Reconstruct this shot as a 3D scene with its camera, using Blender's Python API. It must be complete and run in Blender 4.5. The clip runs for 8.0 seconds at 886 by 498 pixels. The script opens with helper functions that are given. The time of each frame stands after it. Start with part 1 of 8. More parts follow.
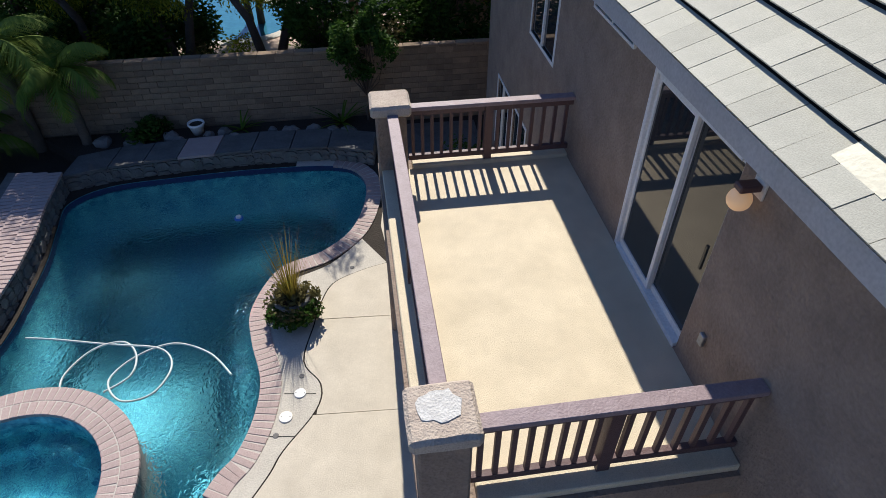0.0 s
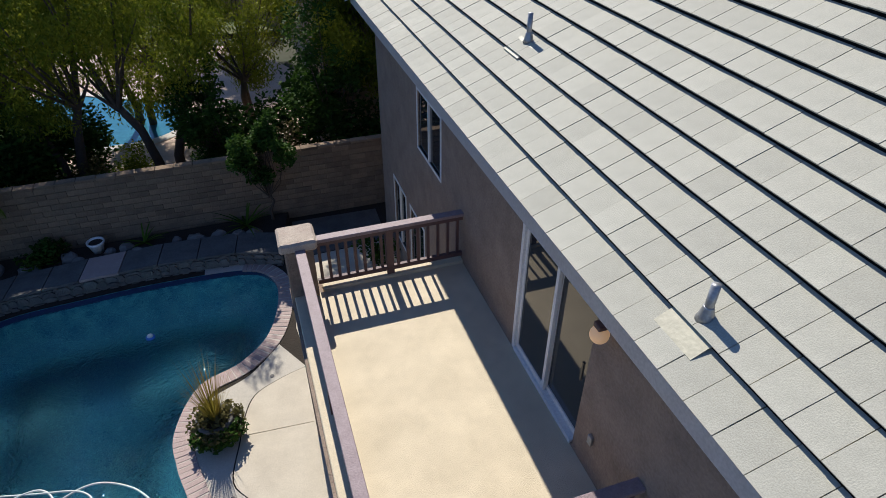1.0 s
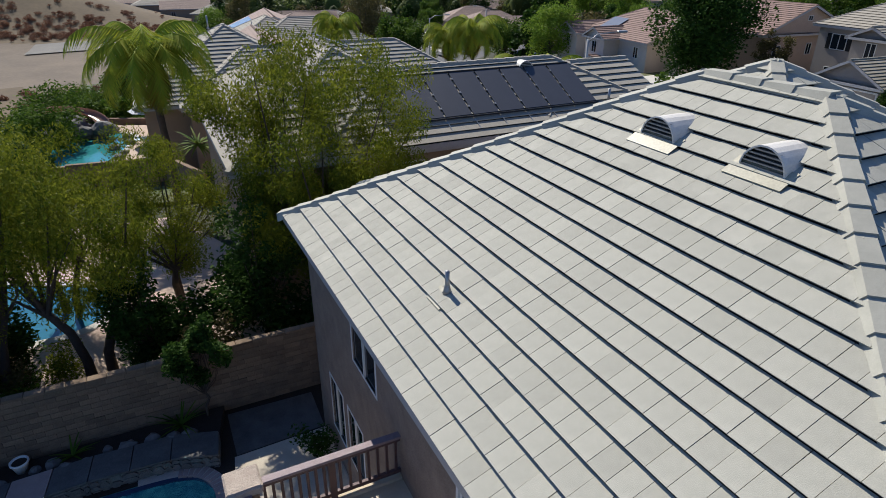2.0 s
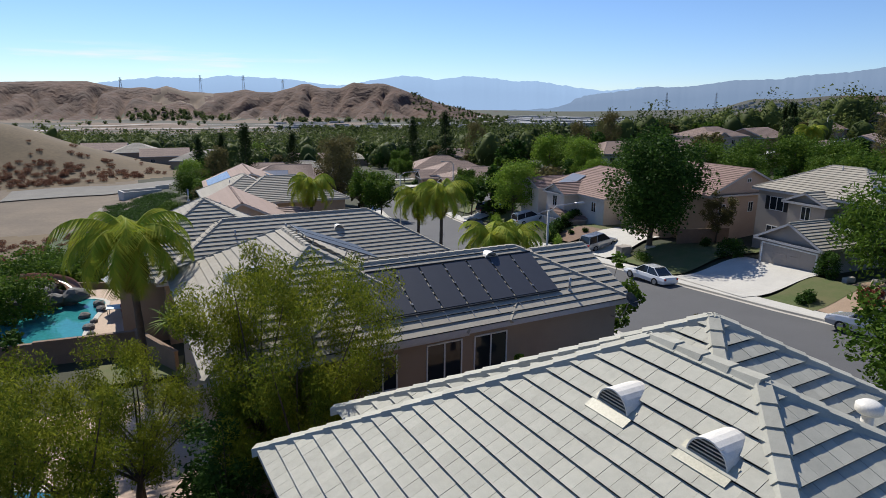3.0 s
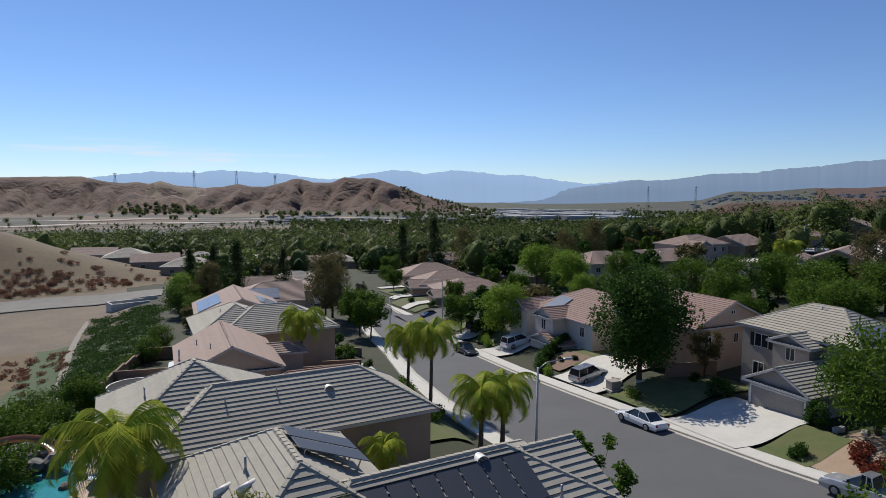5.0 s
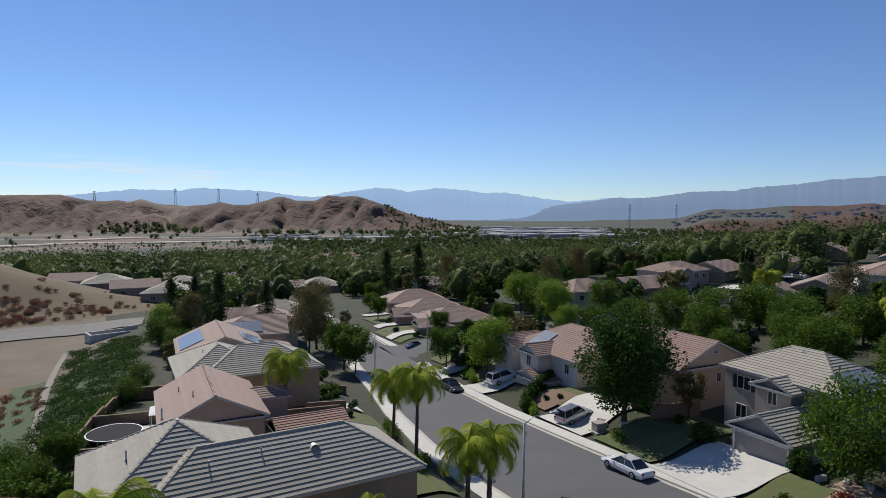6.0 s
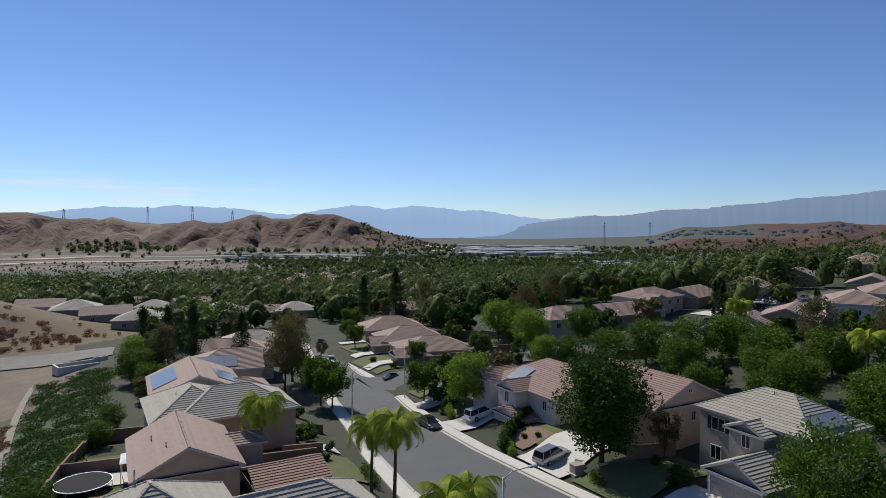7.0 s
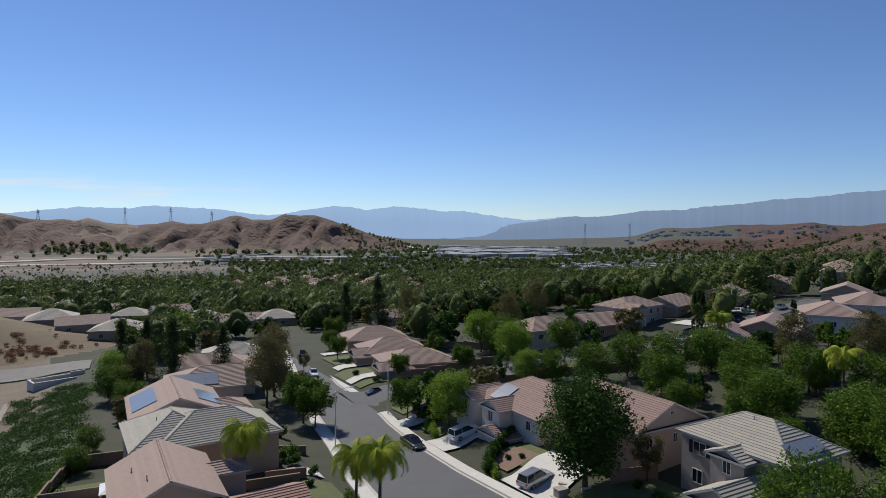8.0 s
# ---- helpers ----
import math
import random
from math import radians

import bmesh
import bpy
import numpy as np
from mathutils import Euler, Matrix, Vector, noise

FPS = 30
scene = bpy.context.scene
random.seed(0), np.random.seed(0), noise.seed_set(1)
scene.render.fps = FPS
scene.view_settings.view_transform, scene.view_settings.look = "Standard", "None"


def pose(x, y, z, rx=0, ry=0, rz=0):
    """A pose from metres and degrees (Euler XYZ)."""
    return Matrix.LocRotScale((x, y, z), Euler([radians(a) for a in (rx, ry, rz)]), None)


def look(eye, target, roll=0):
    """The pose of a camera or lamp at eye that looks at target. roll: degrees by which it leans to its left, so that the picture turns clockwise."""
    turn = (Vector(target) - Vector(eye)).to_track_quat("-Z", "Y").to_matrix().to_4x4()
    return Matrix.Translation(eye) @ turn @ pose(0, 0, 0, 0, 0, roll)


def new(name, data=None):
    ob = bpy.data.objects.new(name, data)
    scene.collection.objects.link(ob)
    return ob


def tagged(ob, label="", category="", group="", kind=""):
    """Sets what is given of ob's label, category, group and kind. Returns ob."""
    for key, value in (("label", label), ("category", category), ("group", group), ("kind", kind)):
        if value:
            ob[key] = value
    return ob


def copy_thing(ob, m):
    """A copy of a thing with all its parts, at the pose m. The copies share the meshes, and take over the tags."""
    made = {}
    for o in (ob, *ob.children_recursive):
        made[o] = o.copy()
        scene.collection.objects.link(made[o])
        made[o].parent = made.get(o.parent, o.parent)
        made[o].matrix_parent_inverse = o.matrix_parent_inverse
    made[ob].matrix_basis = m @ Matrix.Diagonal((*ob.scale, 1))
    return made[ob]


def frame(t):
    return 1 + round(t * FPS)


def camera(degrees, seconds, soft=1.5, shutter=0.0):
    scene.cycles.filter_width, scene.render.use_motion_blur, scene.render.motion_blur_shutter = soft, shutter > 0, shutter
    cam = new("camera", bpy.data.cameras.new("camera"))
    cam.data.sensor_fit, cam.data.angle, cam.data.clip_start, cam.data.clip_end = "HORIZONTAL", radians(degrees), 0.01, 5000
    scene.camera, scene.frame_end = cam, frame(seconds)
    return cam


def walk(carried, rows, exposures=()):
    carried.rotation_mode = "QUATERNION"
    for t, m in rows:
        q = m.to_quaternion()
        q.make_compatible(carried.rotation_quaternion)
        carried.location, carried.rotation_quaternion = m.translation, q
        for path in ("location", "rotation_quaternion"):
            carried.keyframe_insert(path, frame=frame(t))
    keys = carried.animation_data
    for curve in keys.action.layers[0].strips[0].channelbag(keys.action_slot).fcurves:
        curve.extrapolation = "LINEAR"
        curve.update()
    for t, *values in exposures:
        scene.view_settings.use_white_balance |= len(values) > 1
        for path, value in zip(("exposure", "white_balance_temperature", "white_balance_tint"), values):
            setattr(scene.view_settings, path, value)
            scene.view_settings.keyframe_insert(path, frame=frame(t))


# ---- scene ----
cam = camera(71.9, 8.0, soft=0.7)
METRES, EYE, TILT, LEAN, TURN = 18.0, 7.4, -41.0, 0.0, 0.0
ROWS = [
    (0.0, 0.0, 0.0, 0.0, 0.0, 0.0, -0.0),
    (0.5, 0.002, -0.0192, 0.0208, -4.15, 1.05, 3.44),
    (1.0, 0.0038, -0.0418, 0.0478, -7.94, 3.88, 6.62),
    (1.5, 0.0033, -0.0714, 0.0843, -11.0, 8.72, 9.13),
    (2.0, 0.0027, -0.1075, 0.1289, -13.93, 13.64, 11.56),
    (3.5, 0.0004, -0.2305, 0.2734, -16.7, 29.86, 13.58),
    (4.0, -0.0006, -0.2724, 0.3218, -16.74, 32.09, 13.58),
    (4.5, -0.0017, -0.3137, 0.3727, -16.83, 32.94, 13.63),
    (6.0, -0.0124, -0.4473, 0.543, -18.36, 34.93, 14.83),
    (6.5, -0.0184, -0.495, 0.5998, -19.17, 35.53, 15.44),
    (7.0, -0.0215, -0.5443, 0.6535, -20.14, 36.07, 16.17),
    (7.5, -0.0263, -0.5913, 0.709, -20.9, 36.0, 16.73),
    (8.0, -0.0338, -0.6319, 0.7722, -21.56, 35.7, 17.22),
]
walk(cam, [(t, pose(0, 0, EYE, TILT, LEAN, TURN) @ pose(METRES * x, METRES * y, METRES * z, 90 + pitch, roll, yaw)) for t, x, y, z, yaw, pitch, roll in ROWS],
     exposures=[(0.0, 0.38), (1.5, 0.20), (3.5, 0.12), (4.5, -0.02), (6.0, -0.11), (8.0, -0.13)])

# ---- light ----
SUN_TO = Vector((-0.126, 1.073, 1.0)).normalized()
world = bpy.data.worlds.new("world")
scene.world = world
world.use_nodes = True
wn = world.node_tree
wn.nodes.clear()
w_out = wn.nodes.new("ShaderNodeOutputWorld")
w_bg = wn.nodes.new("ShaderNodeBackground")
w_sky = wn.nodes.new("ShaderNodeTexSky")
w_sky.sky_type = "NISHITA"
w_sky.sun_disc = False
w_sky.sun_elevation = math.asin(SUN_TO.z)
w_sky.sun_rotation = math.atan2(SUN_TO.x, SUN_TO.y)
w_sky.altitude = 1200
w_sky.air_density = 1.0
w_sky.dust_density = 0.0
w_sky.ozone_density = 4.0
w_bg.inputs["Strength"].default_value = 0.092
w_tint = wn.nodes.new("ShaderNodeMix")
w_tint.data_type, w_tint.blend_type = "RGBA", "MULTIPLY"
w_tint.inputs["Factor"].default_value = 1.0
w_tint.inputs["B"].default_value = (0.90, 1.0, 1.21, 1)
wn.links.new(w_sky.outputs[0], w_tint.inputs["A"])
# a few thin streaks of cloud low over the hills
w_tc = wn.nodes.new("ShaderNodeTexCoord")
w_mp = wn.nodes.new("ShaderNodeMapping")
w_mp.inputs["Scale"].default_value = (5, 5, 55)
w_ns = wn.nodes.new("ShaderNodeTexNoise")
w_ns.inputs["Scale"].default_value, w_ns.inputs["Detail"].default_value = 1.3, 7.0
wn.links.new(w_tc.outputs["Generated"], w_mp.inputs[0])
wn.links.new(w_mp.outputs[0], w_ns.inputs["Vector"])
w_sp = wn.nodes.new("ShaderNodeSeparateXYZ")
wn.links.new(w_tc.outputs["Generated"], w_sp.inputs[0])
w_fac = w_ns.outputs[0]
for src, lo, hi in ((w_ns.outputs[0], 0.54, 0.72), (w_sp.outputs[2], 0.032, 0.046), (w_sp.outputs[2], 0.078, 0.058), (w_sp.outputs[0], 0.22, 0.06)):
    rg = wn.nodes.new("ShaderNodeMapRange")
    rg.inputs[1].default_value, rg.inputs[2].default_value = min(lo, hi), max(lo, hi)
    rg.inputs[3].default_value, rg.inputs[4].default_value = (0.0, 1.0) if lo < hi else (1.0, 0.0)
    wn.links.new(src, rg.inputs[0])
    if w_fac is w_ns.outputs[0]:
        w_fac = rg.outputs[0]
    else:
        ml = wn.nodes.new("ShaderNodeMath")
        ml.operation = "MULTIPLY"
        wn.links.new(w_fac, ml.inputs[0])
        wn.links.new(rg.outputs[0], ml.inputs[1])
        w_fac = ml.outputs[0]
w_cl = wn.nodes.new("ShaderNodeMix")
w_cl.data_type = "RGBA"
w_cl.inputs["B"].default_value = (8.6, 9.2, 9.6, 1)
wn.links.new(w_fac, w_cl.inputs["Factor"])
wn.links.new(w_tint.outputs["Result"], w_cl.inputs["A"])
wn.links.new(w_cl.outputs["Result"], w_bg.inputs[0])
wn.links.new(w_bg.outputs[0], w_out.inputs[0])
sun_data = bpy.data.lights.new("sun", "SUN")
sun_data.energy, sun_data.angle, sun_data.color = 5.0, radians(0.53), (1.0, 0.95, 0.86)
sun = new("sun", sun_data)
sun.matrix_basis = look((0, 0, 60), Vector((0, 0, 60)) - SUN_TO)

# ---- materials ----


def mat(name, a, b=None, scale=6.0, rough=0.85, bump=0.15, fine=60.0, metal=0.0, per_piece=0.0, spread=0.5, coat=0.0, stretch=(1, 1, 1)):
    """Two-tone surface: broad blotches between a and b, fine grain, relief from both, and a shift of value from piece to piece."""
    b = b or tuple(c * 0.8 for c in a)
    m = bpy.data.materials.new(name)
    m.use_nodes = True
    nt = m.node_tree
    p = nt.nodes["Principled BSDF"]
    p.inputs["Roughness"].default_value, p.inputs["Metallic"].default_value = rough, metal
    p.inputs["Coat Weight"].default_value = coat
    tc = nt.nodes.new("ShaderNodeTexCoord")
    mp = nt.nodes.new("ShaderNodeMapping")
    mp.inputs["Scale"].default_value = stretch
    nt.links.new(tc.outputs["Object"], mp.inputs[0])
    n1 = nt.nodes.new("ShaderNodeTexNoise")
    n1.inputs["Scale"].default_value, n1.inputs["Detail"].default_value, n1.inputs["Roughness"].default_value = scale, 6.0, 0.65
    n2 = nt.nodes.new("ShaderNodeTexNoise")
    n2.inputs["Scale"].default_value, n2.inputs["Detail"].default_value = fine, 3.0
    for n in (n1, n2):
        nt.links.new(mp.outputs[0], n.inputs["Vector"])
    ramp = nt.nodes.new("ShaderNodeMapRange")
    ramp.inputs[1].default_value, ramp.inputs[2].default_value = 0.5 - spread * 0.5, 0.5 + spread * 0.5
    nt.links.new(n1.outputs[0], ramp.inputs[0])
    mix = nt.nodes.new("ShaderNodeMix")
    mix.data_type = "RGBA"
    mix.inputs["A"].default_value, mix.inputs["B"].default_value = (*a, 1), (*b, 1)
    nt.links.new(ramp.outputs[0], mix.inputs["Factor"])
    hsv = nt.nodes.new("ShaderNodeHueSaturation")
    val = nt.nodes.new("ShaderNodeMath")
    val.operation, val.inputs[1].default_value, val.inputs[2].default_value = "MULTIPLY_ADD", 0.5, 0.75
    nt.links.new(n2.outputs[0], val.inputs[0])
    last = val
    if per_piece:
        oi = nt.nodes.new("ShaderNodeObjectInfo")
        gi = nt.nodes.new("ShaderNodeNewGeometry")
        add = nt.nodes.new("ShaderNodeMath")
        nt.links.new(oi.outputs["Random"], add.inputs[0])
        nt.links.new(gi.outputs["Random Per Island"], add.inputs[1])
        fr = nt.nodes.new("ShaderNodeMath")
        fr.operation = "FRACT"
        nt.links.new(add.outputs[0], fr.inputs[0])
        sh = nt.nodes.new("ShaderNodeMath")
        sh.operation, sh.inputs[1].default_value, sh.inputs[2].default_value = "MULTIPLY_ADD", per_piece, -per_piece / 2
        nt.links.new(fr.outputs[0], sh.inputs[0])
        sm = nt.nodes.new("ShaderNodeMath")
        nt.links.new(val.outputs[0], sm.inputs[0])
        nt.links.new(sh.outputs[0], sm.inputs[1])
        last = sm
    nt.links.new(last.outputs[0], hsv.inputs["Value"])
    nt.links.new(mix.outputs["Result"], hsv.inputs["Color"])
    nt.links.new(hsv.outputs[0], p.inputs["Base Color"])
    if bump:
        ad = nt.nodes.new("ShaderNodeMath")
        nt.links.new(n1.outputs[0], ad.inputs[0])
        nt.links.new(n2.outputs[0], ad.inputs[1])
        bp = nt.nodes.new("ShaderNodeBump")
        bp.inputs["Strength"].default_value, bp.inputs["Distance"].default_value = bump, 0.02
        nt.links.new(ad.outputs[0], bp.inputs["Height"])
        nt.links.new(bp.outputs[0], p.inputs["Normal"])
    return m


def leaf_mat(name, a, b, rough=0.65):
    """Leaves: each one its own shade between a and b, and light shining through."""
    m = bpy.data.materials.new(name)
    m.use_nodes = True
    nt = m.node_tree
    p = nt.nodes["Principled BSDF"]
    p.inputs["Roughness"].default_value, p.inputs["Specular IOR Level"].default_value = rough, 0.08
    gi = nt.nodes.new("ShaderNodeNewGeometry")
    tc = nt.nodes.new("ShaderNodeTexCoord")
    n1 = nt.nodes.new("ShaderNodeTexNoise")
    n1.inputs["Scale"].default_value = 0.9
    nt.links.new(tc.outputs["Object"], n1.inputs["Vector"])
    ad = nt.nodes.new("ShaderNodeMath")
    ad.operation, ad.inputs[1].default_value = "MULTIPLY_ADD", 0.6
    nt.links.new(gi.outputs["Random Per Island"], ad.inputs[0])
    sb = nt.nodes.new("ShaderNodeMath")
    sb.operation, sb.inputs[1].default_value, sb.inputs[2].default_value = "MULTIPLY_ADD", 1.6, -0.6
    nt.links.new(n1.outputs[0], sb.inputs[0])
    nt.links.new(sb.outputs[0], ad.inputs[2])
    mix = nt.nodes.new("ShaderNodeMix")
    mix.data_type = "RGBA"
    mix.inputs["A"].default_value, mix.inputs["B"].default_value = (*a, 1), (*b, 1)
    nt.links.new(ad.outputs[0], mix.inputs["Factor"])
    nt.links.new(mix.outputs["Result"], p.inputs["Base Color"])
    tr = nt.nodes.new("ShaderNodeBsdfTranslucent")
    nt.links.new(mix.outputs["Result"], tr.inputs[0])
    ms = nt.nodes.new("ShaderNodeMixShader")
    ms.inputs[0].default_value = 0.30
    nt.links.new(p.outputs[0], ms.inputs[1])
    nt.links.new(tr.outputs[0], ms.inputs[2])
    nt.links.new(ms.outputs[0], nt.nodes["Material Output"].inputs[0])
    return m


def plain(name, c, rough=0.5, metal=0.0, emit=0.0, trans=0.0, ior=1.45):
    m = bpy.data.materials.new(name)
    m.use_nodes = True
    p = m.node_tree.nodes["Principled BSDF"]
    p.inputs["Base Color"].default_value = (*c, 1)
    p.inputs["Roughness"].default_value, p.inputs["Metallic"].default_value, p.inputs["IOR"].default_value = rough, metal, ior
    p.inputs["Transmission Weight"].default_value = trans
    if emit:
        p.inputs["Emission Color"].default_value, p.inputs["Emission Strength"].default_value = (*c, 1), emit
    return m


STUCCO = mat("stucco", (0.30, 0.228, 0.178), (0.20, 0.15, 0.118), 2.6, 0.95, 1.0, 30, spread=0.4)
STUCCO_TAN = mat("stucco_tan", (0.36, 0.27, 0.19), (0.30, 0.22, 0.155), 0.8, 0.95, 0.4, 40)
STUCCO_PINK = mat("stucco_pink", (0.52, 0.40, 0.31), (0.45, 0.34, 0.26), 0.8, 0.95, 0.4, 40)
STUCCO_GREY = mat("stucco_grey", (0.36, 0.32, 0.28), (0.31, 0.27, 0.24), 0.8, 0.95, 0.4, 40)
STUCCO_WHITE = mat("stucco_white", (0.62, 0.58, 0.52), (0.52, 0.48, 0.43), 0.8, 0.95, 0.4, 40)
DECK = mat("deck_coating", (0.72, 0.615, 0.445), (0.50, 0.42, 0.295), 2.0, 0.7, 0.4, 110, spread=0.6)
CAPSTONE = mat("cap_plaster", (0.52, 0.44, 0.36), (0.40, 0.32, 0.26), 9, 0.9, 0.8, 60)
PATCH = mat("bare_plaster", (0.64, 0.63, 0.60), (0.50, 0.48, 0.45), 14, 0.9, 0.6, 60)
RAILWOOD = mat("painted_rail", (0.115, 0.06, 0.058), (0.085, 0.045, 0.045), 5, 0.55, 0.3, 80, stretch=(1, 1, 1))
RAILTOP = mat("worn_rail_paint", (0.29, 0.222, 0.232), (0.21, 0.15, 0.16), 7, 0.6, 0.3, 60)
TILE = mat("roof_tile", (0.455, 0.44, 0.368), (0.365, 0.355, 0.295), 5.0, 0.8, 0.2, 110, per_piece=0.16, stretch=(1, 1, 1))
TILE_DARK = mat("tile_grey", (0.385, 0.35, 0.285), (0.30, 0.272, 0.225), 2.0, 0.85, 0.3, 30, per_piece=0.12)
TILE_RED = mat("tile_terracotta", (0.33, 0.195, 0.145), (0.26, 0.155, 0.12), 2.0, 0.85, 0.3, 30, per_piece=0.14)
TILE_ROSE = mat("tile_rose_brown", (0.30, 0.20, 0.165), (0.235, 0.155, 0.128), 2.0, 0.85, 0.3, 30, per_piece=0.12)
TILE_PINK = mat("tile_faded_brown", (0.33, 0.235, 0.19), (0.27, 0.19, 0.155), 2.0, 0.85, 0.3, 30, per_piece=0.12)
UNDERLAY = plain("underlay", (0.02, 0.02, 0.02), 0.95)
WHITE_PAINT = mat("white_paint", (0.74, 0.74, 0.73), (0.66, 0.66, 0.65), 4, 0.5, 0.1, 40)
FASCIA = mat("fascia_paint", (0.50, 0.48, 0.47), (0.42, 0.40, 0.39), 4, 0.5, 0.1, 40)
GLASS = plain("window_glass", (0.02, 0.025, 0.03), 0.03, 0.0)
GLASS.node_tree.nodes["Principled BSDF"].inputs["Specular IOR Level"].default_value = 0.75
CONCRETE = mat("concrete", (0.52, 0.48, 0.41), (0.44, 0.40, 0.34), 1.5, 0.9, 0.4, 50)
CONC_PALE = mat("pale_concrete", (0.55, 0.53, 0.48), (0.46, 0.44, 0.40), 0.8, 0.9, 0.2, 20)
SALT = mat("salt_finish_concrete", (0.60, 0.535, 0.43), (0.47, 0.415, 0.33), 2.2, 0.9, 0.35, 130)
BRICK = mat("coping_brick", (0.41, 0.315, 0.29), (0.345, 0.26, 0.24), 5, 0.85, 0.4, 60, per_piece=0.14)
MORTAR = mat("mortar", (0.52, 0.47, 0.42), (0.44, 0.40, 0.35), 8, 0.95, 0.3, 50)
BLOCK = mat("slump_block", (0.26, 0.185, 0.122), (0.165, 0.115, 0.078), 3, 0.95, 0.8, 40, per_piece=0.4)
SOIL = mat("bark_soil", (0.040, 0.030, 0.022), (0.020, 0.016, 0.012), 3, 1.0, 1.0, 30)
# pale and dark blotches painted in to stand for caustics under the water
CAUSTIC_PLASTER = mat("caustic_pool_plaster", (0.17, 0.52, 0.56), (0.015, 0.15, 0.25), 6.0, 0.7, 0.1, 20, spread=0.26)
BLUETILE = mat("waterline_tile", (0.03, 0.05, 0.15), (0.02, 0.03, 0.08), 12, 0.3, 0.2, 60)
STONE = mat("flagstone", (0.20, 0.19, 0.175), (0.11, 0.105, 0.10), 5, 0.85, 0.9, 40, per_piece=0.3)
ROCK = mat("rock", (0.20, 0.19, 0.18), (0.11, 0.105, 0.10), 1.5, 0.9, 0.9, 12)
ASPHALT = mat("asphalt", (0.105, 0.105, 0.108), (0.085, 0.085, 0.088), 0.25, 0.9, 0.3, 25)
KERB = mat("kerb_concrete", (0.48, 0.45, 0.39), (0.38, 0.355, 0.31), 0.8, 0.9, 0.3, 20)
LAWN = mat("lawn", (0.055, 0.095, 0.02), (0.13, 0.115, 0.05), 0.5, 0.95, 0.6, 25)
SOLAR = mat("solar_mat", (0.055, 0.058, 0.07), (0.045, 0.048, 0.058), 2, 0.45, 0.1, 30)
PV = plain("pv_glass", (0.20, 0.22, 0.26), 0.18)
STEEL = mat("galvanised", (0.42, 0.42, 0.42), (0.33, 0.33, 0.33), 8, 0.45, 0.1, 50, metal=0.7)
VENTPAINT = mat("vent_paint", (0.74, 0.71, 0.65), (0.66, 0.63, 0.57), 5, 0.5, 0.1, 40)
# concrete slabs with tree shade put into the colour; also the dish's grey
DARK_GREY = mat("dark_slab", (0.135, 0.135, 0.13), (0.07, 0.07, 0.068), 2.5, 0.8, 0.4, 30)
FLASH = mat("flashing", (0.48, 0.45, 0.33), (0.41, 0.38, 0.28), 5, 0.5, 0.1, 30)
BARK = mat("bark", (0.10, 0.075, 0.055), (0.06, 0.045, 0.035), 6, 0.95, 0.9, 40)
PALMBARK = mat("palm_bark", (0.13, 0.10, 0.075), (0.07, 0.055, 0.042), 5, 0.95, 0.8, 30)
BLACK_DISC = plain("black_disc_mat", (0.015, 0.015, 0.016), 0.95)
BLACKPLASTIC = plain("black_plastic", (0.02, 0.02, 0.02), 0.4)
WHITEPLASTIC = mat("white_plastic", (0.75, 0.75, 0.72), (0.68, 0.68, 0.65), 5, 0.4, 0.05, 40)
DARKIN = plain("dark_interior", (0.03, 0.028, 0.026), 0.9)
RUBBER = plain("tyre_rubber", (0.02, 0.02, 0.02), 0.8)
LEAF_PEPPER = leaf_mat("pepper_leaf", (0.06, 0.10, 0.008), (0.29, 0.30, 0.03))
LEAF_DARK = leaf_mat("dark_leaf", (0.016, 0.045, 0.008), (0.06, 0.12, 0.020))
LEAF_MID = leaf_mat("green_leaf", (0.035, 0.085, 0.010), (0.13, 0.20, 0.026))
LEAF_BRIGHT = leaf_mat("bright_leaf", (0.13, 0.24, 0.025), (0.22, 0.30, 0.04))
LEAF_OLIVE = leaf_mat("olive_leaf", (0.10, 0.10, 0.04), (0.16, 0.13, 0.05))
LEAF_PINE = leaf_mat("pine_needle", (0.016, 0.035, 0.010), (0.038, 0.06, 0.018))
LEAF_YELLOW = leaf_mat("yellowing_leaf", (0.20, 0.18, 0.03), (0.32, 0.22, 0.04))
LEAF_RED = leaf_mat("red_groundcover", (0.20, 0.035, 0.02), (0.13, 0.05, 0.03))
LEAF_DRY = leaf_mat("dry_brush", (0.24, 0.115, 0.065), (0.15, 0.075, 0.05))
YELLOW_FROND = leaf_mat("yellow_frond", (0.19, 0.29, 0.025), (0.40, 0.38, 0.04))
FROND = leaf_mat("palm_frond", (0.08, 0.15, 0.025), (0.17, 0.22, 0.04))
FAR_LEAF = leaf_mat("far_leaf", (0.016, 0.036, 0.010), (0.16, 0.195, 0.05))
FAR_LEAF.node_tree.nodes["Noise Texture"].inputs["Scale"].default_value = 0.085
FAR_LEAF.node_tree.nodes["Math"].inputs[1].default_value = 0.25
FAR_LEAF.node_tree.nodes["Math.001"].inputs[1].default_value, FAR_LEAF.node_tree.nodes["Math.001"].inputs[2].default_value = 2.6, -0.95

# ---- mesh helpers ----


def part(name, bm, material, parent=None, label="", smooth=False, m=None):
    me = bpy.data.meshes.new(name)
    bm.to_mesh(me)
    bm.free()
    me.materials.append(material)
    if smooth:
        me.polygons.foreach_set("use_smooth", [True] * len(me.polygons))
    ob = new(name, me)
    if parent:
        ob.parent = parent
    if m is not None:
        ob.matrix_basis = m
    return tagged(ob, label)


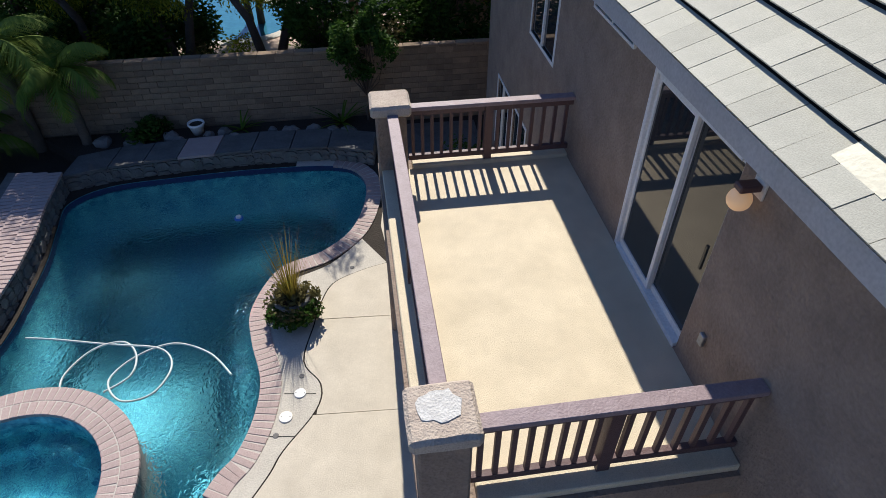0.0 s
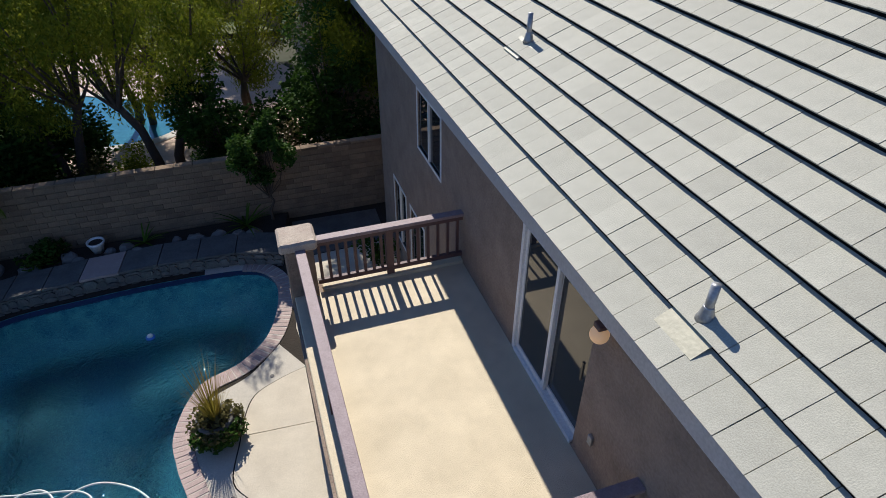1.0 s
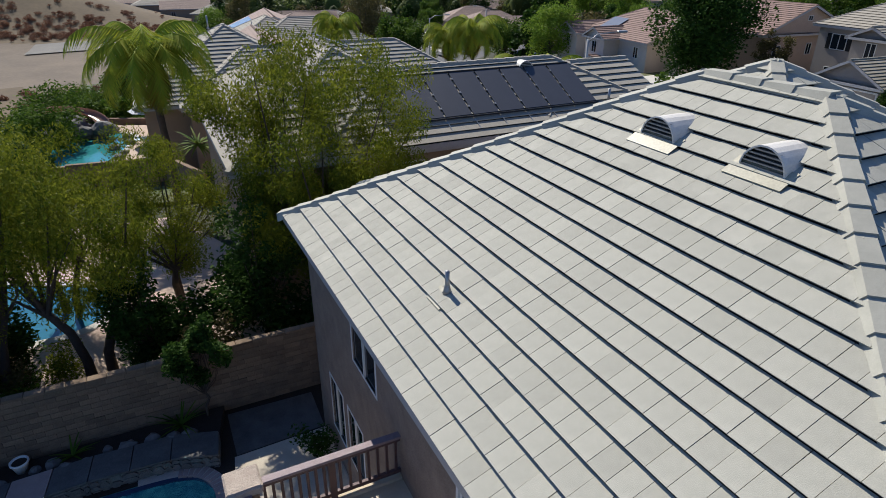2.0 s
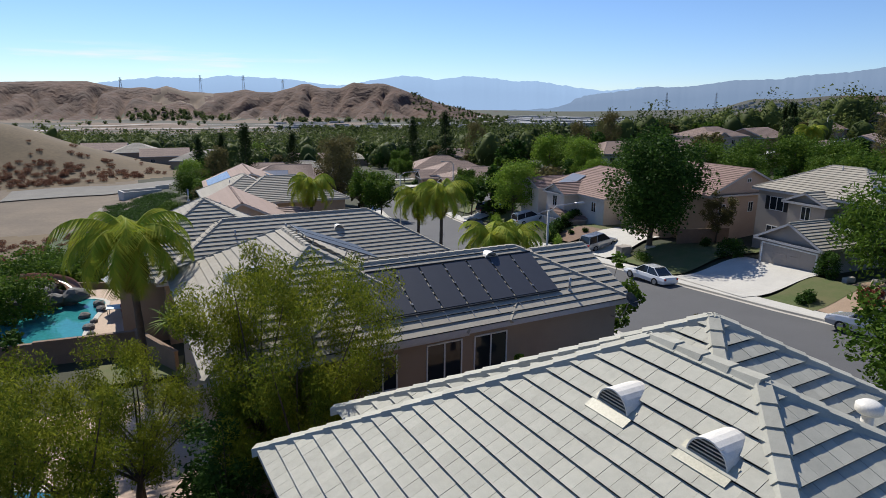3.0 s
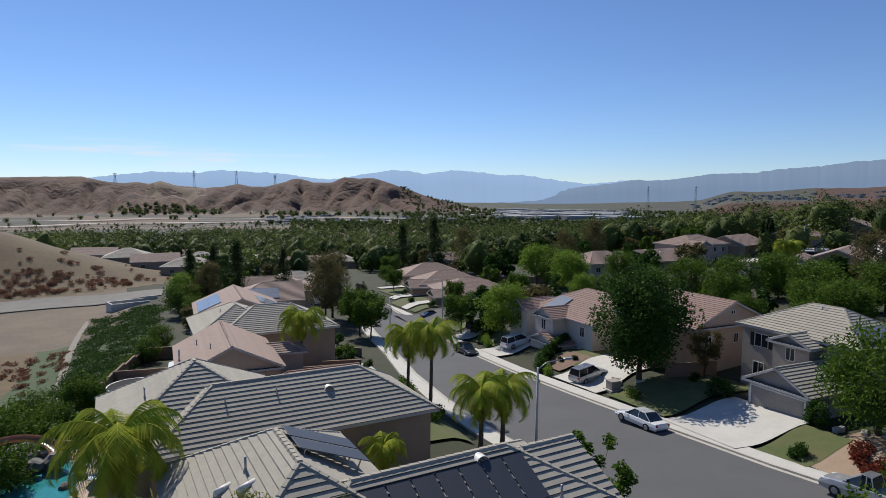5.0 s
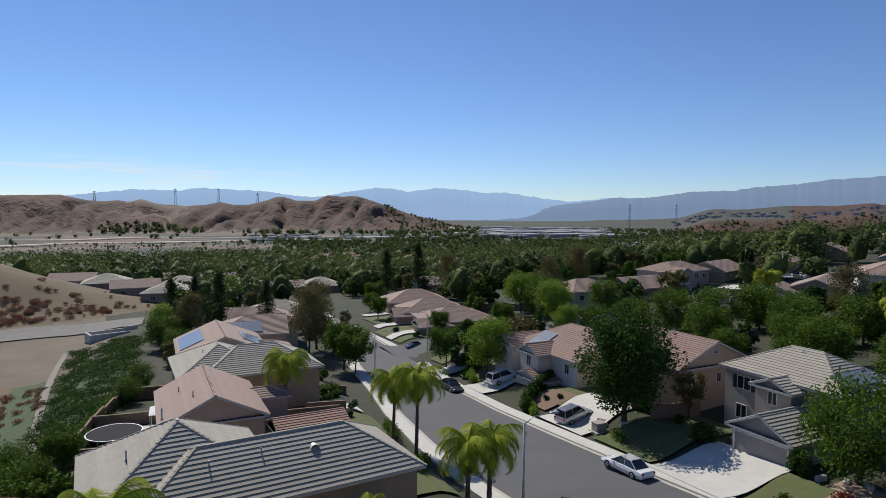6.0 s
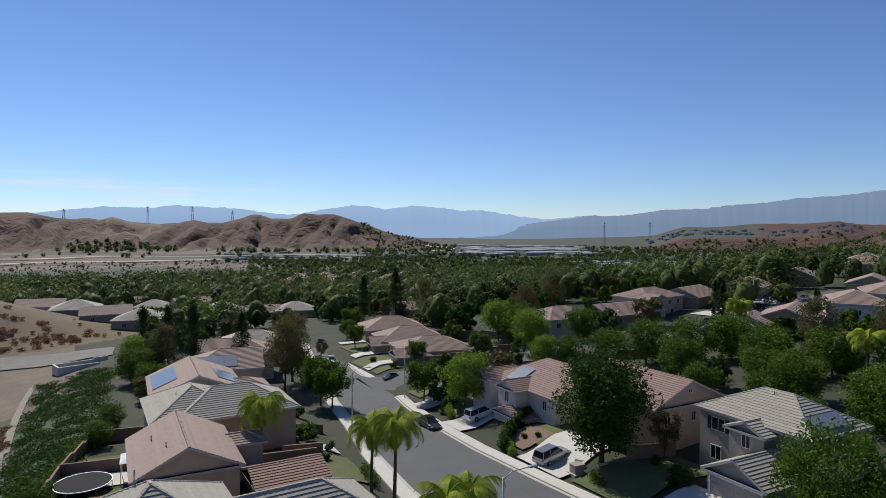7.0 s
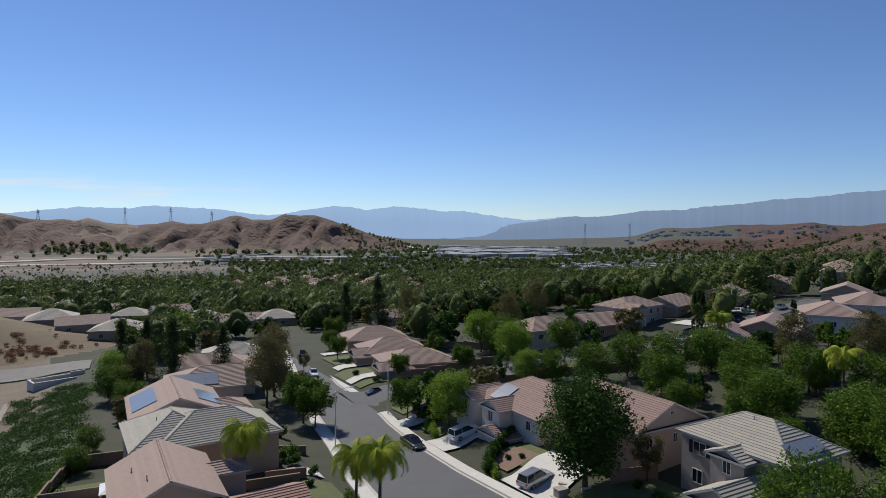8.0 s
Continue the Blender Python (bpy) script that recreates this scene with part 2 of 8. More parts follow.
def pymesh(name, verts, faces, material, parent=None, label="", smooth=False):
    me = bpy.data.meshes.new(name)
    me.from_pydata([tuple(v) for v in verts], [], faces)
    me.materials.append(material)
    if smooth:
        me.polygons.foreach_set("use_smooth", [True] * len(me.polygons))
    ob = new(name, me)
    if parent:
        ob.parent = parent
    return tagged(ob, label)


def thing(name, m, label, category, group="", kind=""):
    ob = new(name)
    ob.empty_display_size = 0.3
    ob.matrix_basis = m
    return tagged(ob, label, category, group, kind)


def box(bm, x0, x1, y0, y1, z0, z1, bevel=0.0):
    vs = [bm.verts.new((x, y, z)) for z in (z0, z1) for x, y in ((x0, y0), (x1, y0), (x1, y1), (x0, y1))]
    fs = [bm.faces.new([vs[i] for i in f]) for f in ((3, 2, 1, 0), (4, 5, 6, 7), (0, 1, 5, 4), (1, 2, 6, 5), (2, 3, 7, 6), (3, 0, 4, 7))]
    if bevel:
        es = list({e for f in fs for e in f.edges})
        bmesh.ops.bevel(bm, geom=es, offset=bevel, segments=1, affect="EDGES")
    return bm


def boxed(*a, **k):
    return box(bmesh.new(), *a, **k)


def prism(bm, pts, z0, z1):
    """An upright prism over a closed loop of plan points."""
    lo = [bm.verts.new((x, y, z0)) for x, y in pts]
    hi = [bm.verts.new((x, y, z1)) for x, y in pts]
    n = len(pts)
    bm.faces.new(hi)
    bm.faces.new(lo[::-1])
    for i in range(n):
        bm.faces.new((lo[i], lo[(i + 1) % n], hi[(i + 1) % n], hi[i]))
    return bm


def tube(bm, pts, radii, n=8, caps=True):
    """A round bar along points, with a radius at each."""
    pts = [Vector(p) for p in pts]
    if not hasattr(radii, "__len__"):
        radii = [radii] * len(pts)
    rings = []
    side = None
    for i, p in enumerate(pts):
        d = (pts[min(i + 1, len(pts) - 1)] - pts[max(i - 1, 0)]).normalized()
        if side is None:
            side = d.cross(Vector((0, 0, 1)) if abs(d.z) < 0.9 else Vector((1, 0, 0))).normalized()
        side = (side - d * side.dot(d)).normalized()
        up = d.cross(side)
        rings.append([bm.verts.new(p + (side * math.cos(a) + up * math.sin(a)) * radii[i]) for a in [2 * math.pi * k / n for k in range(n)]])
    for r0, r1 in zip(rings, rings[1:]):
        for k in range(n):
            bm.faces.new((r0[k], r0[(k + 1) % n], r1[(k + 1) % n], r1[k]))
    if caps:
        bm.faces.new(rings[0][::-1])
        bm.faces.new(rings[-1])
    return bm


def tubed(*a, **k):
    return tube(bmesh.new(), *a, **k)


def lathe(bm, profile, n=20, c=(0, 0)):
    """A turned body from (radius, height) pairs."""
    rings = [[bm.verts.new((c[0] + r * math.cos(2 * math.pi * k / n), c[1] + r * math.sin(2 * math.pi * k / n), z)) for k in range(n)] for r, z in profile]
    for r0, r1 in zip(rings, rings[1:]):
        for k in range(n):
            bm.faces.new((r0[k], r0[(k + 1) % n], r1[(k + 1) % n], r1[k]))
    bm.faces.new(rings[0][::-1])
    bm.faces.new(rings[-1])
    return bm


def smoothstep(a, b, x):
    t = min(1.0, max(0.0, (x - a) / (b - a)))
    return t * t * (3 - 2 * t)


def catmull(pts, n=8, closed=True):
    out = []
    m = len(pts)
    for i in range(m if closed else m - 1):
        p = [Vector(pts[(i + k) % m] if closed else pts[min(max(i + k, 0), m - 1)]) for k in (-1, 0, 1, 2)]
        for s in range(n):
            t = s / n
            out.append(0.5 * ((2 * p[1]) + (p[2] - p[0]) * t + (2 * p[0] - 5 * p[1] + 4 * p[2] - p[3]) * t * t + (3 * p[1] - p[0] - 3 * p[2] + p[3]) * t ** 3))
    if not closed:
        out.append(Vector(pts[-1]))
    return out


# ---- ground ----
SLOPE_Y = [-50, 14, 20, 40, 76, 97, 160, 220, 320, 500, 900, 1300, 5000]
SLOPE_Z = [0, -0.3, -1.0, -2.2, -4.8, -6.3, -9.5, -12, -17, -26, -38, -44, -44]


def street_z(y):
    return float(np.interp(y, SLOPE_Y, SLOPE_Z))


def lot_z(x, y):
    """The tract's own surface, before the hills."""
    z = street_z(y)
    fade = 1 - smoothstep(140, 260, y)
    z += 1.25 * smoothstep(38.5, 44, x) * fade
    z += 0.085 * max(0.0, min(x, 230) - 52) * (1 - smoothstep(150, 270, y)) * (1 - 0.8 * smoothstep(235, 380, x))
    z += 0.9 * (1 - smoothstep(17.5, 20.5, x)) * smoothstep(14, 20, y) * fade
    w = smoothstep(8, 26, -x) * smoothstep(30, 62, y) * (1 - smoothstep(175, 235, y))
    z = z * (1 - w) + w * min(z, -11.3)
    return z


def ridged(x, y, s):
    v, a, f = 0.0, 1.0, 1.0
    for _ in range(5):
        v += a * (1 - abs(noise.noise((x / s * f, y / s * f, 3.7))) * 2)
        a *= 0.5
        f *= 2.1
    return v / 1.94


def dry_hill(x, y):
    return 20 * math.exp(-(((x + 72) / 44) ** 2) - ((y - 231) / 30) ** 2)


# crest of the dry hills across the valley: azimuth and elevation in degrees
CREST_AZ = [-32, -14, -8.59, -7.42, -6.62, -5.59, -4.54, -3.69, -2.81, -1.71, 0.82, 2.26, 3.35, 4.72, 5.98, 7.01, 8.32, 8.84, 9.91, 11.53, 12.76, 14.01, 15.41, 16.54, 17.68, 18.82, 20.27, 22.02, 24.07, 26.43]
CREST_EL = [1.3, 0.8, 1.01, 0.72, 0.57, 0.51, 0.67, 0.53, 0.75, 0.38, 0.15, 0.29, 0.52, 0.37, 0.41, 0.67, 1.13, 1.13, 0.79, 0.8, 1.3, 1.2, 1.22, 0.94, 0.49, 0.15, -0.42, -0.85, -1.43, -1.91]


def ground_z(x, y):
    d = math.hypot(x, y)
    z = lot_z(x, y)
    if d < 17 and y < 14.5:
        return z - 3.2
    # dry hill behind the wash
    z += dry_hill(x, y) * (0.92 + 0.16 * noise.noise((x / 22, y / 22, 0)))
    if d > 500:
        az = math.degrees(math.atan2(x, y))
        z += noise.noise((x / 160, y / 160, 1)) * 3 * smoothstep(500, 900, d)
        if az < 28 and d > 1650:
            el = float(np.interp(az, CREST_AZ, CREST_EL))
            crest = max(4.0, 25 + 2350 * math.tan(radians(el)) + 44)
            s = smoothstep(1690, 2350, d) * (1 - 0.75 * smoothstep(2370, 3300, d))
            # spurs and gullies running down from the crest
            u = az * 40 + 26 * noise.noise((x / 190, y / 190, 4)) + 0.10 * (2350 - d) + 60 * noise.noise((x / 420, y / 420, 9))
            g1 = abs(noise.noise((u / 95, d / 420, 8))) * 2
            g2 = abs(noise.noise((u / 40, d / 180, 12))) * 2
            g3 = abs(noise.noise((u / 9, d / 160, 15))) * 2
            flank = min(1.0, 3.2 * s) * (1 - smoothstep(0.80, 1.0, s) * 0.9)
            z += max(0, crest * (s - flank * (0.30 * (1 - g1) ** 2 + 0.10 * (1 - g2) ** 2 + 0.03 * (1 - g3)))) * (1 - smoothstep(25, 28, az))
        # dry hill and eroded bluff on the far side of the river
        env = smoothstep(54, 64, az) * smoothstep(820, 1350, d)
        if env > 0:
            z += env * 58 * (0.55 + 0.5 * ridged(x + 900, y, 260))
        blf = smoothstep(44, 47.5, az) * (1 - smoothstep(58, 61, az))
        if blf > 0 and d > 2000:
            z += blf * 46 * smoothstep(2080 + 120 * ridged(x, y, 190), 2330, d) * (0.8 + 0.25 * noise.noise((x / 300, y / 300, 6)))
        z += 75 * smoothstep(30, 60, az) * smoothstep(2200, 4200, d) * (0.6 + 0.5 * ridged(x, y + 300, 900))
    return z


GRASS_DRY = mat("dry_grass_hill", (0.165, 0.117, 0.06), (0.092, 0.065, 0.035), 0.09, 0.95, 0.6, 1.2)
HILL_BROWN = mat("brown_hills", (0.112, 0.051, 0.028), (0.048, 0.027, 0.019), 0.012, 0.95, 0.9, 0.06)
HILL_BROWN.node_tree.nodes["Bump"].inputs["Distance"].default_value = 9.0
LOT = mat("planted_ground", (0.020, 0.032, 0.010), (0.050, 0.045, 0.026), 0.12, 0.95, 0.6, 2.0)
IVY = mat("ivy_slope", (0.035, 0.065, 0.018), (0.06, 0.085, 0.025), 0.6, 0.9, 1.0, 6.0)
SAND = mat("sandy_wash", (0.19, 0.146, 0.10), (0.115, 0.09, 0.064), 0.12, 0.95, 0.4, 1.5)
VALLEY = mat("valley_floor", (0.03, 0.045, 0.018), (0.085, 0.08, 0.055), 0.02, 0.95, 0.3, 0.1)
PLAIN_DRY = mat("dry_plain", (0.085, 0.075, 0.055), (0.035, 0.04, 0.027), 0.03, 0.95, 0.3, 0.15)
FIELD_TAN = mat("tan_field", (0.17, 0.115, 0.072), (0.115, 0.082, 0.055), 0.02, 0.95, 0.3, 0.1)


def build_ground():
    fine = np.arange(-16, 66, 0.24)
    coarse = np.arange(66, 344, 6.0)
    az = np.radians(np.concatenate([fine, coarse]))
    rad = np.concatenate([[0.5], np.geomspace(6, 60, 60), np.geomspace(61, 260, 150), np.geomspace(264, 1660, 90), np.geomspace(1680, 2440, 84), np.geomspace(2540, 4920, 34)])
    verts = []
    for r in rad:
        for a in az:
            x, y = r * math.sin(a), r * math.cos(a)
            verts.append((x, y, ground_z(x, y)))
    n = len(az)
    faces, idx = [], []
    for i in range(len(rad) - 1):
        for k in range(n):
            k2 = (k + 1) % n
            faces.append((i * n + k, i * n + k2, (i + 1) * n + k2, (i + 1) * n + k))
            r, a = rad[i], az[k]
            x, y = r * math.sin(a), r * math.cos(a)
            ad = math.degrees(a)
            nz = noise.noise((x / 30, y / 30, 5))
            m = 0
            if r > 1690 and ad < 26.5 and ground_z(x, y) > -41 + nz * 3:
                m = 7 if -4.2 < ad < 0.6 and 2080 < r < 2420 and noise.noise((x / 60, y / 60, 3)) > -0.1 else 2
            elif r > 820 and ad > 53 and ground_z(x, y) > -34:
                m = 2
            elif r > 2080 and ad > 38:
                m = 2 if ad > 44 and r < 2400 else (6 if nz > -0.05 else 5)
            elif 980 + 90 * nz < r < 1900 and ad < 15 + nz * 8:
                m = 7 if noise.noise((x / 260, y / 90, 2)) > 0.02 else 6
            elif 600 < r < 1100 and ad < 12 + nz * 8:
                m = 6
            elif r > 420:
                m = 5
            elif dry_hill(x, y) > 1.0 + 0.5 * nz and x < 4:
                m = 1
            elif x < -11 - 0.06 * (y - 60) + 2 * nz and 60 < y < 205 and x > -90:
                m = 4 if (x < -12.5 - 0.02 * (y - 60) and y > 126 + 5 * nz) else (1 if x < -27 + 2 * nz and y > 95 else 3)
            elif x < -8 and 36 < y < 130:
                m = 3
            idx.append(m)
    ob = pymesh("ground", verts, faces, LOT, smooth=True)
    for mt in (GRASS_DRY, HILL_BROWN, IVY, SAND, VALLEY, PLAIN_DRY, FIELD_TAN):
        ob.data.materials.append(mt)
    ob.data.polygons.foreach_set("material_index", idx)
    tagged(ob, "hilly ground with dry slopes, planted lots and valley", "ground", kind="structure")


build_ground()


def backdrop(name, dist, prof, base, material, label):
    """A far range of mountains as a slab with a broken crest; prof: (azimuth in degrees, height in metres)."""
    bm = bmesh.new()
    azs = [p[0] for p in prof]
    hs = [p[1] for p in prof]
    prev = None
    for a in np.arange(azs[0], azs[-1], 0.12):
        h = float(np.interp(a, azs, hs)) + 7 * noise.noise((a * 1.3, dist, 0)) + 5 * noise.noise((a * 3.6, dist, 1))
        r = math.radians(a)
        cur = [bm.verts.new(((dist + o) * math.sin(r), (dist + o) * math.cos(r), z)) for o, z in ((-800, base), (-330, base + (h - base) * 0.55 + 12 * noise.noise((a * 0.6, 7, 0))), (0, h), (40, base))]
        if prev:
            for k in range(3):
                bm.faces.new((prev[k], cur[k], cur[k + 1], prev[k + 1]))
        prev = cur
    return tagged(part(name, bm, material, smooth=True), label, "mountains", kind="structure")


# Distance haze painted onto the slabs as blue emission, with no specular.
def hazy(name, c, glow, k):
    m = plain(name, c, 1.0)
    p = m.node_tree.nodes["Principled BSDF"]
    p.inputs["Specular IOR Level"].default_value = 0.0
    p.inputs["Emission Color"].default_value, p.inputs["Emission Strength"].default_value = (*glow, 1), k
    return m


# the blue is painted haze, glowing, not the rock's own colour
FAR_HAZE = hazy("far_mountain_haze", (0.04, 0.06, 0.09), (0.29, 0.42, 0.62), 0.95)
MID_HAZE = hazy("hazy_range", (0.06, 0.07, 0.09), (0.165, 0.245, 0.37), 0.85)
backdrop("backdrop", 4850, [(-45, 120), (-12, 90), (-7.81, 110), (-3.46, 158), (-0.1, 154), (2.03, 178), (4.47, 167), (7.27, 159), (9.91, 128), (11.8, 118), (14.56, 162), (17.1, 196), (18.82, 191), (19.98, 167), (22.88, 199), (25.23, 186), (27.32, 161), (29.08, 168), (31.73, 133), (34.93, 97), (36.94, 110), (38.93, 127), (42, 120), (46, 110), (70, 100)], -60, FAR_HAZE, "blue hazy mountain range far across the valley")
backdrop("backdrop", 4600, [(22, -40), (29, -5), (34, 66), (36.94, 94), (38.93, 122), (41.16, 118), (43.36, 136), (45.5, 164), (48.37, 167), (51.12, 194), (53.3, 207), (55.62, 232), (58.92, 247), (60.99, 269), (63.19, 279), (75, 300)], -60, MID_HAZE, "mountain ridge in dark blue haze rising over the valley")

# ---- roofs and houses ----


def clip(poly, axis, lo, hi):
    for sgn, lim in ((1, lo), (-1, -hi)):
        out = []
        for i, p in enumerate(poly):
            q = poly[(i + 1) % len(poly)]
            a, b = sgn * p[axis] - lim, sgn * q[axis] - lim
            if a >= 0:
                out.append(p)
            if (a > 0 > b) or (a < 0 < b):
                t = a / (a - b)
                out.append((p[0] + (q[0] - p[0]) * t, p[1] + (q[1] - p[1]) * t))
        poly = out
        if len(poly) < 3:
            return []
    return poly


def area(poly):
    return abs(sum(p[0] * q[1] - q[0] * p[1] for p, q in zip(poly, poly[1:] + poly[:1]))) / 2


def slope_frame(face):
    """The eave's start, the way along the eave, the way up the slope and the normal of a roof face whose first edge is the eave."""
    o = Vector(face[0])
    u = (Vector(face[1]) - o).normalized()
    n = u.cross(Vector(face[2]) - o).normalized()
    return o, u, n.cross(u), n


def tile_verts(poly, v0, step, th, fr, lift=0.0, sag=0.0):
    """One tile (or a whole course) as a wedge, thick at its lower edge."""
    o, u, v, n = fr
    top = [o + u * p[0] + v * p[1] + n * (lift + th * (1.3 - (p[1] - v0) / step)) for p in poly]
    low = [p - n * 0.014 for p in top]
    k = len(poly)
    faces = [tuple(range(k))] + [(i + k, (i + 1) % k + k, (i + 1) % k, i) for i in range(k)]
    return top + low, faces


def tile_face(face, step, width, th, gap=0.006, seed=0):
    """Wedges of all tiles of a roof face: (middle, verts, faces)."""
    rnd = random.Random(seed)
    fr = slope_frame(face)
    o, u, v, n = fr
    poly = [((Vector(p) - o).dot(u), (Vector(p) - o).dot(v)) for p in face]
    vmax, umin, umax = max(p[1] for p in poly), min(p[0] for p in poly), max(p[0] for p in poly)
    out = []
    k = 0
    while k * step < vmax:
        band = clip(poly, 1, k * step, (k + 1) * step)
        if len(band) > 2:
            if width:
                a = umin - (k % 2) * width * 0.5
                while a < umax:
                    t = clip(band, 0, a + gap / 2, a + width - gap / 2)
                    if len(t) > 2 and area(t) > 0.002:
                        out.append((*tile_verts(t, k * step + rnd.uniform(-0.006, 0.006), step, th, fr, rnd.uniform(0, 0.007)),))
                    a += width
            else:
                out.append(tile_verts(band, k * step, step, th, fr))
        k += 1
    return out


def joined(name, pieces, material, parent, label="", kind=""):
    vs, fs = [], []
    for v, f in pieces:
        b = len(vs)
        vs += v
        fs += [tuple(i + b for i in q) for q in f]
    ob = pymesh(name, vs, fs, material, parent, label)
    if kind:
        ob["kind"] = kind
    return ob


def cap_line(pieces, a, b, r=0.13, step=0.36):
    """Overlapping cap tiles along a hip or ridge from a (low) to b."""
    a, b = Vector(a), Vector(b)
    d = b - a
    n = max(1, int(d.length / step))
    d = d / n
    dn = d.normalized()
    s = dn.cross(Vector((0, 0, 1))).normalized()
    up = s.cross(dn)
    for i in range(n):
        p, q = a + d * i - dn * 0.04, a + d * (i + 1)
        vs = []
        for c, lift, rr in ((p, 0.062, r * 1.05), (q, 0.035, r * 0.96)):
            vs += [c - s * rr - up * 0.07, c - s * rr * 0.55 + up * (lift + 0.02), c + s * rr * 0.55 + up * (lift + 0.02), c + s * rr - up * 0.07]
        pieces.append((vs, [(0, 1, 5, 4), (1, 2, 6, 5), (2, 3, 7, 6), (0, 3, 2, 1), (4, 5, 6, 7)]))


def roof_shape(x0, x1, y0, y1, z, pitch, axis="x", ends="hh"):
    """The faces, hip and ridge lines and gable triangles of a roof over a rectangle of eaves. ends: h for a hip, g for a gable."""
    if axis == "y":
        f, l, g = roof_shape(y0, y1, -x1, -x0, z, pitch, "x", ends)
        r = lambda p: (-p[1], p[0], p[2])
        return [[r(p) for p in q] for q in f], [(r(a), r(b)) for a, b in l], [[r(p) for p in q] for q in g]
    yc, run = (y0 + y1) / 2, (y1 - y0) / 2
    zr = z + run * pitch
    r0 = (x0 + (run if ends[0] == "h" else 0), yc, zr)
    r1 = (x1 - (run if ends[1] == "h" else 0), yc, zr)
    a, b, c, d = (x0, y0, z), (x1, y0, z), (x1, y1, z), (x0, y1, z)
    faces = [[a, b, r1, r0], [c, d, r0, r1]]
    lines = [(r0, r1)]
    gables = []
    if ends[0] == "h":
        faces.append([d, a, r0])
        lines += [(a, r0), (d, r0)]
    else:
        gables.append([d, a, r0])
    if ends[1] == "h":
        faces.append([b, c, r1])
        lines += [(b, r1), (c, r1)]
    else:
        gables.append([b, c, r1])
    return faces, lines, gables


def window_at(parent, w, h, m, shutters=False, slider=True):
    """A white vinyl window: frame bars, a meeting stile and two panes; m puts it on a wall, its outside towards -y."""
    # near-black backing sheet stands in for the unlit room behind the panes
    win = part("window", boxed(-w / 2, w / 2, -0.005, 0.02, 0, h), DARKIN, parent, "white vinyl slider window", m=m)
    bm = bmesh.new()
    f = 0.05
    for q in ((-w / 2 - f, w / 2 + f, 0 - f, 0), (-w / 2 - f, w / 2 + f, h, h + f), (-w / 2 - f, -w / 2, 0, h), (w / 2, w / 2 + f, 0, h), (-0.025, 0.025, 0, h)):
        box(bm, q[0], q[1], -0.05, 0.0, q[2], q[3])
    part("frame", bm, WHITE_PAINT, win)
    for a, b in ((-w / 2, -0.025), (0.025, w / 2)):
        part("pane", boxed(a, b, -0.02, -0.012, 0, h), GLASS, win)
    if shutters:
        for s in (-1, 1):
            part("shutter", boxed(s * (w / 2 + 0.3) - 0.2, s * (w / 2 + 0.3) + 0.2, -0.05, -0.003, -0.05, h + 0.05), BLACKPLASTIC, win)
    return win


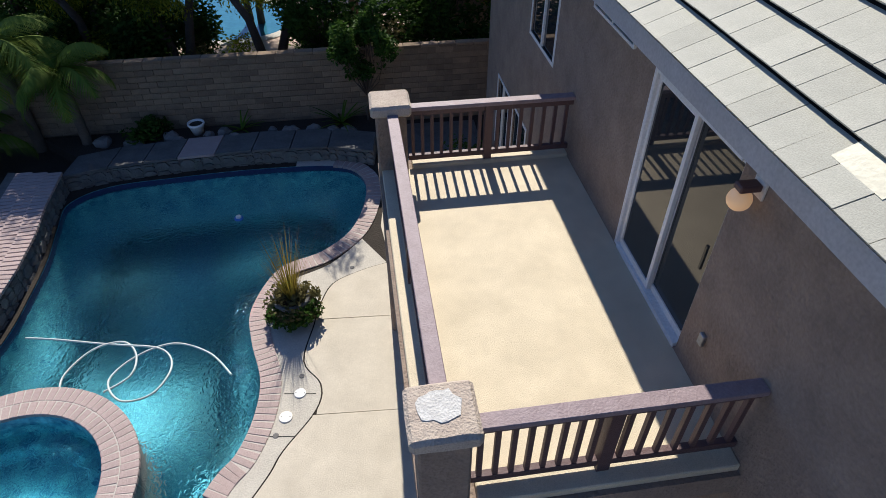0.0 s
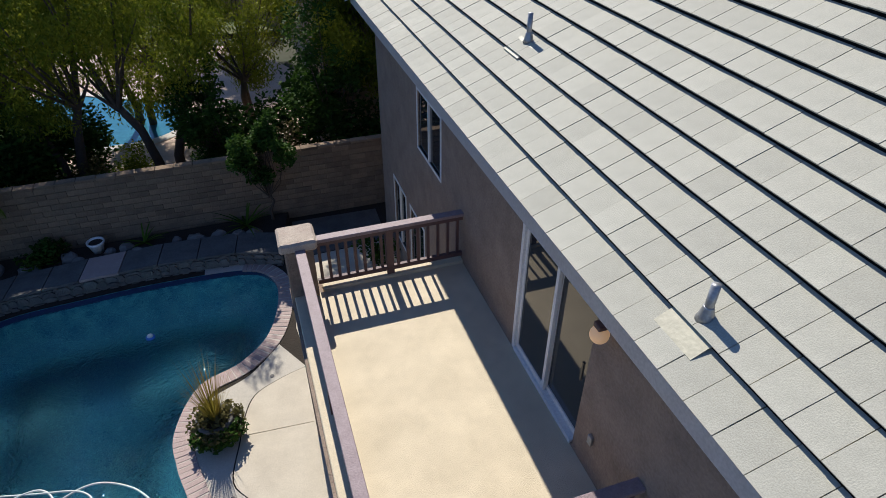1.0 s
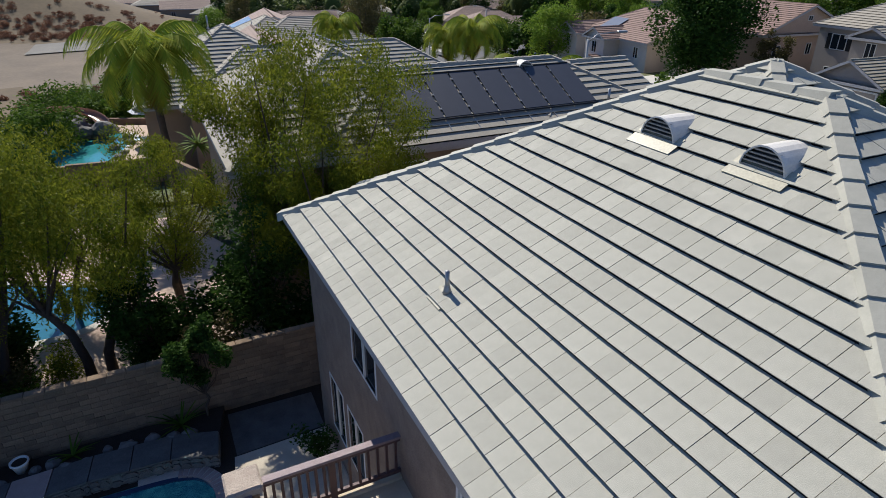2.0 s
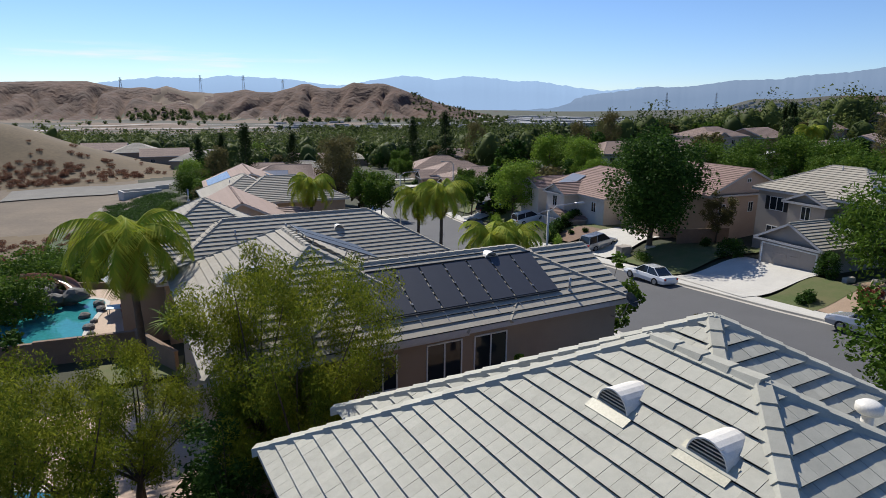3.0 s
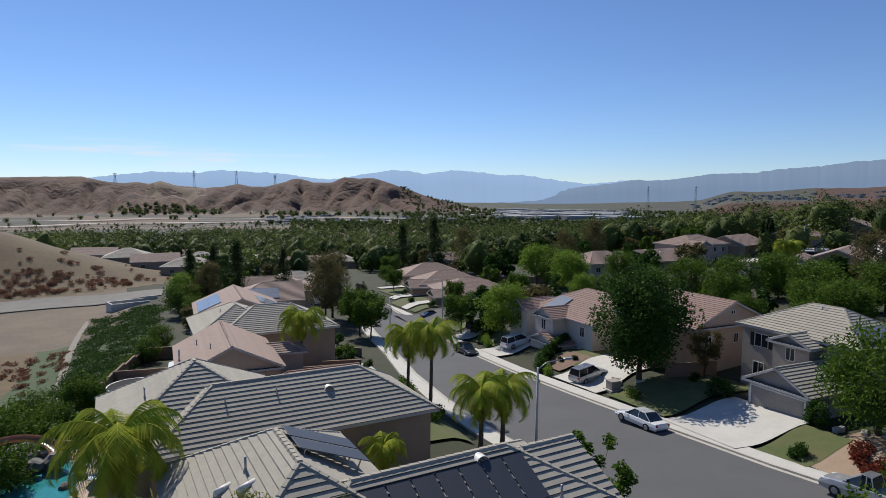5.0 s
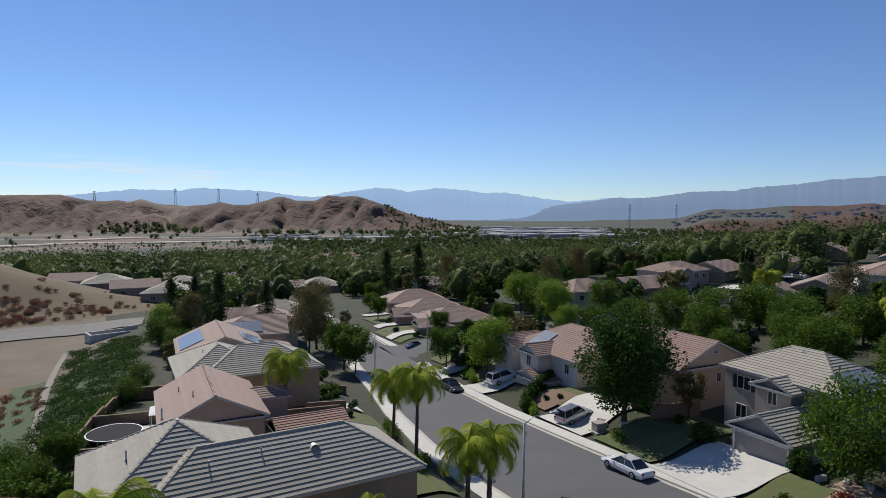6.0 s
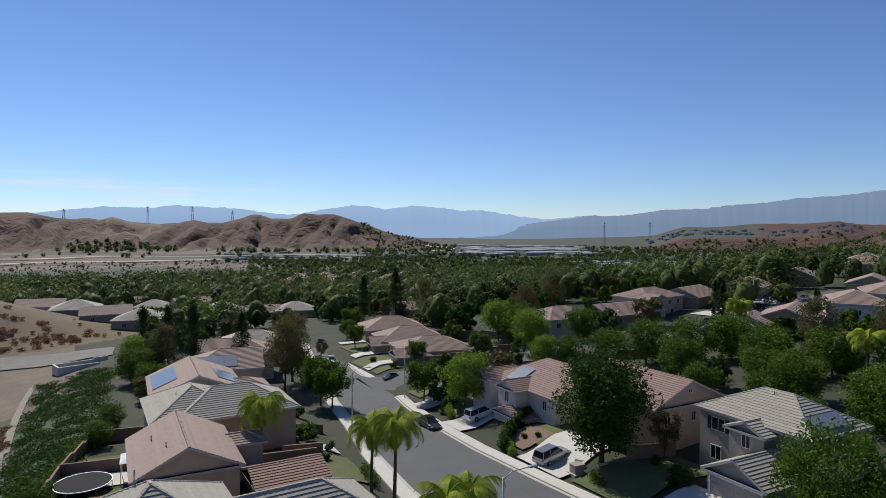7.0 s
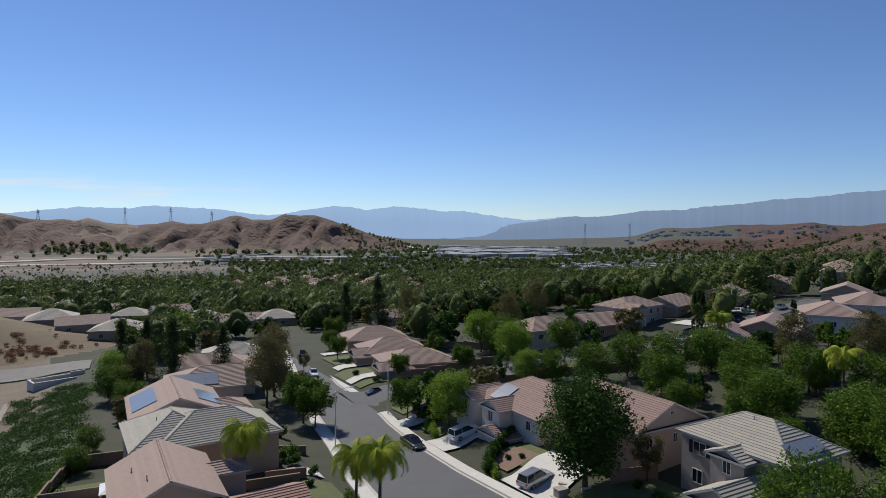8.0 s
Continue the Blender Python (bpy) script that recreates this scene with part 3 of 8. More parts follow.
def house(name, m, blocks, wall_m, tile_m, label, ground=-4.0, step=0.37, windows=(), garage=(), th=0.05, over=0.45, caps=True, group="houses"):
    """blocks: (x0, x1, y0, y1, eave z, pitch, axis, ends), eaves in the house's own axes."""
    h = thing(name, m, label, "house", group)
    tiles, capp, under = [], [], bmesh.new()
    fas = bmesh.new()
    for i, (x0, x1, y0, y1, z, pitch, axis, ends) in enumerate(blocks):
        faces, lines, gables = roof_shape(x0, x1, y0, y1, z, pitch, axis, ends)
        for f in faces:
            tiles += tile_face(f, step, 0, th)
            under.faces.new([under.verts.new((p[0], p[1], p[2] - 0.03)) for p in f])
        for a, b in lines:
            cap_line(capp, a, b, 0.15, 0.4)
        wb = bmesh.new()
        zs = z + over * pitch * 0.2
        box(wb, x0 + over, x1 - over, y0 + over, y1 - over, ground, zs)
        for g in gables:
            c = Vector(((x0 + x1) / 2, (y0 + y1) / 2, 0))
            mid = (Vector(g[0]) + Vector(g[1])) / 2
            inn = (c - mid)
            inn.z = 0
            inn = inn.normalized() * over
            q = [Vector(p) + inn - Vector((0, 0, 0.06)) for p in g]
            q2 = [p + inn * 0.6 for p in q]
            vs = [wb.verts.new(p) for p in q + q2]
            wb.faces.new(vs[:3])
            wb.faces.new(vs[3:][::-1])
            wb.faces.new((vs[0], vs[2], vs[5], vs[3]))
            wb.faces.new((vs[2], vs[1], vs[4], vs[5]))
            # rake boards
            for e in (0, 1):
                p0, p1 = Vector(g[e]), Vector(g[2])
                dz = Vector((0, 0, -0.2))
                t = inn.normalized() * 0.04
                vs = [fas.verts.new(p) for p in (p0, p1, p1 + dz, p0 + dz, p0 + t, p1 + t, p1 + dz + t, p0 + dz + t)]
                for k in ((0, 1, 2, 3), (7, 6, 5, 4), (0, 4, 5, 1), (3, 2, 6, 7)):
                    fas.faces.new([vs[j] for j in k])
        part("wall", wb, wall_m, h)
        t = 0.03
        e = 0.015 * (i + 1)
        for q in ((x0, x1, y0, y0 + t), (x0, x1, y1 - t, y1), (x0, x0 + t, y0 + t, y1 - t), (x1 - t, x1, y0 + t, y1 - t)):
            part("fascia_board", boxed(*q, z - 0.2, z - 0.005), FASCIA, h)
        box(under, x0 + t, x1 - t, y0 + t, y1 - t, z - 0.06 - e, z - 0.04 - e)
    roof = joined("roof", tiles, tile_m, h, kind="stuff")
    part("roof_deck", under, UNDERLAY, roof)
    if len(fas.verts):
        part("rake_board", fas, FASCIA, roof)
    else:
        fas.free()
    if caps:
        joined("ridge_cap", capp, tile_m, roof, kind="stuff")
    for w in windows:
        window_at(h, *w)
    for gw, gh, gm in garage:
        g = part("garage_door", boxed(-gw / 2, gw / 2, -0.04, 0.02, 0, gh), STUCCO_GREY, h, "sectional garage door", m=gm)
        for k in range(4):
            for c in range(4):
                bm = bmesh.new()
                box(bm, -gw / 2 + (c + 0.08) * gw / 4, -gw / 2 + (c + 0.92) * gw / 4, -0.055, -0.03, gh * (k + 0.08) / 4, gh * (k + 0.92) / 4)
                part("door_panel", bm, STUCCO_WHITE if wall_m is STUCCO_PINK else STUCCO_GREY, g)
        bm = bmesh.new()
        for q in ((-gw / 2 - 0.12, -gw / 2, 0, gh), (gw / 2, gw / 2 + 0.12, 0, gh), (-gw / 2 - 0.12, gw / 2 + 0.12, gh, gh + 0.12)):
            box(bm, q[0], q[1], -0.08, 0.0, q[2], q[3])
        part("door_trim", bm, WHITE_PAINT, g)
    return h


def roof_vent(m, name="roof_vent", group="roof vents"):
    """A half-round dormer vent with louvres over a flashing sheet."""
    v = thing(name, m, "cream half-round dormer vent with louvres on the tiled roof", "roof vent", group)
    n = 12
    arch = [(0.33 * math.cos(math.pi * k / n), 0.34 * math.sin(math.pi * k / n)) for k in range(n + 1)]
    bm = bmesh.new()
    rows = [[bm.verts.new((x * s, y, z * s)) for x, z in arch] for y, s in ((-0.04, 1.0), (0.35, 1.0), (0.75, 0.97))]
    inner = [bm.verts.new((x * 0.93, -0.04, z * 0.93)) for x, z in arch]
    for r0, r1 in zip(rows, rows[1:]):
        for k in range(n):
            bm.faces.new((r0[k], r0[k + 1], r1[k + 1], r1[k]))
    for k in range(n):
        bm.faces.new((inner[k], inner[k + 1], rows[0][k + 1], rows[0][k]))
    part("hood", bm, VENTPAINT, v, smooth=False)
    part("flashing", boxed(-0.42, 0.42, -0.24, 0.1, -0.006, 0.008), FLASH, v, m=pose(0, 0, 0.04, 29, 0, 0))
    bm = bmesh.new()
    bm.faces.new([bm.verts.new((x * 0.95, 0.03, z * 0.95)) for x, z in arch])
    part("mesh_screen", bm, BLACKPLASTIC, v)
    for k in range(5):
        z = 0.035 + k * 0.055
        w = 0.31 * math.sqrt(max(0.02, 1 - (z / 0.33) ** 2))
        part("louvre", boxed(-w, w, -0.025, 0.02, z, z + 0.02), STEEL, v)
    return v


def vent_pipe(m, h=0.42, r=0.045, plate=0.3, label="grey plumbing vent pipe with cream flashing on the tiles"):
    v = thing("vent_pipe", m, label, "vent pipe", "vent pipes")
    part("pipe", tubed([(0, 0, -0.05), (0, 0, h)], r, 12), STEEL, v, smooth=True)
    part("collar", lathe(bmesh.new(), [(r * 2.2, 0.0), (r * 1.7, 0.04), (r * 1.2, 0.11), (r * 1.08, 0.12)], 14), STEEL, v, smooth=True)
    if plate:
        part("flashing", boxed(-plate * 0.95, plate * 0.55, -plate * 0.9, plate * 0.45, -0.004, 0.008), FLASH, v)
    return v

# ---- the house under the camera ----
HOME = pose(2.28, 2.62, 0, 0, 0, 8.3)
home = thing("house", HOME, "two-storey taupe stucco house with a grey concrete tile roof", "house")
EX, EZ, RX, RZ = -0.356, 5.515, 5.47, 8.75
A, B, C, D = (EX, 9.75, EZ), (EX, -3.3, EZ), (11.3, -3.3, EZ), (11.3, 9.75, EZ)
RF, RN = (RX, 4.72, RZ), (RX, 2.69, RZ)
home_faces = [[A, B, RN, RF], [B, C, RN], [C, D, RF, RN], [D, A, RF]]
wing_faces, wing_lines, _ = roof_shape(1.6, 12.8, -0.75, 10.45, EZ + 0.1, 0.565, "x", "hh")


def wall_with_holes(y0, y1, z0, z1, holes, x0=0.0, x1=0.2):
    """A wall along y of real thickness, with openings (y0, y1, z0, z1) right through it."""
    bm = bmesh.new()
    ys = sorted({y0, y1, *[h[0] for h in holes], *[h[1] for h in holes]})
    zs = sorted({z0, z1, *[h[2] for h in holes], *[h[3] for h in holes]})
    for a, b in zip(ys, ys[1:]):
        for c, d in zip(zs, zs[1:]):
            my, mz = (a + b) / 2, (c + d) / 2
            if not any(h[0] < my < h[1] and h[2] < mz < h[3] for h in holes):
                box(bm, x0, x1, a, b, c, d)
    bmesh.ops.remove_doubles(bm, verts=bm.verts[:], dist=0.0005)
    seen = {}
    for f in bm.faces[:]:
        seen.setdefault(tuple(round(v, 3) for v in f.calc_center_median()), []).append(f)
    bmesh.ops.delete(bm, geom=[f for fs in seen.values() if len(fs) > 1 for f in fs], context="FACES_ONLY")
    bmesh.ops.recalc_face_normals(bm, faces=bm.faces[:])
    return bm


DOOR = (1.03, 2.56, 3.02, 5.07)
WIN_UP = (5.42, 6.57, 3.84, 4.83)
WIN_LOW_A, WIN_LOW_B = (7.55, 8.4, 0.9, 2.25), (6.35, 7.2, 0.9, 2.25)
LOUVRE = (3.05, 4.2, 5.02, 5.2)
part("wall", wall_with_holes(-3.0, 9.42, -0.3, 5.62, [DOOR, WIN_UP, WIN_LOW_A, WIN_LOW_B]), STUCCO, home)
part("wall", boxed(0.2, 11.0, 9.22, 9.42, -0.3, 5.62), STUCCO, home)
part("wall", boxed(0.2, 11.0, -3.0, -2.8, -0.3, 5.62), STUCCO, home)
part("wall", boxed(10.8, 11.0, -2.8, 9.22, -2.0, 5.62), STUCCO, home)
part("wall", boxed(11.0, 12.4, -0.3, 9.9, -2.0, 5.7), STUCCO, home)
part("interior_floor", boxed(0.2, 10.8, -2.8, 9.22, 2.9, 3.0), CONCRETE, home)
part("interior_wall", boxed(3.4, 3.5, -2.8, 9.22, 0, 5.5), STUCCO_WHITE, home)
part("interior_ceiling", boxed(0.2, 10.8, -2.8, 9.22, 5.45, 5.55), STUCCO_WHITE, home)
# eaves
part("fascia_board", boxed(EX, EX + 0.03, -3.3, 9.75, EZ - 0.15, EZ + 0.02), FASCIA, home)
part("soffit", boxed(EX + 0.03, 0.0, -3.27, 9.72, EZ - 0.1, EZ - 0.08), FASCIA, home)
part("fascia_board", boxed(EX + 0.03, 11.3, 9.72, 9.75, EZ - 0.15, EZ + 0.02), FASCIA, home)
part("fascia_board", boxed(EX + 0.03, 11.3, -3.3, -3.27, EZ - 0.15, EZ + 0.02), FASCIA, home)
bm = bmesh.new()
for f in home_faces + wing_faces:
    bm.faces.new([bm.verts.new((p[0], p[1], p[2] - 0.02)) for p in f])
part("roof_deck", bm, UNDERLAY, home)
capp = []
for a, b in ((A, RF), (B, RN), (D, RF), (C, RN), (RN, RF), *wing_lines):
    cap_line(capp, a, b, 0.19, 0.42)
joined("ridge_cap", capp, TILE, home, kind="stuff")
far_tiles = []
near_tiles = []
STEP, TW = 0.3595, 0.268
for i, f in enumerate(home_faces):
    got = tile_face(f, STEP, TW, 0.05, seed=i)
    if i == 0:
        for v, q in got:
            whole = len(v) == 8 and abs((v[0] - v[1]).length - TW) < 0.012
            mid = sum(v, Vector()) / len(v)
            if whole and mid.x < 3.2 and -1.2 < mid.y < 6.6 and len(near_tiles) < 300:
                near_tiles.append(v)
            else:
                far_tiles.append((v, q))
    else:
        far_tiles += got
for i, f in enumerate(wing_faces):
    far_tiles += tile_face(f, STEP, TW, 0.05, seed=10 + i)
joined("roof_tiles", far_tiles, TILE, home, kind="stuff")

# sliding door
door = part("sliding_door", boxed(0.12, 0.16, DOOR[0], DOOR[1], 3.0, 3.03), WHITE_PAINT, home, "white aluminium sliding glass door")
y0, y1, z0, z1 = DOOR
bm = bmesh.new()
for q in ((0.06, 0.14, y0 - 0.005, y0 + 0.035, z0, z1), (-0.012, 0.14, y1 - 0.035, y1 + 0.02, z0, z1), (-0.012, 0.14, y0 + 0.035, y1 - 0.035, z1 - 0.04, z1 + 0.04), (-0.012, 0.14, y0 + 0.035, y1 - 0.035, z0 - 0.02, z0 + 0.035)):
    box(bm, *q, bevel=0.004)
part("frame", bm, WHITE_PAINT, door)
ym = (y0 + y1) / 2
for a, b, x in ((ym - 0.02, y1 - 0.035, 0.04), (y0 + 0.035, ym + 0.03, 0.085)):
    bm = bmesh.new()
    for q in ((a, a + 0.05, z0 + 0.035, z1 - 0.04), (b - 0.05, b, z0 + 0.035, z1 - 0.04), (a + 0.05, b - 0.05, z0 + 0.035, z0 + 0.11), (a + 0.05, b - 0.05, z1 - 0.10, z1 - 0.04)):
        box(bm, x - 0.018, x + 0.018, *q)
    part("sash", bm, WHITE_PAINT, door)
    part("pane", boxed(x - 0.004, x + 0.004, a + 0.05, b - 0.05, z0 + 0.11, z1 - 0.10), GLASS, door)
part("door_handle", boxed(0.0, 0.022, y0 + 0.07, y0 + 0.095, 3.95, 4.2), BLACKPLASTIC, door)
for wy0, wy1, wz0, wz1 in (WIN_UP, WIN_LOW_A, WIN_LOW_B):
    window_at(home, wy1 - wy0, wz1 - wz0, pose(0.04, (wy0 + wy1) / 2, wz0, 0, 0, -90))
bm = bmesh.new()
for q in ((LOUVRE[0], LOUVRE[1], LOUVRE[2], LOUVRE[2] + 0.03), (LOUVRE[0], LOUVRE[1], LOUVRE[3], LOUVRE[3] + 0.03), (LOUVRE[0], LOUVRE[0] + 0.03, LOUVRE[2] + 0.03, LOUVRE[3]), (LOUVRE[1] - 0.03, LOUVRE[1], LOUVRE[2] + 0.03, LOUVRE[3]), (3.62, 3.65, LOUVRE[2] + 0.03, LOUVRE[3])):
    box(bm, -0.03, 0.0, *q)
tw = part("transom_window", boxed(-0.012, -0.002, LOUVRE[0] + 0.03, LOUVRE[1] - 0.03, LOUVRE[2] + 0.03, LOUVRE[3]), GLASS, home)
part("frame", bm, WHITE_PAINT, tw)

# balcony
balcony = thing("balcony", HOME, "stucco balcony with a cream coated floor", "balcony")
part("slab", boxed(-2.5, 0.0, -0.2, 4.62, 2.72, 2.97), STUCCO, balcony)
part("floor_coating", boxed(-2.2, -0.002, 0.08, 4.36, 2.95, 3.0), DECK, balcony, "cream textured deck coating")
bm = bmesh.new()
box(bm, -2.46, -2.2, 0.2, 4.3, 2.97, 3.06, 0.01)
part("ledge", bm, DECK, balcony)
for q in ((-2.06, -0.002, 4.36, 4.58), (-2.06, -0.002, -0.16, 0.08)):
    part("ledge", boxed(*q, 2.97, 3.05, bevel=0.01), DECK, balcony)
for y, nm in ((4.47, "a"), (0.055, "b")):
    post = part("pillar", boxed(-2.49, -2.12, y - 0.18, y + 0.18, -0.1, 3.84, bevel=0.02), STUCCO, balcony, "stucco corner pillar")
    bm = boxed(-2.55, -2.06, y - 0.235, y + 0.235, 3.815, 3.96, bevel=0.03)
    bmesh.ops.subdivide_edges(bm, edges=bm.edges[:], cuts=3, use_grid_fill=True)
    for v in bm.verts:
        v.co += Vector((noise.noise(v.co * 7), noise.noise(v.co * 7 + Vector((5, 0, 0))), noise.noise(v.co * 9))) * 0.008
    part("cap", bm, CAPSTONE, post, "weathered plaster cap", smooth=False)
    if nm == "a":
        continue
    bm = bmesh.new()
    ring = [(-2.32 + 0.15 * math.cos(a) * (1 + 0.3 * noise.noise((a * 2, y, 0))), y + 0.03 + 0.13 * math.sin(a) * (1 + 0.4 * noise.noise((a * 1.7, y, 4)))) for a in [k * math.pi / 10 for k in range(20)]]
    prism(bm, ring, 3.955, 3.967)
    part("bare_patch", bm, PATCH, post, "chipped white bare patch")


def railing(m, length, mid, n_a, n_b, label):
    """A wooden guard of square balusters between two rails, with a stouter post part of the way along x."""
    r = thing("railing", m, label, "railing", "balcony railings")
    part("top_rail", boxed(0, length, -0.065, 0.065, 0.81, 0.86, bevel=0.006), RAILTOP, r, "worn purple-brown top rail")
    part("upper_rail", boxed(0, length, -0.02, 0.02, 0.73, 0.808), RAILWOOD, r)
    part("bottom_rail", boxed(0, length, -0.03, 0.03, 0.10, 0.17, bevel=0.004), RAILWOOD, r)
    if mid:
        part("post", boxed(mid - 0.05, mid + 0.05, -0.05, 0.05, 0.02, 0.808), RAILWOOD, r)
    spans = ((0, mid - 0.05, n_a), (mid + 0.05, length, n_b)) if mid else ((0, length, n_a),)
    first = None
    for a, b, n in spans:
        for k in range(n):
            x = a + (b - a) * (k + 0.5) / n
            if first is None:
                first = part("baluster", boxed(-0.02, 0.02, -0.02, 0.02, 0.171, 0.729), RAILWOOD, r, m=Matrix.Translation((x, 0, 0)))
            else:
                o = first.copy()
                scene.collection.objects.link(o)
                o.matrix_basis = Matrix.Translation((x, 0, 0))
    return r


railing(HOME @ pose(-2.1, 4.44, 3.0), 2.1, 1.02, 8, 7, "purple-brown painted wooden railing on the balcony")
railing(HOME @ pose(-2.1, 0.0, 3.0), 2.1, 1.02, 8, 7, "purple-brown painted wooden railing on the balcony")
railing(HOME @ pose(-2.29, 0.24, 3.0, 0, 0, 90), 4.06, 2.0, 15, 15, "long purple-brown painted wooden railing between the pillars")

# ---- street ----
def edge(tab, y):
    return float(np.interp(y, [p[0] for p in tab], [p[1] for p in tab]))


RIGHT = [(-60, 52), (0, 43), (20, 38.6), (30, 36.9), (40, 35.9), (52, 35.2), (64, 34.7), (78, 35.0), (90, 36.2), (97, 37.4), (112, 38.0), (124, 38.6), (140, 40.6), (170, 44.8), (190, 48), (215, 53)]
LEFT = [(-60, 39), (0, 30), (20, 25.6), (30, 23.5), (45, 22.5), (56, 22.7), (68, 23.6), (82, 25.6), (100, 27.6), (119, 30.4), (158, 37.0), (190, 42.4), (215, 47)]


def strip(name, lines, zs, material, label, category, kind="structure", parent=None):
    """A ribbon across several plan lines; lines(y) gives x positions, zs the heights over the street."""
    bm = bmesh.new()
    prev = None
    for y in lines[1]:
        row = [bm.verts.new((x, y, street_z(y) + z)) for x, z in zip(lines[0](y), zs)]
        if prev:
            for k in range(len(row) - 1):
                bm.faces.new((prev[k], prev[k + 1], row[k + 1], row[k]))
        prev = row
    return tagged(part(name, bm, material, parent, smooth=False), label, category, kind=kind)


YS = list(np.arange(-60, 216, 2.0))
strip("road", (lambda y: [edge(LEFT, y), edge(RIGHT, y)], YS), [0.06, 0.06], ASPHALT, "grey asphalt residential street", "road")
W = 0.16
for nm, seg in (("near", list(np.arange(-60, 98.5, 1.5))), ("far", list(np.arange(114, 216, 1.5)))):
    strip("kerb", (lambda y: [edge(RIGHT, y) - 0.35, edge(RIGHT, y), edge(RIGHT, y) + 0.02, edge(RIGHT, y) + W, edge(RIGHT, y) + W], seg), [0.07, 0.075, 0.21, 0.21, -0.3], KERB, "concrete kerb and gutter along the street", "kerb")
    strip("pavement", (lambda y: [edge(RIGHT, y) + W, edge(RIGHT, y) + W + 1.5, edge(RIGHT, y) + W + 1.52], seg), [0.205, 0.22, -0.4], CONC_PALE, "pale concrete pavement along the street", "pavement")
strip("kerb", (lambda y: [edge(LEFT, y) - W, edge(LEFT, y) - W, edge(LEFT, y) - 0.02, edge(LEFT, y), edge(LEFT, y) + 0.35], YS), [-0.3, 0.21, 0.21, 0.075, 0.07], KERB, "concrete kerb and gutter along the street", "kerb")
strip("pavement", (lambda y: [edge(LEFT, y) - W - 1.62, edge(LEFT, y) - W - 1.6, edge(LEFT, y) - W], YS), [-0.4, 0.22, 0.205], CONC_PALE, "pale concrete pavement along the street", "pavement")
# side street
bm = bmesh.new()
prev = None
for x in np.arange(36, 92, 2.0):
    y = 105.5 - 0.06 * (x - 38)
    row = [bm.verts.new((x, y + o, max(street_z(y), lot_z(x, y)) + 0.07)) for o in (-5.2 - 3.5 * math.exp(-(x - 37) / 2), 6.2 + 3.5 * math.exp(-(x - 37) / 2))]
    if prev:
        bm.faces.new((prev[0], row[0], row[1], prev[1]))
    prev = row
tagged(part("road", bm, ASPHALT), "grey asphalt side street", "road", kind="structure")

# ---- houses along the street ----
N1 = pose(15.87, 19.74, 0, 0, 0, 7.5)
house("house", N1, [
    (-14, 0.0, 0.0, 7.0, 4.87, 0.524, "x", "hh"), (-6, 0.12, 0.03, 6.5, 4.86, 0.505, "x", "hg"), (-16.6, -7.7, 0.05, 12.6, 4.78, 0.585, "y", "hh")],
    STUCCO_TAN, TILE_DARK, "two-storey tan stucco house with a dark grey tile roof", ground=-2.5,
    windows=[(1.35, 1.45, pose(-6.55, 0.45, 2.85)), (1.35, 1.45, pose(-8.5, 0.45, 2.85)), (1.0, 1.2, pose(-10.9, 0.45, 3.0))])
N2 = pose(10.19, 41.75, 0, 0, 0, 7.0)
house("house", N2, [(-14, 4.3, -4.3, 4.3, 2.75, 0.58, "x", "hh"), (-16.3, -4.6, -3.3, 9, 2.75, 0.60, "y", "hh")],
      STUCCO_TAN, TILE_DARK, "tan stucco house with a dark grey hipped tile roof", ground=-5)
N3 = pose(2.5, 57.0, 0, 0, 0, 3.0)
house("house", N3, [(-4.7, 4.7, -0.4, 11.8, 1.35, 0.50, "y", "gg"), (3.0, 8.2, 6.2, 9.8, 0.9, 0.40, "x", "gh")], STUCCO_PINK, TILE_PINK, "pinkish stucco house with a faded brown gable roof", ground=-6)
house("house", pose(11.2, 59.2, 0, 0, 0, 5), [(-3.6, 3.6, -3.0, 3.2, -0.9, 0.36, "x", "gg")], STUCCO_PINK, TILE_RED, "low garage wing with a terracotta tile roof", ground=-6)
N4 = pose(7.3, 78.2, 0, 0, 0, 5.0)
house("house", N4, [(-6, 8.2, -5.0, 5.0, 1.0, 0.5, "x", "hh"), (-8.4, 2, -4.2, 8, 1.0, 0.5, "y", "hh")], STUCCO_TAN, TILE_DARK, "tan stucco house with a grey hipped tile roof", ground=-8)
house("house", pose(6.0, 95, 0, 0, 0, 2), [(-7, 5.2, -8, 6, 0.3, 0.42, "y", "gg"), (2, 9, -6, 0, -0.3, 0.40, "x", "gh")], STUCCO_PINK, TILE_PINK, "pinkish stucco house with a brown tile roof and solar panels", ground=-9)
house("house", pose(11.5, 113, 0, 0, 0, -4), [(-7, 6, -6, 6, -1.2, 0.42, "x", "hg")], STUCCO_PINK, TILE_PINK, "pinkish stucco house with a brown tile roof", ground=-10)
house("house", pose(16, 131, 0, 0, 0, -8), [(-8, 7, -6, 6, -2.6, 0.42, "x", "gh")], STUCCO_WHITE, TILE_PINK, "pale stucco house with a brown tile roof", ground=-11)
house("house", pose(22, 149, 0, 0, 0, -10), [(-8, 7, -6, 6, -4.0, 0.42, "x", "hh")], STUCCO_WHITE, TILE_DARK, "pale stucco house with a grey tile roof", ground=-12)
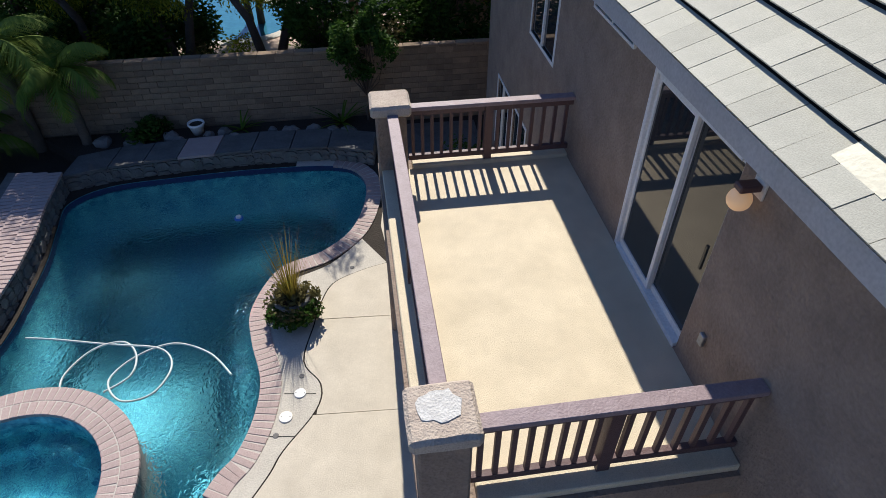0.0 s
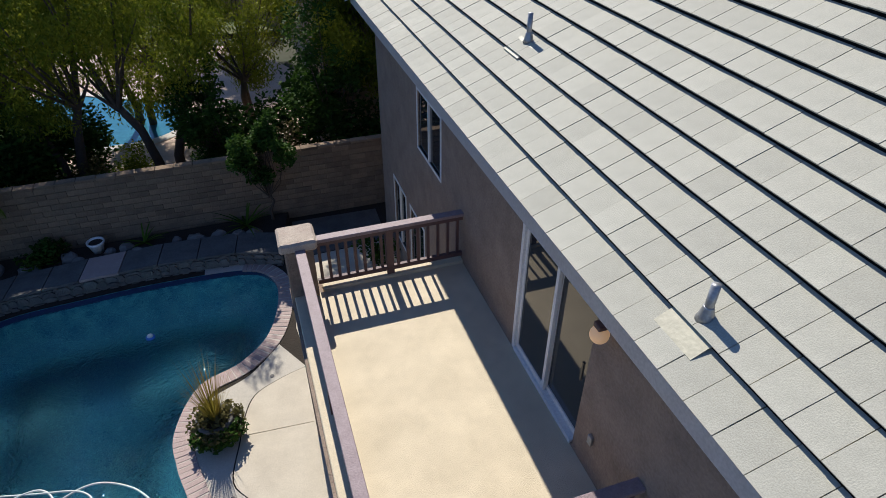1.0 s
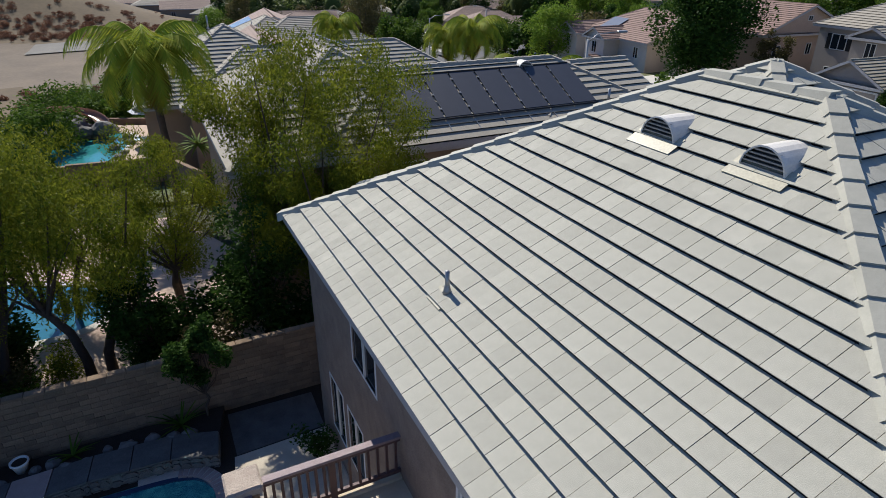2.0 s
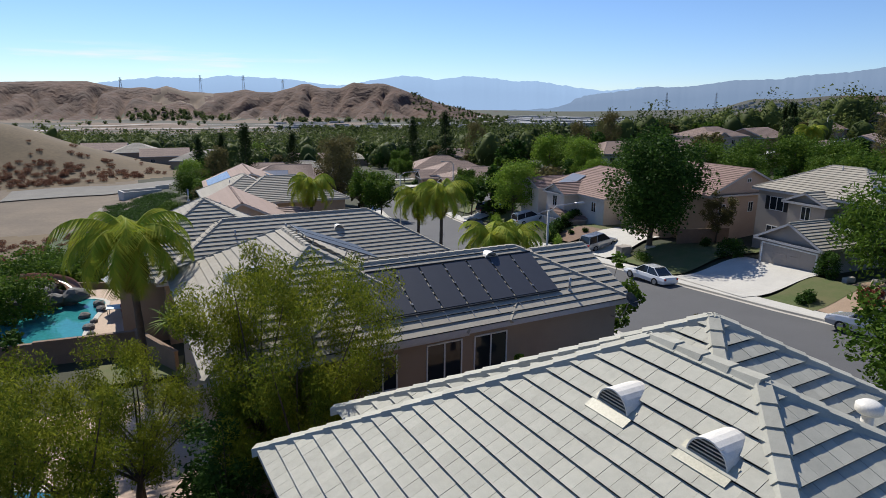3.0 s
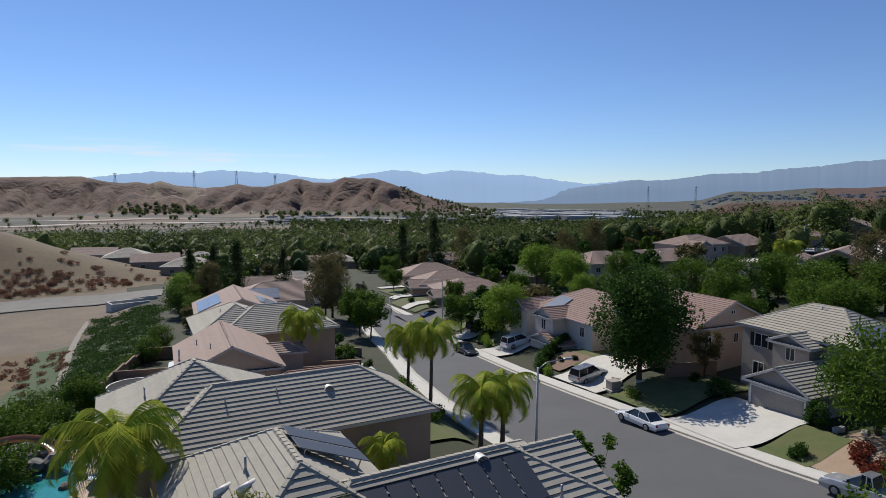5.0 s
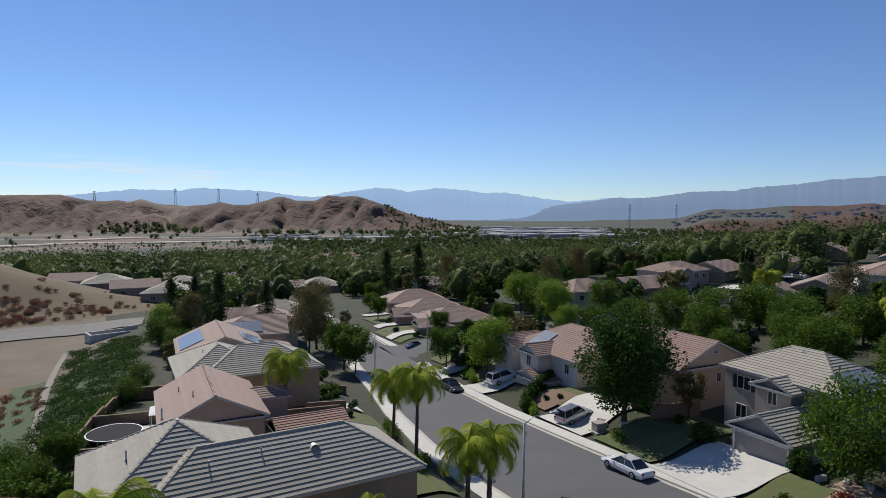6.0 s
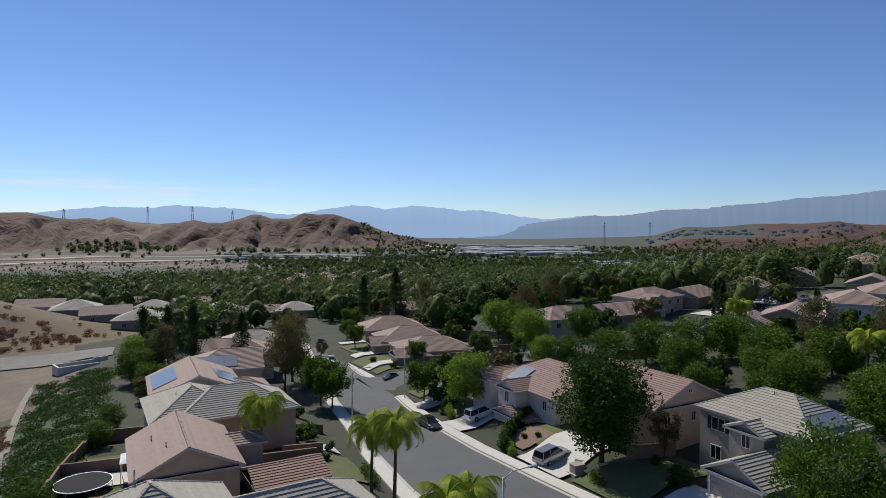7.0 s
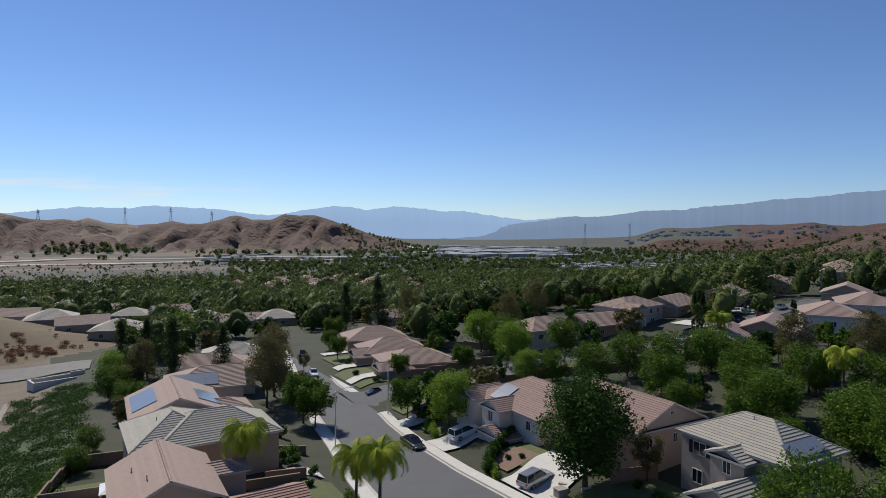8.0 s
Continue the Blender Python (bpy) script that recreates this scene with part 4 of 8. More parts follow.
# across the street
H4 = pose(49.6, 45.0, 0, 0, 0, 2.0)
house("house", H4, [(0, 9.2, -12.2, 0, 4.8, 0.52, "y", "hh"), (-1.6, 6.0, -9.0, -4.6, 4.3, 0.42, "x", "gh"), (-6.1, 5.0, -12.3, -5.9, 1.6, 0.52, "x", "gg")], STUCCO_GREY, TILE_DARK,
      "two-storey grey stucco house with a pale grey tile roof and garage", ground=-4,
      windows=[(1.4, 1.2, pose(0.45, -2.6, 2.9, 0, 0, -90), True), (0.8, 1.1, pose(-1.15, -6.8, 2.8, 0, 0, -90)), (1.1, 1.3, pose(0.45, -2.4, 0.0, 0, 0, -90)), (0.7, 1.0, pose(3.5, -11.75, 3.1))],
      garage=[(4.9, 2.15, pose(-5.65, -9.1, -1.05, 0, 0, -90))])
H5 = pose(53.6, 49.2, 0, 0, 0, 3.0)
house("house", H5, [(-5.9, 6.2, -0.4, 12.6, 3.4, 0.43, "y", "gg"), (-8.0, -3, 4, 8.5, 2.6, 0.40, "x", "gh")], STUCCO_PINK, TILE_ROSE, "two-storey pink stucco house with a terracotta tile roof", ground=-5,
      windows=[(0.9, 1.1, pose(-3.4, 0.05, 1.2)), (0.5, 0.35, pose(0.2, 0.05, 4.6)), (0.6, 1.0, pose(0.8, 0.05, 1.4))])
H3 = pose(50.2, 70.5, 0, 0, 0, 3.0)
house("house", H3, [(-5.0, 7.5, -7, 8.5, 0.9, 0.5, "y", "gh"), (-7.2, 2, -1.5, 3.5, 0.9, 0.48, "x", "gh"), (-7.0, 2, 5, 10.5, 0.9, 0.45, "x", "gh"), (-8.2, -4, -3.5, 3.0, -2.2, 0.35, "x", "gh")], STUCCO_WHITE, TILE_ROSE,
      "two-storey cream stucco house with a terracotta tile roof and solar panel", ground=-6,
      windows=[(0.9, 1.3, pose(-6.75, 1.0, -0.9, 0, 0, -90)), (0.8, 1.2, pose(-4.55, -4.5, -1.0, 0, 0, -90)), (0.8, 1.2, pose(-6.55, 7.5, -0.9, 0, 0, -90)), (0.7, 1.0, pose(2, -6.55, -0.8))])
house("house", pose(56.5, 126, 0, 0, 0, -6), [(-8, 9, -7, 6, -3.9, 0.36, "x", "hh"), (-10, -2, -9, -2, -4.4, 0.36, "x", "gh")], STUCCO_TAN, TILE_PINK, "tan single-storey house with a brown hipped roof", ground=-9)
house("house", pose(58, 143, 0, 0, 0, -8), [(-8, 9, -7, 6, -4.6, 0.42, "x", "hh"), (-10.5, -2, -8, 0, -5.2, 0.4, "x", "gh")], STUCCO_TAN, TILE_PINK, "tan stucco house with a brown hipped tile roof", ground=-11)
house("house", pose(62, 164, 0, 0, 0, -10), [(-9, 9, -7, 7, -5.4, 0.42, "x", "hh")], STUCCO_TAN, TILE_PINK, "tan stucco house with a brown hipped tile roof", ground=-12)

# ---- back yard ----
yard_rng = random.Random(4)
POOL = catmull([Vector((x, y, 0)) for x, y in ((-2.99, 3.8), (-2.72, 4.35), (-2.62, 4.95), (-2.68, 5.57), (-2.98, 6.3), (-3.14, 7.0), (-2.88, 7.95), (-2.18, 8.43), (-1.7, 9.13), (-1.55, 10.2), (-1.75, 10.95), (-2.4, 11.3), (-4.12, 11.15), (-5.63, 10.85), (-6.95, 10.5), (-7.55, 9.9), (-7.4, 9.1), (-7.15, 8.2), (-7.0, 7.3), (-6.9, 6.3), (-7.0, 4.8), (-6.8, 2.6), (-5.0, 1.2), (-3.4, 2.2))], 6)


def offset_loop(loop, d):
    out = []
    n = len(loop)
    for i, p in enumerate(loop):
        t = (loop[(i + 1) % n] - loop[i - 1]).normalized()
        out.append(p + Vector((t.y, -t.x, 0)) * d)
    return out


def fill_between(outer, inner, z, name, material):
    bm = bmesh.new()
    es = []
    for loop in (outer, inner):
        vs = [bm.verts.new((p[0], p[1], z)) for p in loop]
        es += [bm.edges.new((vs[i], vs[(i + 1) % len(vs)])) for i in range(len(vs))]
    bmesh.ops.triangle_fill(bm, use_beauty=True, edges=es)
    for f in bm.faces:
        if f.normal.z < 0:
            f.normal_flip()
    return part(name, bm, material)


def home_pt(x, y, z=0):
    return HOME @ Vector((x, y, z))


outer = [home_pt(*p) for p in ((-17, -9), (14, -9), (14, 11.6), (-17, 11.6))]
tagged(fill_between(outer, offset_loop(POOL, 0.02), -0.004, "ground", SOIL), "dark soil of the planted back yard", "ground", kind="structure")
# slabs of the terrace
edge_path = [Vector((x, y, 0)) for x, y in ((-2.75, 3.0), (-2.28, 3.98), (-2.14, 4.38), (-1.79, 5.04), (-1.80, 5.48), (-2.12, 5.9), (-2.08, 6.65), (-2.05, 7.09), (-1.9, 7.6), (-1.45, 7.93), (-1.0, 8.14))]
sp = catmull(edge_path, 5, closed=False)
terrace = thing("terrace", Matrix.Identity(4), "salt-finished beige concrete terrace beside the pool", "terrace", kind="structure")


def house_x(y):
    return 2.28 - (y - 2.62) * 0.1459


cuts = [3.0, 4.95, 6.75, 8.12]
for a, b in zip(cuts, cuts[1:]):
    left = [p for p in sp if a <= p.y <= b]
    bm = bmesh.new()
    pts = [(p.x + 0.012, p.y) for p in left]
    pts = [(left[0].x + 0.012, a + 0.008)] + pts + [(left[-1].x + 0.012, b - 0.008)] + [(house_x(b), b + 0.30), (house_x(a), a + 0.30)]
    prism(bm, pts, -0.05, 0.012)
    bmesh.ops.triangulate(bm, faces=[f for f in bm.faces if len(f.verts) > 4])
    part("slab", bm, SALT, terrace)
for q in ([(-0.95, 8.14), (house_x(8.14), 8.44), (house_x(11.6), 11.9), (-1.2, 11.5), (-1.2, 9.2)], [(-2.75, 2.98), (house_x(2.98), 3.28), (house_x(-8), -8.0), (-3.0, -8.0), (-3.0, 0.5)]):
    bm = prism(bmesh.new(), q, -0.05, 0.011)
    part("slab", bm, SALT, terrace)
# corner paving: the shade of house and trees is in its darker colour
part("slab", prism(bmesh.new(), [(-1.15, 11.55), (0.9, 11.95), (0.75, 13.3), (-1.35, 13.05)], -0.05, 0.010), DARK_GREY, terrace)
# band between coping and terrace
cop_out = [Vector((x, y, 0)) for x, y in ((-2.95, 3.0), (-2.73, 3.75), (-2.54, 4.46), (-2.36, 5.0), (-2.36, 5.4), (-2.45, 5.9), (-2.73, 6.55), (-2.8, 7.0), (-2.62, 7.6), (-1.92, 8.1), (-1.42, 8.8))]
co = catmull(cop_out, 5, closed=False)
bm = bmesh.new()
m_ = min(len(co), len(sp))
va = [bm.verts.new((p.x - 0.1, p.y, 0.008)) for p in co[:m_]]
vb = [bm.verts.new((p.x - 0.012, p.y, 0.008)) for p in sp[:m_]]
for i in range(m_ - 1):
    bm.faces.new((va[i], vb[i], vb[i + 1], va[i + 1]))
part("border_band", bm, CONCRETE, terrace, "smooth grey concrete border")
bm = bmesh.new()
for y, x0, x1 in ((4.6, -2.45, -2.02), (5.3, -2.3, -1.84)):
    box(bm, x0, x1, y, y + 0.012, 0.008, 0.011)
part("joint", bm, UNDERLAY, terrace)
for x, y, r, mt, lb in ((-2.07, 5.31, 0.085, WHITEPLASTIC, "white round skimmer lid"), (-2.2, 4.91, 0.095, VENTPAINT, "cream round skimmer lid")):
    lid = tagged(part("skimmer_lid", lathe(bmesh.new(), [(r, 0.0), (r, 0.018), (r * 0.93, 0.024)], 24, (x, y)), mt), lb + " set in the concrete border", "skimmer lid")
    for a in (0, math.pi):
        part("screw", lathe(bmesh.new(), [(0.008, 0.02), (0.008, 0.028)], 8, (x + 0.06 * math.cos(a), y + 0.06 * math.sin(a))), BLACKPLASTIC, lid)
for x, y in ((-2.28, 4.62), (-1.62, 8.0), (-2.1, 5.62)):
    tagged(part("deck_drain", lathe(bmesh.new(), [(0.04, 0.0), (0.04, 0.016), (0.03, 0.018)], 14, (x, y)), ROCK), "small round grey deck drain in the concrete", "drain", "deck drains")

# pool
pool = thing("swimming_pool", Matrix.Identity(4), "free-form swimming pool with blue plaster and brick coping", "pool")
bm = bmesh.new()
loops = [[bm.verts.new((p.x, p.y, z)) for p in offset_loop(POOL, -o)] for z, o in ((0.0, 0), (-0.3, 0.0), (-0.8, 0.08), (-1.25, 0.35), (-1.5, 0.8))]
for a, b in zip(loops, loops[1:]):
    for i in range(len(a)):
        j = (i + 1) % len(a)
        bm.faces.new((a[i], b[i], b[j], a[j]))
bm.faces.new(loops[-1])
bmesh.ops.triangulate(bm, faces=[f for f in bm.faces if len(f.verts) > 4])
part("basin", bm, CAUSTIC_PLASTER, pool, smooth=True)
bm = bmesh.new()
la = [[bm.verts.new((p.x, p.y, z)) for p in offset_loop(POOL, -0.012)] for z in (-0.005, -0.17)]
for i in range(len(la[0])):
    j = (i + 1) % len(la[0])
    bm.faces.new((la[0][i], la[1][i], la[1][j], la[0][j]))
part("waterline_tiles", bm, BLUETILE, pool, "dark blue waterline tiles")
WATER = plain("pool_water", (0.42, 0.78, 0.90), 0.02, trans=1.0, ior=1.33)
nt = WATER.node_tree
wv = nt.nodes.new("ShaderNodeTexNoise")
wv.inputs["Scale"].default_value, wv.inputs["Detail"].default_value, wv.inputs["Distortion"].default_value = 11.0, 1.0, 1.4
tcw = nt.nodes.new("ShaderNodeTexCoord")
nt.links.new(tcw.outputs["Object"], wv.inputs["Vector"])
bpw = nt.nodes.new("ShaderNodeBump")
bpw.inputs["Strength"].default_value, bpw.inputs["Distance"].default_value = 0.8, 0.05
nt.links.new(wv.outputs[0], bpw.inputs["Height"])
nt.links.new(bpw.outputs[0], nt.nodes["Principled BSDF"].inputs["Normal"])
bm = bmesh.new()
bm.faces.new([bm.verts.new((p.x, p.y, -0.1)) for p in offset_loop(POOL, -0.013)])
bmesh.ops.triangulate(bm, faces=bm.faces[:])
wat = part("pool_water", bm, WATER, pool, "rippling clear blue water")
wat.visible_shadow = False
# brick coping along the terrace side
coping = part("coping", boxed(-0.001, 0.001, -0.001, 0.001, -0.05, -0.04), MORTAR, pool, "dusty pink brick coping")


def brick_mesh(lx, ly, lz, material):
    bm = boxed(-lx / 2, lx / 2, -ly / 2, ly / 2, 0, lz, bevel=0.006)
    me = bpy.data.meshes.new("brick")
    bm.to_mesh(me)
    bm.free()
    me.materials.append(material)
    return me


def piece(name, me, m, parent):
    o = new(name, me)
    o.parent = parent
    o.matrix_basis = m
    return o


BR = brick_mesh(0.31, 0.097, 0.06, BRICK)
bed = bmesh.new()
off_in, off_out = offset_loop(POOL, -0.03), offset_loop(POOL, 0.28)
vi = [bed.verts.new((p.x, p.y, 0.006)) for p in off_in[:70]]
vo = [bed.verts.new((p.x, p.y, 0.006)) for p in off_out[:70]]
for i in range(69):
    bed.faces.new((vi[i], vo[i], vo[i + 1], vi[i + 1]))
part("mortar_bed", bed, MORTAR, coping).location.z = 0.009
acc = 0.0
for i in range(66):
    p, q = POOL[i], POOL[i + 1]
    seg = (q - p).length
    d = (q - p).normalized()
    while acc < seg:
        c = p + d * acc + Vector((d.y, -d.x, 0)) * 0.125
        piece("brick", BR, Matrix.Translation((c.x, c.y, -0.042 + yard_rng.uniform(0, 0.006))) @ Matrix.Rotation(math.atan2(d.y, d.x) - math.pi / 2 + yard_rng.uniform(-0.02, 0.02), 4, "Z"), coping)
        acc += 0.107
    acc -= seg

# raised spa
SC = (-5.42, 3.52)
spa = thing("spa", Matrix.Translation((SC[0], SC[1], 0)), "round raised spa with a double ring of pink bricks", "spa")
bm = bmesh.new()
n = 48
prof = [(1.62, -1.0), (1.62, 0.26), (1.24, 0.26), (1.22, -0.2), (1.0, -0.22), (0.95, -0.5), (0.0, -0.5)]
rings = [[bm.verts.new((r * math.cos(2 * math.pi * k / n), r * math.sin(2 * math.pi * k / n), z)) for k in range(n)] for r, z in prof[:-1]]
for r0, r1 in zip(rings, rings[1:]):
    for k in range(n):
        bm.faces.new((r0[k], r0[(k + 1) % n], r1[(k + 1) % n], r1[k]))
bm.faces.new(rings[-1])
part("shell", bm, CAUSTIC_PLASTER, spa)
part("facing", tubed([(0, 0, -0.99), (0, 0, 0.25)], 1.64, 48, caps=False), STONE, spa, "dark flagstone facing")
bm = bmesh.new()
bm.faces.new([bm.verts.new((1.235 * math.cos(2 * math.pi * k / n), 1.235 * math.sin(2 * math.pi * k / n), 0.12)) for k in range(n)])
sw = part("spa_water", bm, WATER, spa, "clear blue water")
sw.visible_shadow = False
bm = bmesh.new()
ra, rb = [[bm.verts.new((r * math.cos(2 * math.pi * k / n), r * math.sin(2 * math.pi * k / n), 0.3155)) for k in range(n)] for r in (1.245, 1.675)]
for k in range(n):
    bm.faces.new((ra[k], rb[k], rb[(k + 1) % n], ra[(k + 1) % n]))
part("mortar_bed", bm, MORTAR, spa)
B1, B2 = brick_mesh(0.215, 0.099, 0.06, BRICK), brick_mesh(0.225, 0.099, 0.06, BRICK)
for r, me, cnt in ((1.335, B1, 76), (1.565, B2, 90)):
    for k in range(cnt):
        a = 2 * math.pi * (k + 0.5) / cnt
        piece("brick", me, Matrix.Translation((r * math.cos(a), r * math.sin(a), 0.258 + yard_rng.uniform(0, 0.005))) @ Matrix.Rotation(a, 4, "Z"), spa)

# raised beds with stone faces and slab tops


def stone_face(parent, a, b, z0, z1, seed):
    """Irregular flagstones stuck on an upright face from a to b."""
    r = random.Random(seed)
    a, b = Vector((*a, 0)), Vector((*b, 0))
    d = (b - a)
    L = d.length
    d.normalize()
    nrm = Vector((d.y, -d.x, 0))
    x = 0.0
    while x < L - 0.05:
        w = min(r.uniform(0.14, 0.32), L - x)
        z = z0
        while z < z1 - 0.03:
            h = min(r.uniform(0.10, 0.22), z1 - z)
            bm = bmesh.new()
            t = r.uniform(0.02, 0.05)
            k = 6
            ring = [(x + w / 2 + (w / 2 - 0.008) * math.cos(2 * math.pi * i / k + r.uniform(-0.2, 0.2)) * 1.05, z + h / 2 + (h / 2 - 0.006) * math.sin(2 * math.pi * i / k + r.uniform(-0.2, 0.2)) * 1.1) for i in range(k)]
            lo = [bm.verts.new(a + d * u + Vector((0, 0, v))) for u, v in ring]
            hi = [bm.verts.new(a + d * u + Vector((0, 0, v)) + nrm * t) for u, v in ring]
            bm.faces.new(hi)
            for i in range(k):
                bm.faces.new((lo[i], lo[(i + 1) % k], hi[(i + 1) % k], hi[i]))
            bmesh.ops.recalc_face_normals(bm, faces=bm.faces[:])
            part("stone", bm, STONE, parent)
            z += h
        x += w


bed_far = thing("raised_bed", Matrix.Identity(4), "raised stone-faced bond beam behind the pool with concrete slab tops", "raised bed")
far_front = [(-7.75, 10.35), (-6.95, 10.72), (-5.63, 11.07), (-4.12, 11.37), (-2.5, 11.52), (-1.5, 11.35)]
for i, (p, q) in enumerate(zip(far_front, far_front[1:])):
    bm = prism(bmesh.new(), [p, q, (q[0], q[1] + 0.75), (p[0], p[1] + 0.75)], -0.4, 0.33)
    part("core", bm, STONE, bed_far)
    stone_face(bed_far, p, q, -0.12, 0.31, i)
    n_s = 2 if i in (1, 2, 3) else 1
    for k in range(n_s):
        s0, s1 = k / n_s, (k + 1) / n_s
        a0 = Vector((p[0] + (q[0] - p[0]) * s0, p[1] + (q[1] - p[1]) * s0))
        a1 = Vector((p[0] + (q[0] - p[0]) * s1, p[1] + (q[1] - p[1]) * s1))
        g = (a1 - a0).normalized() * 0.012
        bm = prism(bmesh.new(), [tuple(a0 + g + Vector((0, -0.06))), tuple(a1 - g + Vector((0, -0.06))), tuple(a1 - g + Vector((0, 0.72))), tuple(a0 + g + Vector((0, 0.72)))], 0.332, 0.385)
        # concrete tops coloured dark for the shade of the overhanging trees
        part("slab", bm, BRICK if i == 2 and k == 0 else DARK_GREY, bed_far)
bed_left = thing("raised_bed", Matrix.Identity(4), "raised bed with pink brick coping over a flagstone face", "raised bed")
lf = [(-7.05, 6.2), (-7.15, 7.4), (-7.3, 8.3), (-7.55, 9.2), (-7.75, 10.3)]
for i, (p, q) in enumerate(zip(lf, lf[1:])):
    part("core", prism(bmesh.new(), [p, q, (q[0] - 1.1, q[1] + 0.1), (p[0] - 1.1, p[1] + 0.1)], -0.4, 0.42), STONE, bed_left)
    stone_face(bed_left, p, q, -0.12, 0.40, 20 + i)
    d = (Vector(q) - Vector(p))
    cnt = int(d.length / 0.107)
    for k in range(cnt):
        c = Vector(p) + d * ((k + 0.5) / cnt)
        for o in (0.1, 0.40, 0.70):
            piece("brick", BR, Matrix.Translation((c.x - o, c.y + 0.02, 0.421)) @ Matrix.Rotation(math.atan2(d.y, d.x) - math.pi / 2, 4, "Z"), bed_left)

# broken rocks along the shaded beds
for k in range(14):
    x = -7.4 + k * 0.4 + yard_rng.uniform(-0.12, 0.12)
    bm = bmesh.new()
    bmesh.ops.create_icosphere(bm, subdivisions=2, radius=yard_rng.uniform(0.10, 0.20))
    for v in bm.verts:
        v.co *= 1 + 0.4 * noise.noise(v.co * 8 + Vector((k, 0, 0)))
        v.co.z *= 0.7
    tagged(part("rock", bm, ROCK, m=pose(x, 11.75 + 0.13 * (x + 5) - (0.02 * (x + 5) ** 2) + yard_rng.uniform(0.15, 0.45), 0.3)), "rough grey rock in the shaded bed", "rock", "garden rocks")

# pool hose and float
HOSE = mat("hose_plastic", (0.55, 0.60, 0.58), (0.45, 0.50, 0.49), 9, 0.4, 0.1, 60)
hose = thing("pool_hose", Matrix.Identity(4), "white ribbed pool cleaner hose floating in loops", "hose")
pts = catmull([Vector((x, y, -0.085)) for x, y in ((-6.68, 6.44), (-5.9, 6.38), (-5.08, 6.3), (-4.4, 6.2), (-4.15, 5.85), (-4.26, 5.38), (-4.7, 5.26), (-5.0, 5.6), (-4.8, 6.05), (-4.26, 6.32), (-3.66, 6.15), (-3.19, 5.71))], 10, closed=False)
part("tube", tubed([(p.x, p.y, -0.09 + 0.012 * math.sin(i * 0.3)) for i, p in enumerate(pts)], 0.017, 8), HOSE, hose, smooth=True)
pts = catmull([Vector((x, y, -0.09)) for x, y in ((-5.0, 5.4), (-4.72, 5.7), (-4.78, 6.1), (-5.08, 6.36), (-5.5, 6.2), (-5.72, 5.7), (-5.6, 5.3))], 10, closed=False)
part("tube", tubed(pts, 0.017, 8), HOSE, hose, smooth=True)
fl = thing("chlorine_float", Matrix.Translation((-4.05, 9.55, -0.1)), "blue and white floating chlorine dispenser", "pool float")
part("body", lathe(bmesh.new(), [(0.02, -0.06), (0.085, -0.02), (0.09, 0.015), (0.06, 0.03)], 18), plain("blue_plastic", (0.05, 0.2, 0.6), 0.4), fl, smooth=True)
part("cap", lathe(bmesh.new(), [(0.055, 0.03), (0.05, 0.06), (0.03, 0.068)], 16), WHITEPLASTIC, fl, smooth=True)

# block wall between the gardens
GW = HOME @ pose(0, 11.02, 0)
gwall = thing("garden_wall", GW, "slump block garden wall between two back yards", "wall", kind="structure")
part("core", boxed(-15, 11.0, 0.014, 0.146, -0.6, 1.78), BLOCK, gwall)
BLK = brick_mesh(0.385, 0.18, 0.13, BLOCK)
BLKT = brick_mesh(0.39, 0.20, 0.06, BLOCK)
blocks_rest = []
bn = 0
for row in range(13):
    x = -14.8 + (0.2 if row % 2 else 0)
    while x < 1.2:
        if -10.8 < x < -0.9 and row > 3 and bn < 280:
            piece("block", BLK, Matrix.Translation((x + 0.2 + yard_rng.uniform(-0.004, 0.004), 0.08 + yard_rng.uniform(-0.008, 0.008), 0.02 + row * 0.137)), gwall)
            bn += 1
        else:
            blocks_rest.append((x + 0.2, 0.02 + row * 0.137))
        x += 0.398
bm = bmesh.new()
for x, z in blocks_rest:
    j = yard_rng.uniform(-0.008, 0.008)
    box(bm, x - 0.193, x + 0.193, -0.01 + j, 0.17 + j, z, z + 0.13)
part("blocks", bm, BLOCK, gwall)["kind"] = "stuff"
x = -14.8
while x < 1.3:
    piece("cap_block", BLKT, Matrix.Translation((x + 0.2, 0.08, 1.80 + yard_rng.uniform(0, 0.006))), gwall)
    x += 0.40

# next door: patio and pool
patio = tagged(part("patio", prism(bmesh.new(), [(-12, 14.6), (1.5, 16.2), (1.0, 19.5), (-3.5, 27), (-13, 27)], -0.5, 0.03), mat("pink_patio", (0.58, 0.44, 0.35), (0.50, 0.37, 0.29), 1.0, 0.9, 0.3, 20)), "pinkish concrete patio round the neighbour's pool", "patio", kind="structure")
np_ = catmull([Vector((x, y, 0)) for x, y in ((-9.6, 18.6), (-7.6, 18.0), (-5.6, 18.3), (-4.9, 19.4), (-5.6, 21.0), (-7.6, 21.8), (-9.8, 22.4), (-11.2, 20.6))], 5)
npool = thing("swimming_pool", Matrix.Identity(4), "pale blue neighbour pool behind the garden wall", "pool")
bm = bmesh.new()
bm.faces.new([bm.verts.new((p.x, p.y, 0.045)) for p in np_])
part("basin", bm, mat("pale_pool_water", (0.045, 0.19, 0.26), (0.03, 0.14, 0.22), 2.0, 0.05, 0.25, 9), npool)
bm = bmesh.new()
o2 = offset_loop(np_, 0.3)
vi = [bm.verts.new((p.x, p.y, 0.075)) for p in np_]
vo = [bm.verts.new((p.x, p.y, 0.05)) for p in o2]
for i in range(len(vi)):
    bm.faces.new((vi[i], vo[i], vo[(i + 1) % len(vi)], vi[(i + 1) % len(vi)]))
part("coping", bm, CONC_PALE, npool)

